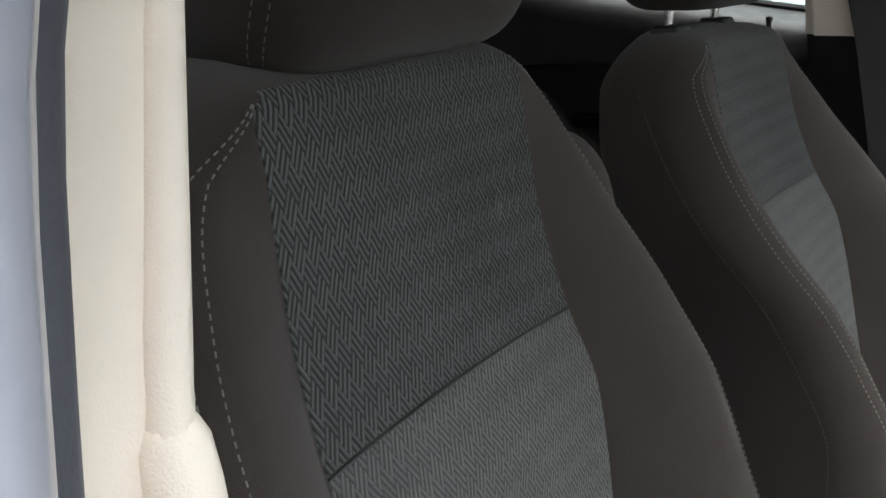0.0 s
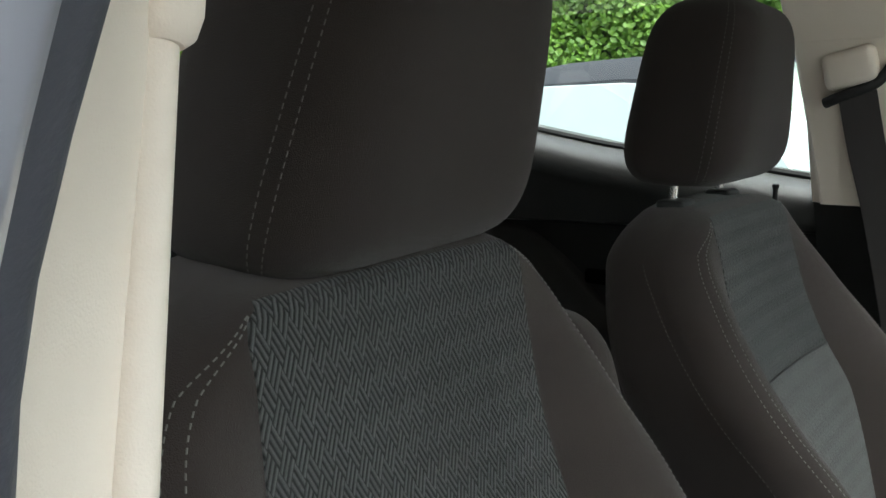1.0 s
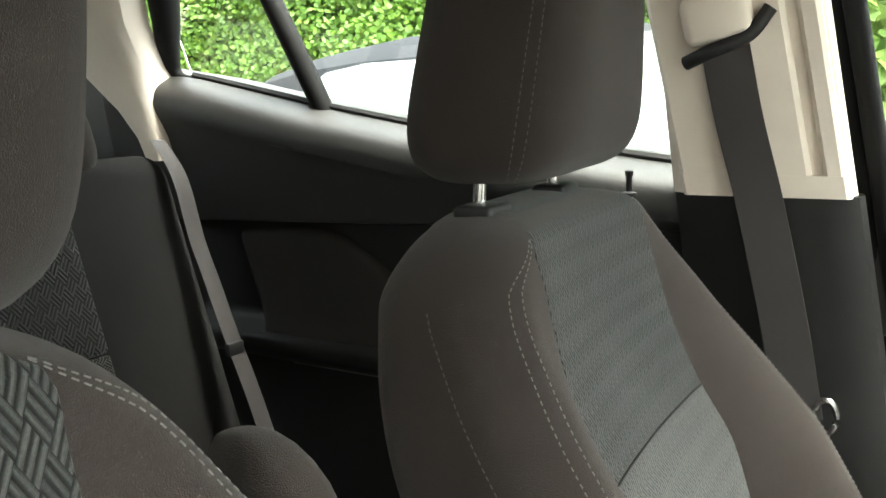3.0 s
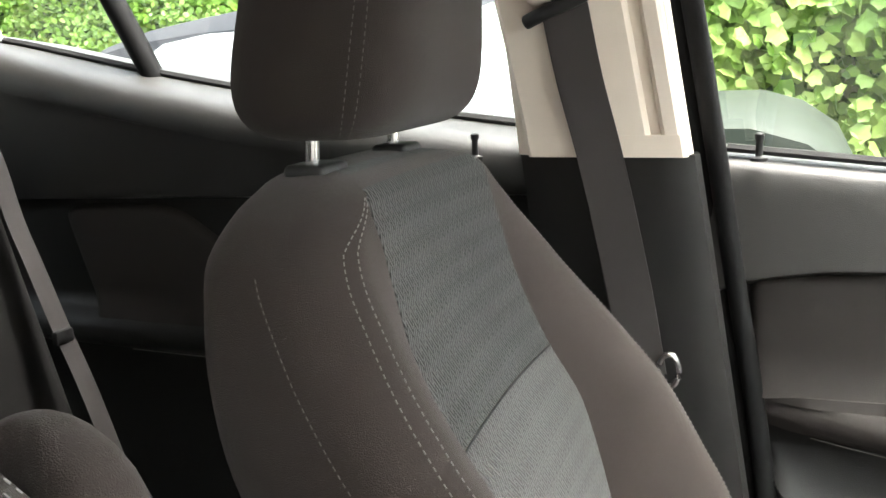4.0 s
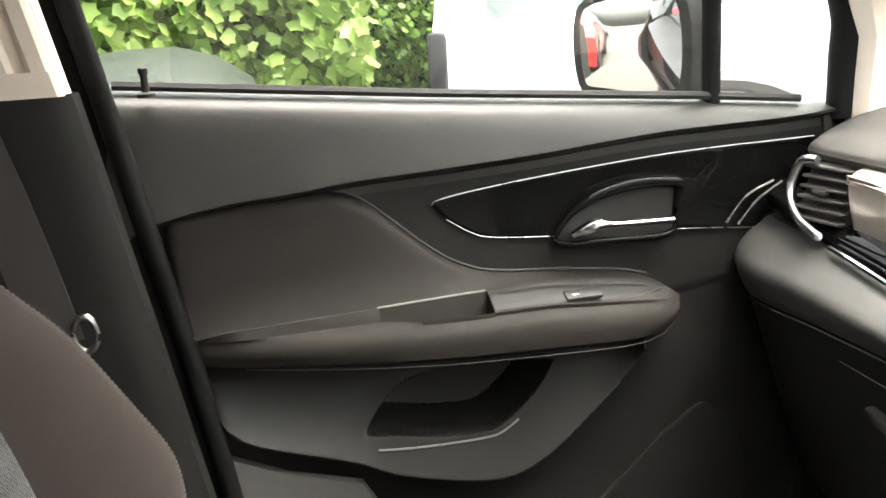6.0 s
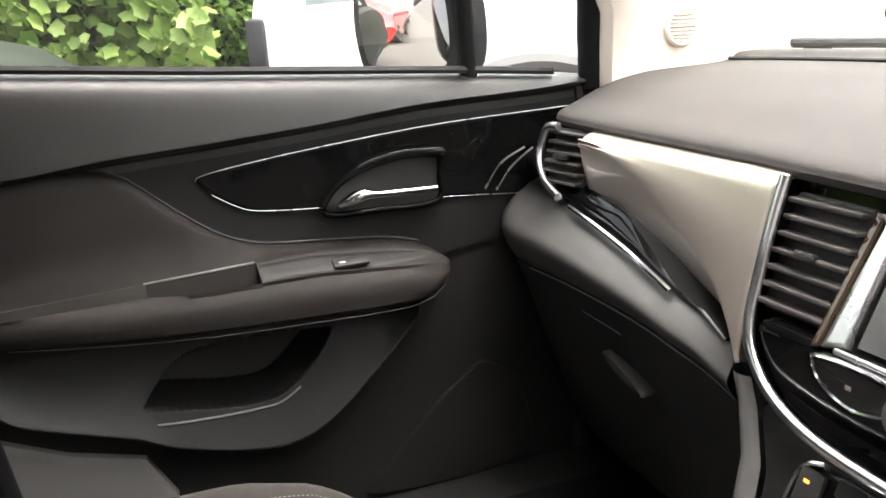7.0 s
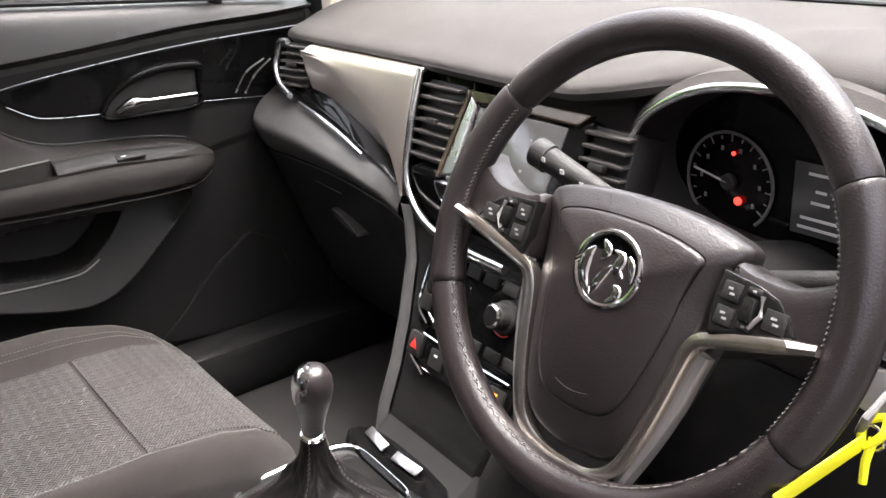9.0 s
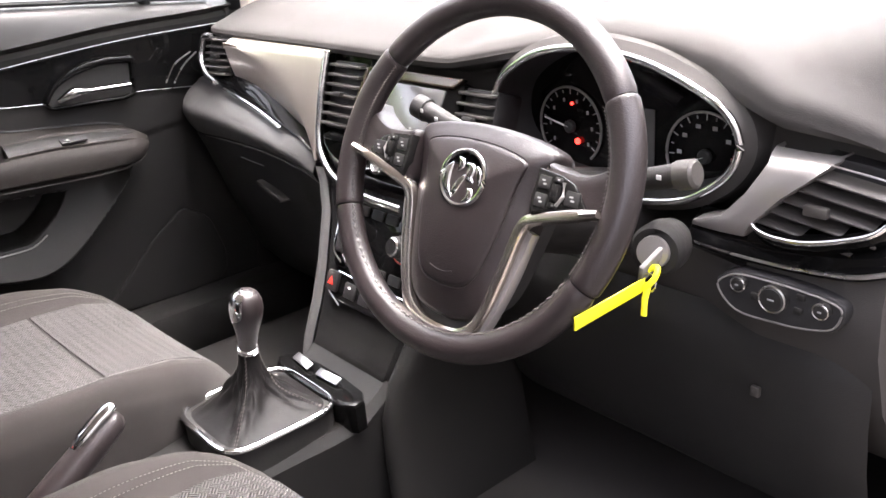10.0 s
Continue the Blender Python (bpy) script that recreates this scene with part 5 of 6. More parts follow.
bank_o = outline([(0.104, 0.850), (0.094, 0.857), (0.030, 0.857), (0.026, 0.832), (0.060, 0.822), (0.092, 0.832)], 4)
bank = part("button_bank", slab(bank_o, 0.495, 0.483, YZ, 0.003), M_STACK, rad, "black button bank with a chrome edge")
part("chrome_edge", tube([(0.4840, a_, b_) for a_, b_ in bank_o], 0.0018, True, 6), M_CHROME, bank)
part("symbol", rbox((0.4826, 0.064, 0.840), (0.0006, 0.006, 0.004), 0.0002, None, 1), M_DIM_MARK, bank)
Mvk = Matrix.Translation((0.492, 0.008, 0.836)) @ Euler((0, radians(-76), 0)).to_matrix().to_4x4()
vk = part("volume_knob", lathe([(0.0185, 0), (0.0185, 0.012), (0.0165, 0.017), (0.0125, 0.0165), (0.0115, 0.0145), (0.0, 0.0140)], Mvk, 32), M_CHROME, rad, "chrome volume knob")
part("knob_face", lathe([(0.0112, 0.0135), (0.0112, 0.0152), (0.0, 0.0156)], Mvk, 24), M_GREYPL, vk, "grey knob face")
bank2 = outline([(-0.012, 0.857), (-0.074, 0.857), (-0.086, 0.832), (-0.040, 0.822), (-0.010, 0.832)], 4)
bk2 = part("button_bank", slab(bank2, 0.495, 0.483, YZ, 0.003), M_STACK, rad, "black button bank with a chrome edge")
part("chrome_edge", tube([(0.4840, a_, b_) for a_, b_ in bank2], 0.0018, True, 6), M_CHROME, bk2)
# climate panel
Mc = Matrix.Translation((0.450, -0.015, 0.717)) @ Euler((0, radians(24), 0)).to_matrix().to_4x4()
cl = part("climate_panel", TS(rbox((0.02, 0, 0), (0.04, 0.225, 0.115), 0.012), Mc), M_GLOSS, dash, "gloss black heater control panel")
for y in (0.06, -0.06):
    kn = part("heater_knob", TS(lathe([(0.021, 0), (0.021, 0.006), (0.017, 0.008), (0.016, 0.022), (0.014, 0.024), (0.0, 0.024)], Matrix.Translation((0, y, 0.012)) @ Euler((0, radians(-90), 0)).to_matrix().to_4x4()), Mc), M_LOWER, cl, "round heater knob with chrome cap")
    part("cap", TS(lathe([(0.0145, 0.0), (0.0145, 0.004), (0.012, 0.006), (0.0, 0.006)], Matrix.Translation((-0.022, y, 0.012)) @ Euler((0, radians(-90), 0)).to_matrix().to_4x4()), Mc), M_CHROME, kn)
    part("red_arc", TS(tube([(-0.003, y + 0.0235 * math.cos(a / 10), 0.012 + 0.0235 * math.sin(a / 10)) for a in range(-22, 2)], 0.0012), Mc), M_RED, kn)
for y in (-0.09, -0.055, -0.018, 0.018, 0.055):
    for z in (0.046, -0.04):
        part("button", TS(rbox((-0.001, y, z), (0.005, 0.028, 0.016), 0.003), Mc), M_LOWER, cl)
part("chrome_strip", tube(curve_pts([(0.435, 0.10, 0.645), (0.425, 0.06, 0.632), (0.42, -0.02, 0.63), (0.42, -0.10, 0.635)], 5), 0.003, n=8), M_CHROME, dash)
for z, lit in ((0.030, 1), (-0.012, 0)):
    sb = part("seat_heat_button", TS(rbox((-0.002, 0.092, z), (0.007, 0.026, 0.038), 0.004), Mc), M_LOWER, cl, "black button with an orange light")
    if lit:
        part("indicator", TS(rbox((-0.006, 0.094, z + 0.008), (0.001, 0.006, 0.003), 0.0004, None, 1), Mc), M_ORANGE, sb)
part("chrome_edge", TS(tube(curve_pts([(-0.003, 0.085, 0.058), (-0.003, 0.106, 0.045), (-0.003, 0.110, 0.0), (-0.003, 0.106, -0.030), (-0.003, 0.080, -0.046)], 6), 0.0022, n=6), Mc), M_CHROME, cl)
part("chrome_edge", TS(tube([(-0.003, 0.08, -0.060), (-0.003, 0.02, -0.062), (-0.003, -0.10, -0.060)], 0.0018, n=6), Mc), M_CHROME, cl)
hz = part("hazard_button", TS(rbox((-0.004, 0.088, -0.078), (0.010, 0.032, 0.034), 0.006), Mc), M_LOWER, cl, "black button with a red triangle")
part("triangle", TS(slab([(0.080, -0.084), (0.096, -0.084), (0.088, -0.070)], -0.007, -0.0098, YZ, 0.0004), Mc), M_RED, hz)
part("chrome_edge", TS(tube(curve_pts([(-0.003, 0.106, -0.070), (-0.003, 0.100, -0.092), (-0.003, 0.060, -0.112)], 5), 0.002, n=6), Mc), M_CHROME, cl)
part("button_strip", TS(rbox((0.012, -0.01, -0.085), (0.03, 0.20, 0.045), 0.006), Mc), M_GLOSS, cl, "gloss black lower strip")
for y in (0.04, 0.0, -0.04, -0.085):
    bb = part("button", TS(rbox((-0.003, y, -0.083), (0.006, 0.030, 0.026), 0.004), Mc), M_LOWER, cl)
    part("indicator", TS(rbox((-0.0065, y, -0.078), (0.001, 0.007, 0.003), 0.0004, None, 1), Mc), M_ORANGE if y < -0.05 else M_WHITE_MARK, bb)
# knee panel under the steering column
rws = []
for i in range(31):
    y = -0.712 + 0.585 * i / 30
    e_ = max(0.0, (abs(y + 0.42) - 0.22) / 0.075)
    bow = 0.018 * e_ * e_
    dip = 0.010 * math.exp(-((y + 0.42) / 0.10) ** 2)
    rws.append([Vector((x + bow + dip * k_, y, z)) for x, z, k_ in ((0.575, 0.735, 0), (0.560, 0.715, 0), (0.556, 0.69, 0.3), (0.558, 0.64, 1), (0.568, 0.58, 1), (0.586, 0.52, 1), (0.606, 0.475, 0.5), (0.630, 0.455, 0), (0.70, 0.450, 0))])
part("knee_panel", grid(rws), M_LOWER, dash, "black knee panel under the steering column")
part("panel_latch", rbox((0.553, -0.592, 0.652), (0.008, 0.012, 0.014), 0.003), M_SLAT, dash, "small dark panel latch")
# glovebox
LID_Z = [(0.208, 0.755), (0.26, 0.777), (0.309, 0.788), (0.38, 0.795), (0.455, 0.797), (0.56, 0.795), (0.640, 0.791), (0.735, 0.787)]
BAND_X = [(0.22, 0.490), (0.31, 0.492), (0.38, 0.502), (0.47, 0.512), (0.575, 0.520), (0.73, 0.534)]


def pad_face(y):
    return lerp_table([(0.19, 0.492), (0.22, 0.487), (0.30, 0.475), (0.45, 0.474), (0.64, 0.476), (0.70, 0.483), (0.735, 0.500)], y)


rws = []
for i in range(41):
    y = 0.200 + 0.515 * i / 40
    zt = soft_table(LID_Z, y) - 0.003
    f_ = pad_face(y)
    rws.append([Vector((f_ + a_, y, zt + (0.43 - zt) * b_)) for a_, b_ in ((0.060, -0.01), (0.040, 0.0), (0.022, 0.004), (0.021, 0.012), (0.034, 0.10), (0.048, 0.22), (0.072, 0.42), (0.100, 0.64), (0.130, 0.84), (0.17, 0.98), (0.30, 1.02))])
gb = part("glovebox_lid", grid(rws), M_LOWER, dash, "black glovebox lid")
part("lid_line", tube([(pad_face(y) + 0.0195, y, soft_table(LID_Z, y) - 0.004) for y in [0.22 + 0.42 * k / 20 for k in range(21)]], 0.0011, n=6), M_GREYPL, gb)
part("lid_line", tube([(pad_face(y) + 0.0335, y, 0.757 - 0.08 * (0.52 - y) * 0.3) for y in [0.43 + 0.09 * k / 6 for k in range(7)]], 0.0008, n=6), M_GREYPL, gb)
part("glovebox_handle", slab(outline([(0.475, 0.716), (0.430, 0.708), (0.388, 0.690), (0.400, 0.686), (0.455, 0.700)], 4), 0.535, 0.508, YZ, 0.004), M_SLAT, gb, "glovebox handle")
rws = []
for i in range(53):
    y = 0.212 + 0.523 * i / 52
    zt = (strip_z(y) if y < 0.575 else 0.900 + 0.02 * (y - 0.575)) - 0.004 - 0.012 * max(0.0, min(1.0, (y - 0.24) / 0.22))
    zb = soft_table(LID_Z, y)
    zb = min(zb, zt - 0.012)
    xb, f_ = lerp_table(BAND_X, y) + 0.010, pad_face(y)
    sec = [(xb + 0.03, 1.10), (xb + 0.004, 1.02), (xb - 0.004, 0.96), (xb + (f_ - xb) * 0.55, 0.84), (xb + (f_ - xb) * 0.92, 0.66), (f_ - 0.002, 0.48), (f_ + 0.003, 0.30), (f_ + 0.010, 0.14), (f_ + 0.018, 0.02), (f_ + 0.022, -0.01), (f_ + 0.04, -0.03)]
    rws.append([Vector((p.x, y, p.z)) for p in curve_pts([(a_, 0, zb + (zt - zb) * b_) for a_, b_ in sec], 3)])
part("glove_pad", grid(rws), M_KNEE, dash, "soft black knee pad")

# instruments
ic = thing("instrument_cluster", (0.60, -0.36, 0.9), "instrument cluster with two round dials and red warning lamps", "instrument cluster")
o2 = [(p.x, p.y) for p in curve_pts([(-0.172, 0.925, 0), (-0.192, 0.973, 0), (-0.255, 1.011, 0), (-0.330, 1.024, 0), (-0.409, 1.019, 0), (-0.471, 1.002, 0), (-0.529, 0.974, 0), (-0.551, 0.944, 0), (-0.546, 0.912, 0), (-0.519, 0.882, 0), (-0.468, 0.855, 0), (-0.36, 0.840, 0), (-0.25, 0.845, 0), (-0.188, 0.880, 0)], 5, True)]
rimx = lambda z: 0.558 + 0.03 * (0.93 - z)
part("face", slab(offset2(o2, 0.004), 0.66, 0.624, YZ, 0.002), M_GLOSS, ic, "black dial face")
part("chrome_rim", tube([(rimx(z), y, z) for y, z in o2], 0.0050, True, 10), M_CHROME, ic, "chrome rim round the dials")
inner = offset2(o2, 0.010)
part("hood_wall", grid([[Vector((rimx(z), y, z)) for y, z in o2], [Vector((0.624, y, z)) for y, z in inner]], True), M_RUBBER, ic, "black hood wall")
part("binnacle", grid([[Vector((rimx(z), y, z)) for y, z in o2], [Vector((rimx(z) + 0.012, y, z)) for y, z in offset2(o2, -0.014)], [Vector((0.63, y, z)) for y, z in offset2(o2, -0.022)]], True), M_DASH, ic, "soft black binnacle edge")
for c, zc, needle, first in ((-0.258, 0.903, 168, 0), (-0.470, 0.895, -155, 1)):
    g = part("dial", tube([(0.620, c + 0.054 * math.cos(a / 30 * math.pi), zc + 0.054 * math.sin(a / 30 * math.pi)) for a in range(-8, 39)], 0.0018, n=6), M_GREYPL, ic, "round dial with white marks")
    for i in range(17):
        a = radians(215 - i * 250 / 16)
        lg = 0.008 if i % 2 == 0 else 0.004
        part("mark", rbox((0.6215, c - 0.048 * math.cos(a), zc + 0.048 * math.sin(a)), (0.001, lg, 0.0014), 0.0003, Euler((-a, 0, 0)).to_matrix().to_4x4(), 1), M_DIM_MARK, g)
    for i in range(8):
        a = radians(215 - i * 250 / 7)
        part("numeral", rbox((0.6215, c - 0.037 * math.cos(a), zc + 0.037 * math.sin(a)), (0.001, 0.0035 + 0.003 * first, 0.005), 0.0003, None, 1), M_DIM_MARK, g)
    na = radians(needle)
    part("needle", tube([(0.616, c, zc), (0.616, c - 0.044 * math.cos(na), zc + 0.044 * math.sin(na))], 0.0012, n=6), M_WHITE_MARK, g, "white needle")
    part("hub_cap", lathe([(0.009, 0), (0.009, 0.005), (0.007, 0.007), (0, 0.007)], Matrix.Translation((0.622, c, zc)) @ Euler((0, radians(-90), 0)).to_matrix().to_4x4(), 16), M_RUBBER, g)
for y, z, r in ((-0.271, 0.884, 0.0045), (-0.262, 0.935, 0.0022)):
    part("warning_lamp", lathe([(r, 0), (r, 0.002), (0.0, 0.002)], Matrix.Translation((0.621, y, z)) @ Euler((0, radians(-90), 0)).to_matrix().to_4x4(), 10), M_REDGLOW, ic, "lit red warning lamp")
ds = part("display", rbox((0.622, -0.365, 0.905), (0.003, 0.062, 0.075), 0.001), M_SCREEN, ic, "small dark trip display")
for i, (w_, z_) in enumerate(((0.03, 0.932), (0.012, 0.915), (0.02, 0.903), (0.04, 0.886), (0.045, 0.876))):
    part("readout", rbox((0.620, -0.365, z_), (0.0008, w_, 0.003), 0.0002, None, 1), M_WHITE_MARK, ds)

# steering wheel
Mw = Matrix.Translation((0.335, -0.3713, 0.9295)) @ Matrix.Rotation(radians(7.0), 4, "Z") @ Matrix.Rotation(radians(24.5), 4, "Y") @ Matrix.Rotation(radians(3.8), 4, "X")


def TW(bm):
    bmesh.ops.transform(bm, matrix=Mw, verts=bm.verts)
    return bm


def ribbon(path, halves, section):
    """A flat bar in the wheel's plane: section gives (side, depth), the side in half widths."""
    P = [Vector(p) for p in path]
    rws = []
    for i, p in enumerate(P):
        d = P[min(i + 1, len(P) - 1)] - P[max(i - 1, 0)]
        s_ = Vector((0, d.z, -d.y)).normalized()
        w_ = halves[i] if isinstance(halves, list) else halves
        rws.append([p + s_ * (a_ * w_) + Vector((b_, 0, 0)) for a_, b_ in section])
    return loft(rws)


sw = thing("steering_wheel", (0.335, -0.3713, 0.9295), "black leather steering wheel with silver spokes", "steering wheel")
R = 0.186


def rim_arc(a0, a1, r, n):
    pts = [(0, R * math.cos(a), R * math.sin(a)) for a in [radians(a0 + (a1 - a0) * k / n) for k in range(n + 1)]]
    edge = [0.93] + [1.0] * (n - 1) + [0.93]
    return TW(tube(pts, [r * e_ for e_ in edge], False, 20, 0.92, (1, 0, 0)))


for a0, a1 in ((35, 146), (146, 204), (204, 336), (336, 395)):
    short = (a1 - a0) < 70
    grip = part("rim", rim_arc(a0 + 0.2, a1 - 0.2, 0.0174 if short else 0.0166, 64), M_LEATHER, sw, "black leather rim section")
    for off in (-0.0022, 0.0022):
        path = [Mw @ Vector((-0.0075 + off, (R - 0.0150) * math.cos(radians(a)), (R - 0.0150) * math.sin(radians(a)))) for a in [a0 + 1 + (a1 - a0 - 2) * k / 84 for k in range(85)]]
        zig = [p + (Mw.to_3x3() @ Vector((0.0018 * (1 if i % 2 else -1), 0, 0))) for i, p in enumerate(path)]
        if short or a0 == 204:
            part("stitching", tube(zig, 0.0006, n=4), M_HEADTHREAD, grip)
part("hub_shell", TW(slab(outline([(-0.08, 0.030), (-0.05, 0.046), (0.05, 0.046), (0.08, 0.030), (0.072, -0.05), (0.05, -0.13), (0.0, -0.15), (-0.05, -0.13), (-0.072, -0.05)], 5), 0.070, 0.030, YZ, 0.01)), M_RUBBER, sw, "black plastic hub shell")
# airbag cover: a shallow dome with a fine groove round its raised middle
HUB = outline([(-0.094, 0.040), (-0.070, 0.0495), (-0.036, 0.0545), (0.0, 0.056), (0.036, 0.0545), (0.070, 0.0495), (0.094, 0.040), (0.0895, 0.018), (0.0835, -0.010), (0.080, -0.040), (0.072, -0.083), (0.058, -0.130), (0.038, -0.1535), (0.0, -0.160), (-0.038, -0.1535), (-0.058, -0.130), (-0.072, -0.083), (-0.080, -0.040), (-0.0835, -0.010), (-0.0895, 0.018)], 6)
rws = [[Vector((0.045, y * 0.96, z)) for y, z in HUB]]
for k in (1.0, 0.995, 0.985, 0.97, 0.95, 0.92, 0.88, 0.84, 0.80, 0.77, 0.745, 0.735, 0.725, 0.715, 0.70, 0.66, 0.6, 0.5, 0.4, 0.3, 0.2, 0.1, 0.02):
    q = 0.012 - 0.019 * (1 - k ** 3.0) - 0.006 * (1 - k) + 0.0016 * math.exp(-((k - 0.73) / 0.010) ** 2) - 0.0012 * (1 if k < 0.73 else 0)
    rws.append([Vector((q + 0.008 * max(0, (k - 0.95) / 0.05) ** 2, y * k, -0.02 + (z + 0.02) * k)) for y, z in HUB])
hub = part("airbag_cover", TW(loft(rws)), M_LEATHER, sw, "black airbag cover with a raised middle")
part("airbag_line", TW(tube([(-0.0088, y_ / 1000, -0.108 + 0.000012 * y_ * y_) for y_ in range(-16, 17, 4)], 0.0005, n=6)), M_RUBBER, hub)
BC = -0.0115
Mb = Matrix.Translation((BC + 0.002, 0, -0.0065)) @ Euler((0, radians(-90), 0)).to_matrix().to_4x4()
bd = part("badge", TW(lathe([(0.031, -0.004), (0.0315, 0.002), (0.0295, 0.0035), (0.026, 0.0015), (0.0, 0.0022)], Mb, 48)), M_GLOSS, hub, "round black badge with a chrome figure in relief")
part("badge_ring", TW(tube([(BC - 0.0008, 0.0292 * math.cos(k / 24 * math.pi), -0.0065 + 0.0292 * math.sin(k / 24 * math.pi)) for k in range(48)], 0.0026, True, 8)), M_CHROME, bd, "chrome ring")
for pts, thick in (([(0.016, 0.014), (0.021, 0.004), (0.020, -0.010), (0.012, -0.020)], 0.0050), ([(-0.004, 0.004), (0.002, -0.006), (0.006, -0.016), (0.008, -0.024)], 0.0040), ([(-0.002, 0.016), (-0.010, 0.012), (-0.009, 0.002), (-0.016, -0.003)], 0.0042), ([(-0.010, -0.010), (-0.015, -0.013), (-0.014, -0.020), (-0.006, -0.026)], 0.0034), ([(0.010, 0.021), (0.004, 0.014), (0.008, 0.006)], 0.0032), ([(-0.016, 0.015), (-0.021, 0.008), (-0.024, -0.004)], 0.0026)):
    cv = curve_pts([(BC - 0.0015, a_, b_ - 0.0065) for a_, b_ in pts], 6)
    part("badge_relief", TW(tube(cv, [0.0008 + thick * math.sin(math.pi * k / (len(cv) - 1)) ** 0.8 for k in range(len(cv))], n=8, flat=0.5, up=(1, 0, 0))), M_CHROME, bd)
BLADE = [(-0.016, 0.1720, -0.0045), (-0.012, 0.1500, -0.0105), (-0.008, 0.1240, -0.0180), (-0.004, 0.0980, -0.0260), (-0.0015, 0.0850, -0.0320), (0.0005, 0.0785, -0.0430), (0.002, 0.0745, -0.0600), (0.004, 0.0690, -0.0900), (0.007, 0.0600, -0.1270), (0.010, 0.0490, -0.1540), (0.014, 0.0300, -0.1690), (0.017, 0.0080, -0.1735), (0.018, -0.0060, -0.1735)]
SEC = [(-1.0, 0.009), (-1.0, -0.0010), (-0.82, -0.0032), (0.0, -0.0040), (0.82, -0.0015), (1.0, 0.0015), (1.0, 0.009)]
for s in (-1, 1):
    def flip(pts, s=s):
        return [(a_, s * b_, c_) for a_, b_, c_ in pts]
    spoke = TW(slab(outline([(s * 0.092, 0.0300), (s * 0.110, 0.0290), (s * 0.140, 0.0290), (s * 0.166, 0.0420), (s * 0.178, 0.0520), (s * 0.184, 0.020), (s * 0.178, -0.0045), (s * 0.128, -0.0165), (s * 0.090, -0.0280), (s * 0.087, -0.005)], 4), 0.034, -0.0045, YZ, 0.010))
    part("side_spoke", spoke, M_LEATHER, sw, "black side spoke")
    pad = part("switch_pad", TW(slab([(s * a_, b_) for a_, b_ in ((0.0900, 0.0245), (0.1180, 0.0215), (0.1345, 0.0165), (0.1525, -0.0030), (0.1500, -0.0060), (0.1180, -0.0140), (0.0915, -0.0225), (0.0885, -0.005))], 0.004, -0.0085, YZ, 0.0016)), M_STACK, sw, "black button pad with grey symbols")
    rk = part("rocker", TW(rbox((-0.0105, s * 0.1170, 0.0035), (0.0075, 0.0105, 0.0175), 0.003)), M_STACK, pad, "black rocker switch")
    part("bracket", TW(tube([(-0.0092, s * 0.1235, 0.0155), (-0.0098, s * 0.1265, 0.002), (-0.0092, s * 0.1205, -0.0085)], 0.0019, n=6)), M_WEDGE, rk, "grey satin bracket")
    for ya, za, wa, ha in ((0.1370, 0.0020, 0.017, 0.0150), (0.1010, 0.0115, 0.0145, 0.0135), (0.1010, -0.0065, 0.0145, 0.0135), (0.1170, 0.0168, 0.011, 0.0050), (0.1170, -0.0088, 0.011, 0.0050)):
        bt = part("button", TW(rbox((-0.0086, s * ya, za), (0.0026, wa, ha), 0.0012)), M_LOWER, pad, "black wheel button")
        for dz in ((0.0018, -0.0018) if ha > 0.01 else (0.0,)):
            part("symbol", TW(rbox((-0.0100, s * ya + dz * 0.6, za + dz), (0.0005, wa * 0.26, 0.0018), 0.0002, None, 1)), M_DIM_MARK, bt)
    pth = [tuple(p) for p in curve_pts(flip(BLADE), 6)]
    hv = [0.0040 + 0.0022 * min(1.0, k / 8) for k in range(len(pth))]
    part("silver_blade", TW(ribbon(pth, hv, [(a_ * s, b_) for a_, b_ in SEC])), M_BLADE, sw, "satin bronze-silver spoke blade")
    low_pts = flip([(0.010, 0.0885, -0.0420), (0.010, 0.0850, -0.0600), (0.012, 0.0790, -0.0900), (0.014, 0.0690, -0.1250), (0.017, 0.0540, -0.1640), (0.018, 0.0480, -0.1760)])
    part("lower_blade", TW(ribbon([tuple(p) for p in curve_pts(low_pts, 5)], 0.0052, [(a_ * s, b_) for a_, b_ in SEC])), M_WEDGE, sw, "darker satin edge of the lower spoke")
part("lower_spoke", TW(slab(outline([(-0.058, -0.110), (0.058, -0.110), (0.05, -0.150), (0.036, -0.180), (-0.036, -0.180), (-0.05, -0.150)], 3), 0.034, 0.020, YZ, 0.006)), M_RUBBER, sw, "black lower spoke")

# column, stalks, ignition
col = thing("steering_column", (0.47, -0.37, 0.85), "black steering column with two stalks and ignition lock", "steering column")
part("cowl", loft([[Vector((x, -0.355 + r * 1.25 * math.cos(a), z + r * math.sin(a))) for a in [2 * math.pi * k / 24 for k in range(24)]] for x, z, r in ((0.385, 0.872, 0.036), (0.40, 0.866, 0.050), (0.50, 0.836, 0.056), (0.62, 0.80, 0.060))]), M_LOWER, col, "black column cowl")
for pts, nm, cp in (([(0.450, -0.31, 0.905), (0.443, -0.235, 0.933), (0.4355, -0.165, 0.957)], "indicator_stalk", 0), ([(0.445, -0.42, 0.895), (0.452, -0.505, 0.917), (0.459, -0.560, 0.931)], "wiper_stalk", 1)):
    st = part(nm, tube(pts, [0.009, 0.0115, 0.0140], n=16), M_LOWER, col, "black control stalk with white symbols")
    p1, p2 = Vector(pts[1]), Vector(pts[2])
    d = (p2 - p1).normalized()
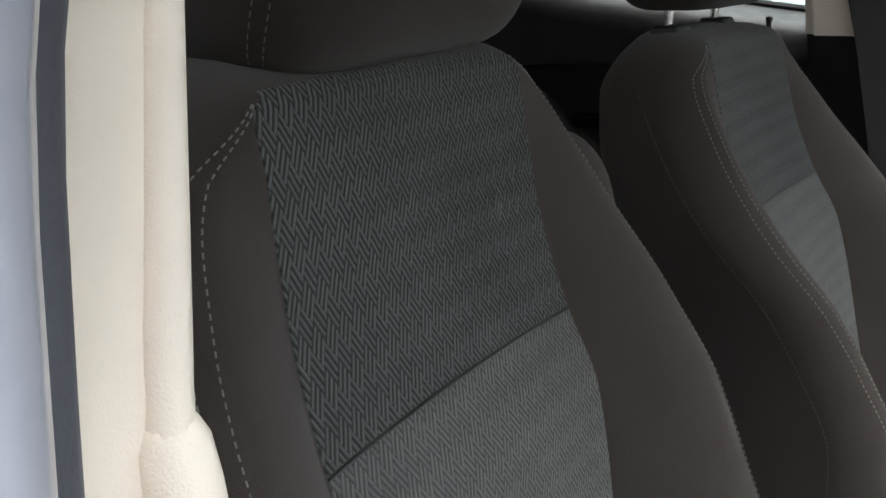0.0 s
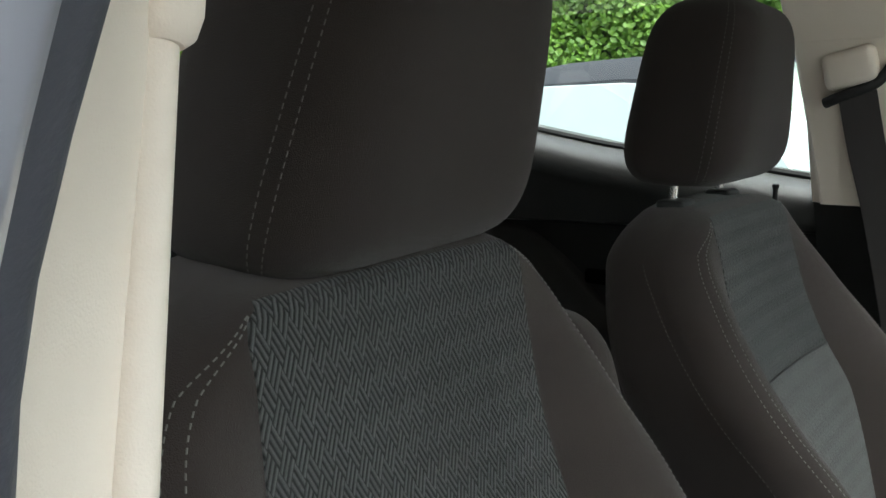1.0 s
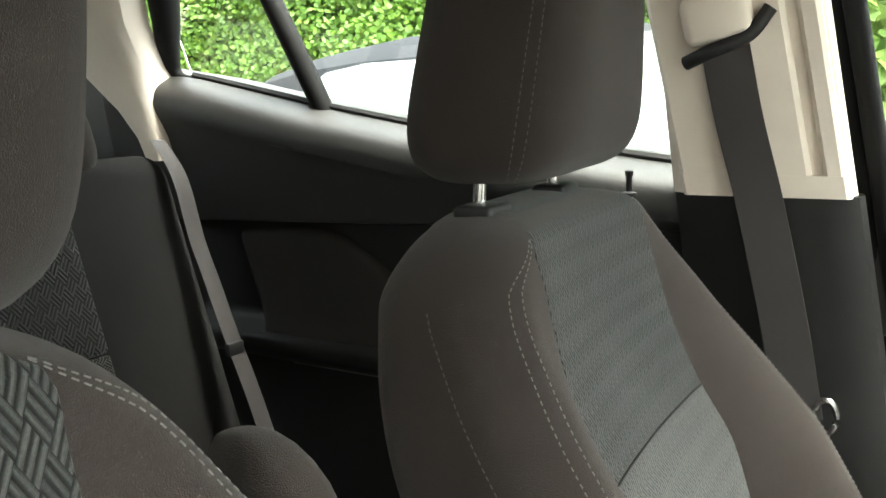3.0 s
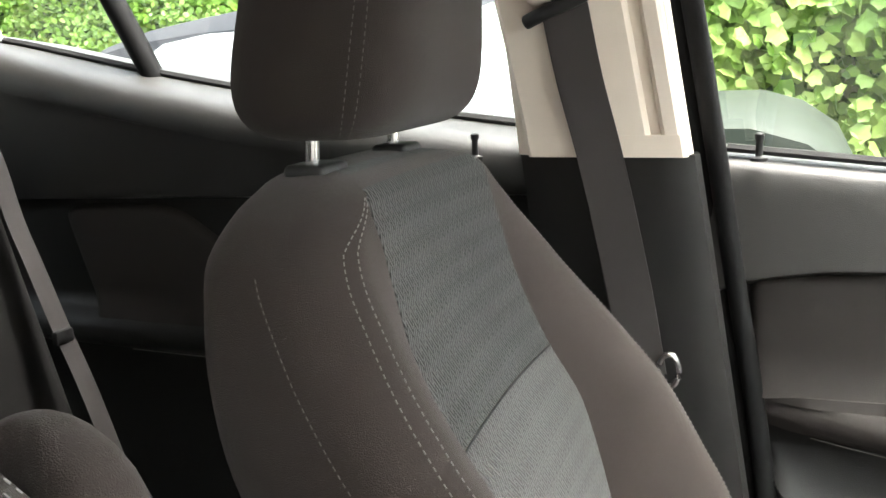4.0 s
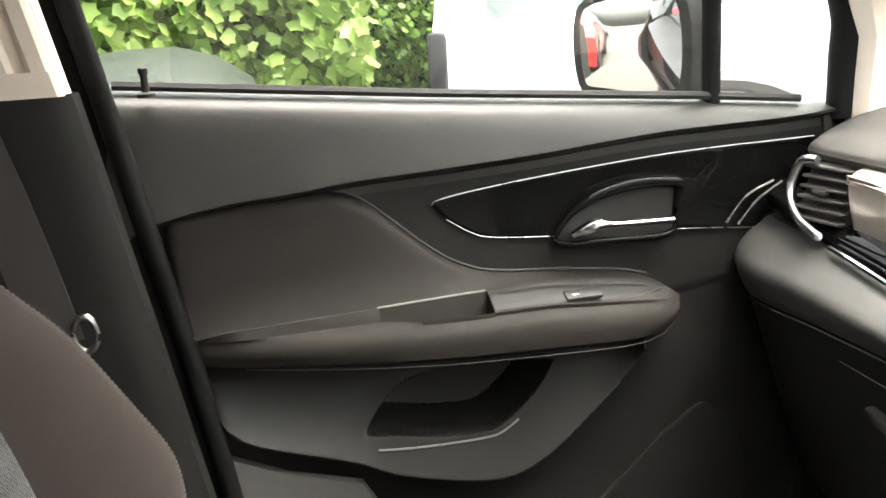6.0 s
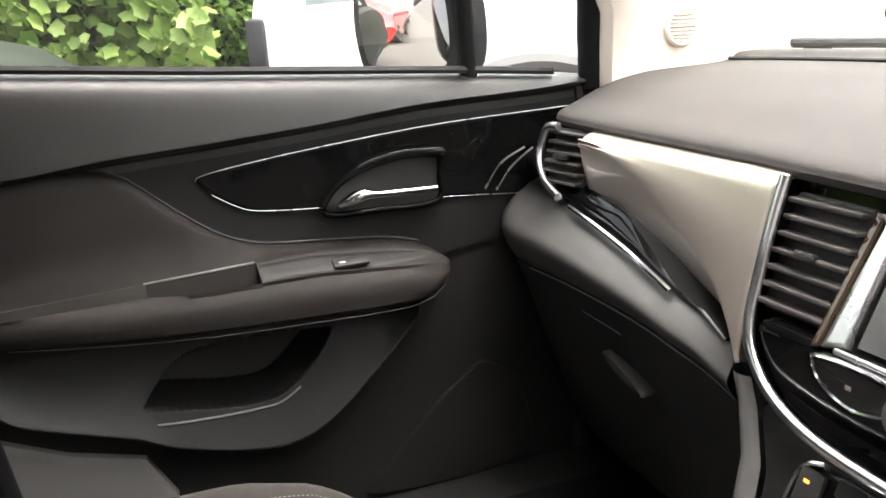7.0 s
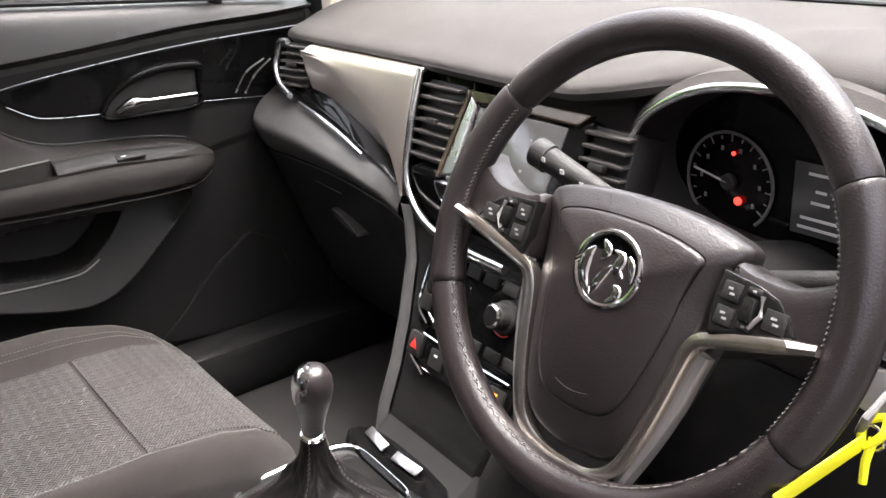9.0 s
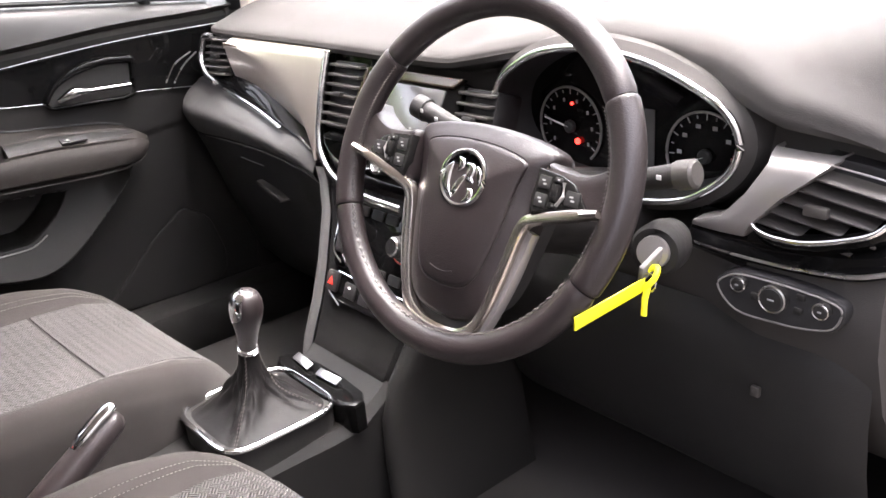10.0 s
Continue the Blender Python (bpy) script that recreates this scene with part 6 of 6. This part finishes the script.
    part("stalk_end", tube([p2 - d * 0.014, p2 + d * 0.004, p2 + d * 0.007], [0.0155, 0.0155, 0.012], n=20), M_SLAT if cp else M_LOWER, st)
    for k in (0.1, 0.45, 0.8):
        q = p1 + (p2 - p1) * k
        part("symbol", rbox((q.x - 0.0135, q.y - 0.004, q.z + 0.004), (0.0008, 0.006, 0.005), 0.0002, None, 1), M_WHITE_MARK, st)
ig = part("ignition_barrel", tube([(0.54, -0.478, 0.815), (0.470, -0.522, 0.842), (0.440, -0.535, 0.850), (0.432, -0.538, 0.851), (0.436, -0.536, 0.850)], [0.026, 0.029, 0.0285, 0.025, 0.019], n=28), M_LOWER, col, "black ignition lock housing")
part("lock_face", tube([(0.446, -0.533, 0.848), (0.424, -0.540, 0.853)], [0.0185, 0.0165], n=22), M_WEDGE, ig, "grey metal lock face")
ky = thing("ignition_key", (0.41, -0.548, 0.85), "car key in the ignition with a yellow plastic tag", "key")
part("key_head", rbox((0.412, -0.547, 0.845), (0.036, 0.006, 0.026), 0.0025, Euler((radians(20), radians(-20), 0)).to_matrix().to_4x4()), M_GREYPL, ky, "grey key head")
part("key_ring", tube([(0.400, -0.553 + 0.010 * math.cos(k / 8 * math.pi), 0.832 + 0.010 * math.sin(k / 8 * math.pi)) for k in range(16)], 0.0012, True, 6), M_STEEL, ky)
tag_a, tag_b = Vector((0.399, -0.552, 0.831)), Vector((0.300, -0.545, 0.8215))
tg = (tag_b - tag_a).normalized()
tn = (Vector((0, -1, -0.12)) - tg * Vector((0, -1, -0.12)).dot(tg)).normalized()
tm = Matrix((tg, tn.cross(tg), tn)).transposed().to_4x4()
part("tag", rbox((tag_a + tag_b) / 2 + tg * 0.004, (0.094, 0.016, 0.0022), 0.001, tm), M_YELLOW, ky, "bright yellow plastic tag")
part("tag_loop", tube(curve_pts([(0.395, -0.551, 0.826), (0.400, -0.561, 0.838), (0.408, -0.558, 0.847), (0.404, -0.545, 0.838)], 5, True), 0.0033, True, 8), M_YELLOW, ky, "yellow tag loop")
part("tag_tail", tube([(0.398, -0.556, 0.833), (0.393, -0.555, 0.816), (0.389, -0.557, 0.800)], [0.0036, 0.0034, 0.0030], n=8), M_YELLOW, ky, "yellow tag end")

# light switch
ls = thing("light_switch_panel", (0.555, -0.61, 0.77), "black light switch panel with three knobs", "switch panel")
pl = outline([(-0.543, 0.781), (-0.565, 0.802), (-0.600, 0.8055), (-0.640, 0.8050), (-0.679, 0.801), (-0.692, 0.790), (-0.683, 0.766), (-0.655, 0.756), (-0.620, 0.752), (-0.569, 0.753)], 4)
part("plate", slab(pl, 0.58, 0.536, YZ, 0.004), M_RUBBER, ls, "black plate")
part("rim_line", tube([(0.5355, a, b) for a, b in offset2(pl, 0.004)], 0.0012, True, 6), M_GREYPL, ls)
for y, z, r in ((-0.577, 0.792, 0.0085), (-0.617, 0.786, 0.0155), (-0.670, 0.7885, 0.0085)):
    kn = part("knob", lathe([(r, 0), (r, 0.008), (r * 0.8, 0.011), (0, 0.011)], Matrix.Translation((0.536, y, z)) @ Euler((0, radians(-90), 0)).to_matrix().to_4x4(), 20), M_LOWER, ls, "round black knob")
    part("knob_ring", tube([(0.527, y + r * 0.95 * math.cos(k / 10 * math.pi), z + r * 0.95 * math.sin(k / 10 * math.pi)) for k in range(20)], 0.0011, True, 6), M_SATIN, kn)
    part("symbol", rbox((0.5248, y, z), (0.0006, r * 0.5, 0.002), 0.0002, None, 1), M_DIM_MARK, kn)
for y, z in ((-0.593, 0.780), (-0.643, 0.778), (-0.645, 0.794)):
    part("button", rbox((0.536, y, z), (0.006, 0.010, 0.008), 0.002), M_LOWER, ls)

# centre console
con = thing("centre_console", (0.15, 0, 0.31), "black plastic centre console", "centre console")
rws = []
for i in range(21):
    x = -0.45 + 0.97 * i / 20
    top = lerp_table([(-0.45, 0.50), (0.0, 0.49), (0.32, 0.50), (0.40, 0.56), (0.52, 0.66)], x)
    w = lerp_table([(-0.45, 0.085), (0.2, 0.095), (0.52, 0.12)], x)
    rws.append([Vector((x, a, b)) for a, b in ((-w, 0.31), (-w, top - 0.015), (-w + 0.012, top), (w - 0.012, top), (w, top - 0.015), (w, 0.31))])
part("body", loft(rws), M_LOWER, con)
rws = []
for z, xf_, hw_ in ((0.775, 0.483, 0.170), (0.735, 0.465, 0.142), (0.66, 0.433, 0.124), (0.60, 0.406, 0.114), (0.545, 0.376, 0.106), (0.49, 0.365, 0.100)):
    rws.append([Vector((a_, b_, z)) for a_, b_ in ((0.62, -hw_), (xf_ + 0.012, -hw_), (xf_, -hw_ + 0.012), (xf_, hw_ - 0.012), (xf_ + 0.012, hw_), (0.62, hw_))])
part("stack_body", loft(rws), M_STACK, con, "glossy black body of the centre stack")
rws = []
for z, xf_, hw_ in ((0.800, 0.488, 0.196), (0.775, 0.482, 0.180), (0.735, 0.464, 0.153), (0.66, 0.432, 0.134), (0.60, 0.405, 0.124), (0.545, 0.375, 0.116), (0.49, 0.358, 0.112), (0.42, 0.350, 0.122), (0.34, 0.345, 0.136), (0.305, 0.345, 0.142)):
    for_side = [(xf_ + 0.004, hw_ - 0.012), (xf_ - 0.001, hw_ - 0.004), (xf_ - 0.001, hw_ + 0.006), (xf_ + 0.006, hw_ + 0.016), (xf_ + 0.022, hw_ + 0.022), (xf_ + 0.06, hw_ + 0.024), (0.62, hw_ + 0.024)]
    rws.append([Vector((p.x, p.y, z)) for p in curve_pts([(a_, b_, 0) for a_, b_ in for_side], 3)])
# Mirrored cheeks, pale and dark: the light on each side put into colour.
part("cheek", grid(rws), M_KNEE, con, "black cheek of the centre stack, toned for the light on its side")
part("cheek", grid([[Vector((p.x, -p.y, p.z)) for p in r_] for r_ in rws]), M_LOWER, con, "black cheek of the centre stack, toned for the light on its side")
part("tray", slab(outline([(0.34, -0.085), (0.43, -0.085), (0.43, 0.085), (0.34, 0.085)], 3), 0.50, 0.512, XY, 0.004), M_GLOSS, con, "gloss black storage tray")
for y_, turn_ in ((0.052, -6), (-0.020, 4)):
    part("tray_trim", rbox((0.327, y_, 0.5445), (0.014, 0.052, 0.003), 0.0012, Euler((0, radians(-24), radians(turn_))).to_matrix().to_4x4()), M_SATIN, con, "flat silver trim strip")
part("tray_front", slab(outline([(0.300, -0.092), (0.345, -0.085), (0.345, 0.085), (0.300, 0.092)], 3), 0.49, 0.538, XY, 0.006), M_GLOSS, con, "gloss black ledge before the gaiter")
gl = thing("gear_lever", (0.225, 0.0, 0.52), "gear lever with a leather gaiter and chrome-capped knob", "gear lever")
rws = []
NB = 144
GX0, GW, GL, GZ0 = 0.214, 0.080, 0.084, 0.531
for i in range(41):
    k = i / 40
    fl = (1 - k) ** 2.3
    w, l = (GW - 0.0145) * fl + 0.0145, (GL - 0.0145) * fl + 0.0145
    sag = math.sin(math.pi * min(1, k * 1.25)) ** 1.2 if k < 0.8 else 0.0
    ring = []
    for j in range(NB):
        a = 2 * math.pi * j / NB
        tent = abs(math.cos(2 * a)) ** 0.8
        crumple = 0.07 * math.sin(5 * a + 7 * k + 0.6) * math.sin(2 * a + 3 * k) + 0.05 * math.sin(11 * a - 13 * k) + 0.03 * math.sin(19 * a + 17 * k)
        f = 1 + sag * (crumple - 0.20 * tent)
        c, s = math.cos(a), math.sin(a)
        e_ = 0.42 + 0.58 * min(1, k * 1.1)
        z = GZ0 + 0.105 * k + 0.010 * sag * math.sin(3 * a + 1) * (1 - k)
        ring.append(Vector((GX0 + 0.002 * k + l * f * math.copysign(abs(c) ** e_, c), w * f * math.copysign(abs(s) ** e_, s), z)))
    rws.append(ring)
gt_ = part("gaiter", loft(rws), M_GAITER, gl, "creased black leather gaiter")
for a in (0.78, -0.78, 2.36, -2.36):
    j = int((a % (2 * math.pi)) / (2 * math.pi) * NB)
    for dj in (-1, 1):
        part("stitching", dashes([r[(j + dj) % NB] + (r[(j + dj) % NB] - Vector((GX0, 0, r[j].z - 0.01))).normalized() * 0.0007 for r in rws]), M_HEADTHREAD, gt_)
fr = [Vector((GX0 + 0.092 * math.copysign(abs(math.cos(a)) ** 0.4, math.cos(a)), 0.087 * math.copysign(abs(math.sin(a)) ** 0.4, math.sin(a)), 0.534)) for a in [2 * math.pi * k / 60 for k in range(60)]]
part("gaiter_ring", tube(fr, 0.0042, True, 8), M_CHROME, gl, "chrome frame round the gaiter")
part("gaiter_base", slab([(p.x, p.y) for p in fr], 0.48, 0.532, XY, 0.004), M_LOWER, gl)
Mk = Matrix.Translation((0.214, -0.004, 0.632)) @ Euler((radians(11), radians(2), 0)).to_matrix().to_4x4()
kn = part("knob", lathe([(0.0125, 0.0), (0.0130, 0.010), (0.0150, 0.025), (0.0185, 0.042), (0.0218, 0.056), (0.0235, 0.070), (0.0218, 0.084), (0.0165, 0.094), (0.008, 0.0985), (0, 0.099)], Mk, 32), M_LEATHER, gl, "rounded black leather knob")
part("collar", lathe([(0.0125, -0.004), (0.0152, -0.002), (0.0152, 0.003), (0.0125, 0.005)], Mk, 28), M_CHROME, kn, "chrome collar")
rws = []
for i in range(13):
    h_ = 0.050 + 0.0495 * i / 12
    r_ = soft_table([(0.025, 0.0150), (0.042, 0.0185), (0.056, 0.0218), (0.070, 0.0235), (0.084, 0.0218), (0.094, 0.0165), (0.0995, 0.004)], h_) + 0.0007
    half = 1.15 * math.sin(math.pi / 2 * min(1.0, (0.15 + i) / 5))
    rws.append([Mk @ Vector((-r_ * math.cos(q * half + 0.35), r_ * math.sin(q * half + 0.35), h_)) for q in (-1, -0.75, -0.5, -0.25, 0, 0.25, 0.5, 0.75, 1)])
part("cap", grid(rws), M_CHROME, kn, "chrome inlay on the knob")
hbk = thing("handbrake", (-0.10, -0.03, 0.50), "black handbrake lever with chrome button", "handbrake")
hb_line = curve_pts([(-0.19, -0.035, 0.495), (-0.13, -0.026, 0.529), (-0.07, -0.018, 0.563), (-0.02, -0.010, 0.592), (0.008, -0.006, 0.607), (0.024, -0.004, 0.615)], 4)
part("grip", tube(hb_line, [0.017 + 0.0045 * math.sin(math.pi * min(1, k / 16)) if k < 17 else 0.017 * math.sqrt(max(0.03, 1 - ((k - 16) / 4.2) ** 2)) for k in range(len(hb_line))], n=24), M_LEATHER, hbk, "worn black grip")
hb_top = curve_pts([(-0.046, -0.013, 0.597), (-0.030, -0.010, 0.609), (-0.008, -0.007, 0.622), (0.010, -0.005, 0.631), (0.021, -0.004, 0.632)], 4)
part("button", tube(hb_top, [0.0125 * math.sqrt(max(0.04, 1 - (2 * k / (len(hb_top) - 1) - 1) ** 4)) for k in range(len(hb_top))], n=20, flat=0.55), M_CHROME, hbk, "chrome release button")
part("boot", tube([(-0.02, -0.05, 0.50), (-0.12, -0.045, 0.515), (-0.22, -0.04, 0.50)], [0.03, 0.035, 0.03], n=12, flat=0.5), M_GAITER, hbk, "black fabric boot")
bk = thing("seat_belt_buckle", (-0.13, 0.05, 0.55), "black seat belt buckle with a red button", "buckle")
part("body", rbox((-0.15, 0.045, 0.575), (0.03, 0.045, 0.09), 0.008), M_LOWER, bk)
part("button", rbox((-0.142, 0.045, 0.621), (0.018, 0.034, 0.012), 0.003), M_RED, bk, "red release button")

# door mirror outside
mir = thing("door_mirror", (0.45, 0.92, 1.1), "silver door mirror outside the passenger window", "mirror")
nrm = Vector((-0.845, -0.535, -0.04)).normalized()
side = Vector((0, 0, 1)).cross(nrm).normalized()
upv = nrm.cross(side)
mc = Vector((0.437, 0.95, 1.122))
def MM(a, b, d):
    return mc + side * a + upv * b + nrm * d
mo = outline([(-0.085, -0.05), (-0.09, 0.04), (-0.06, 0.072), (0.06, 0.078), (0.09, 0.05), (0.092, -0.045), (0.06, -0.07), (-0.05, -0.065)], 4)
part("housing", slab(offset2(mo, -0.016), -0.08, 0.0, MM, 0.012), M_BLACKOUT, mir, "black mirror housing")
bulge = [[MM(0.001 + a_ * k_, 0.003 + b_ * k_, 0.0045 - 0.0035 * k_ * k_) for a_, b_ in offset2(mo, 0.003)] for k_ in [1 - j_ / 12 for j_ in range(13)]]
part("mirror_glass", grid([r_ + r_[:1] for r_ in bulge]), M_MIRROR, mir, "convex mirror glass")

# ================================================================ outside
rng = random.Random(4)


def leaves(n, box, size, material, name, label, lobes=False):
    """Leaf blades scattered through a thick sheet."""
    verts, faces = [], []
    (x0, x1), (y0, y1), (z0, z1) = box
    for i in range(n):
        x, z = rng.uniform(x0, x1), rng.uniform(z0, z1)
        y = y0 + (y1 - y0) * rng.random() ** 1.5 + 0.12 * noise.noise(Vector((x * 2.2, z * 2.2, 1.0)))
        s = size * rng.uniform(0.6, 1.25)
        n_ = Vector((rng.uniform(-0.3, 1.3), rng.uniform(-1.3, 0.0), rng.uniform(-0.3, 1.1))).normalized()
        t = Vector((rng.uniform(-1, 1), rng.uniform(-0.4, 0.4), rng.uniform(-1, 0.5)))
        t = (t - n_ * t.dot(n_)).normalized()
        b = n_.cross(t)
        c = Vector((x, y, z))
        k = len(verts)
        if lobes:
            ang = [(0, 1.0), (25, 0.74), (50, 0.92), (75, 0.70), (105, 0.75), (150, 0.3), (180, 0.25), (210, 0.3), (255, 0.75), (285, 0.70), (310, 0.92), (335, 0.74)]
            verts.append(c - n_ * s * 0.08)
            for a, r in ang:
                a = radians(a)
                verts.append(c + t * math.cos(a) * r * s + b * math.sin(a) * r * s)
            m = len(ang)
            faces += [(k, k + 1 + j, k + 1 + (j + 1) % m) for j in range(m)]
        else:
            verts += [c - t * s * 0.5, c - t * s * 0.1 + b * s * 0.36, c + t * s * 0.28 + b * s * 0.26, c + t * s * 0.5, c + t * s * 0.28 - b * s * 0.26, c - t * s * 0.1 - b * s * 0.36]
            faces.append((k, k + 1, k + 2, k + 3, k + 4, k + 5))
    me = bpy.data.meshes.new(name)
    me.from_pydata([tuple(v) for v in verts], [], faces)
    me.materials.append(material)
    ob = new(name, me)
    return tagged(ob, label, "hedge", kind="stuff")


# Added wall, never in view: cuts low sky light on the driver's side.
tagged(part("wall_sky_block", rbox((-1.0, -3.4, 1.5), (22, 0.22, 3.0), 0.02), mat("rough_grey_render", (0.24, 0.225, 0.21), 0.9, grain=0.8, scale=60, vary=0.25, vscale=2)), "plain grey wall added out of view to block low sky light", "wall", kind="structure")
# Solid box; its dark colour stands for shade between the leaves.
tagged(part("hedge_core", rbox((-12.0, 4.55, 1.5), (36, 0.7, 3.0), 0.1), mat("hedge_inner_shade", (0.02, 0.04, 0.008), 0.9, vary=0.5, vscale=6)), "dark box behind the hedge leaves, coloured as their inner shade", "hedge", kind="stuff")
leaves(170000, ((-9.5, 2.5), (3.85, 4.25), (0.7, 2.8)), 0.042, M_HEDGE, "hedge", "clipped bright green hedge behind the parked cars")
leaves(30000, ((-26, -9.5), (3.8, 4.25), (0.3, 3.0)), 0.10, M_HEDGE, "hedge", "clipped green hedge further along the street")
leaves(20000, ((-9.5, 2.5), (3.95, 4.3), (2.6, 3.05)), 0.06, M_HEDGE, "hedge", "clipped top of the green hedge")
leaves(4200, ((-1.0, 0.45), (3.35, 3.8), (0.5, 2.1)), 0.056, M_SHRUB, "shrub", "pale green broad-leaved shrub before the hedge", True)


def car(name, base, L, W, paint, roofmat, label, prof, glass):
    """A parked car: body lofted along its length from a profile of (x, belt height, roof height)."""
    c = thing(name, base, label, "car", "parked cars")
    bx, by, bz = base
    rws = []
    for x, zb, zr in prof:
        ring = []
        for a, b in ((0.96, 0.22), (1.0, 0.45), (1.0, 0.75), (0.97, zb - 0.03), (0.92, zb), (0.0, zb + 0.03), (-0.92, zb), (-0.97, zb - 0.03), (-1.0, 0.75), (-1.0, 0.45), (-0.96, 0.22)):
            ring.append(Vector((bx + x, by + a * W / 2, b)))
        rws.append(ring)
    part("body", loft(rws), paint, c)
    cab = [q for q in prof if q[2] > q[1] + 0.02]
    rws = []
    for x, zb, zr in cab:
        h = zr - zb
        ring = [Vector((bx + x, by + a * W / 2, b)) for a, b in ((0.90, zb - 0.02), (0.87, zb + h * 0.35), (0.80, zb + h * 0.78), (0.70, zr - 0.04), (0.45, zr), (0, zr + 0.02), (-0.45, zr), (-0.70, zr - 0.04), (-0.80, zb + h * 0.78), (-0.87, zb + h * 0.35), (-0.90, zb - 0.02))]
        rws.append(ring)
    cut = len(cab) - 3
    part("roof", loft(rws[:cut + 1]), roofmat, c)
    part("windscreen", loft(rws[cut:]), M_CARGLASS, c, "raked glossy windscreen")
    crest = max(prof, key=lambda q: q[2])
    for s in (-1, 1):
        pts = [(bx + x, z) for x, z in glass]
        def side_to(a, b, d, s=s):
            k = (b - crest[1]) / (crest[2] - crest[1])
            return Vector((a, by + s * (lerp_table([(0.0, 0.90), (0.35, 0.87), (0.78, 0.80), (1.0, 0.70)], k) * W / 2 + 0.006 + d), b))
        part("side_window", slab(pts, -0.01, 0.012, side_to, 0.003), M_CARGLASS, c, "glossy side window with sky reflection in its pale colour")
    for sx in (-L * 0.30, L * 0.32):
        for s in (-1, 1):
            w = part("wheel", lathe([(0.0, 0), (0.20, 0.0), (0.22, 0.02), (0.30, 0.02), (0.315, 0.0), (0.315, -0.18), (0.0, -0.18)], Matrix.Translation((bx + sx, by + s * W / 2, 0.315)) @ Euler((radians(-90 * s), 0, 0)).to_matrix().to_4x4(), 28), M_RUBBER, c)
    return c


car("parked_convertible", (-1.55, 2.55, 0.0), 4.1, 1.74, M_DARK_PAINT, M_SOFTTOP, "dark grey convertible with a closed grey fabric roof",
    [(-2.05, 0.80, 0.80), (-1.9, 0.95, 0.95), (-1.35, 1.04, 1.06), (-1.05, 1.05, 1.20), (-0.92, 1.05, 1.30), (-0.78, 1.05, 1.39), (-0.60, 1.05, 1.435), (-0.35, 1.05, 1.465), (0.05, 1.05, 1.480), (0.35, 1.05, 1.465), (0.48, 1.05, 1.43), (0.62, 1.06, 1.31), (0.86, 1.09, 1.12), (1.1, 1.115, 1.115), (1.24, 1.115, 1.115), (1.36, 1.08, 1.08), (1.46, 1.01, 1.01), (1.54, 0.85, 0.85), (1.58, 0.6, 0.6)],
    [(-0.60, 1.07), (0.66, 1.07), (0.42, 1.345), (0.05, 1.372), (-0.30, 1.368), (-0.46, 1.345), (-0.56, 1.28)])
van = car("parked_van", (2.55, 2.65, 0.0), 4.5, 1.85, M_WHITE_PAINT, M_WHITE_PAINT, "white parked van beyond the passenger window",
    [(-2.25, 1.14, 1.2), (-2.2, 1.17, 1.75), (-1.9, 1.18, 1.85), (0.6, 1.18, 1.88), (1.0, 1.16, 1.75), (1.6, 1.08, 1.10), (2.2, 0.9, 0.9)],
    [(-2.1, 1.165), (0.9, 1.165), (0.7, 1.65), (-2.1, 1.65)])
part("tail_lamp", rbox((0.315, 1.765, 0.98), (0.05, 0.09, 0.34), 0.015), M_RUBBER, van, "dark tail lamp strip")
part("wheel_arch", tube([(1.05 + 0.42 * math.cos(math.pi * k / 20), 1.735, 0.55 + 0.44 * math.sin(math.pi * k / 20)) for k in range(21)], 0.030, n=8), M_GREYPL, van, "grey plastic wheel arch")
van.matrix_basis = pose(0.36, 1.95, 0, 0, 0, -17) @ pose(2.25, 0.925, 0)
car("parked_hatchback", (-12.6, 2.75, 0.0), 3.9, 1.68, M_WHITE_PAINT, M_WHITE_PAINT, "white parked hatchback further down the street",
    [(-1.95, 0.75, 0.75), (-1.85, 0.95, 1.25), (-1.5, 0.98, 1.42), (-0.6, 0.98, 1.47), (0.1, 0.98, 1.45), (0.5, 0.98, 1.28), (0.95, 1.0, 1.02), (1.6, 0.88, 0.88), (1.9, 0.6, 0.6)],
    [(-1.6, 1.0), (0.7, 1.0), (0.15, 1.38), (-0.6, 1.40), (-1.45, 1.36)])
car("parked_saloon", (-7.6, 2.62, 0.0), 4.2, 1.70, M_RED_PAINT, M_RED_PAINT, "red parked car further down the street",
    [(-2.0, 0.75, 0.75), (-1.85, 0.95, 1.25), (-1.5, 0.98, 1.42), (-0.6, 0.98, 1.47), (0.1, 0.98, 1.45), (0.5, 0.98, 1.28), (0.95, 1.0, 1.02), (1.6, 0.88, 0.88), (1.95, 0.6, 0.6)],
    [(-1.6, 1.0), (0.7, 1.0), (0.15, 1.38), (-0.6, 1.40), (-1.45, 1.36)])
for y0, y1 in ((-0.30, 0.22), (0.10, 0.58)):
    wp = thing("wiper", (1.15, (y0 + y1) / 2, 1.07), "black windscreen wiper resting on the glass", "wiper", "windscreen wipers")
    part("blade", tube(curve_pts([(1.10, y0, 1.090), (1.115, (y0 + y1) / 2, 1.096), (1.08, y1, 1.105)], 5), 0.010, n=6), M_RUBBER, wp)
    part("arm", tube([(1.20, y0 - 0.08, 1.05), (1.13, (y0 + y1) / 2, 1.102)], 0.010, n=6), M_RUBBER, wp)
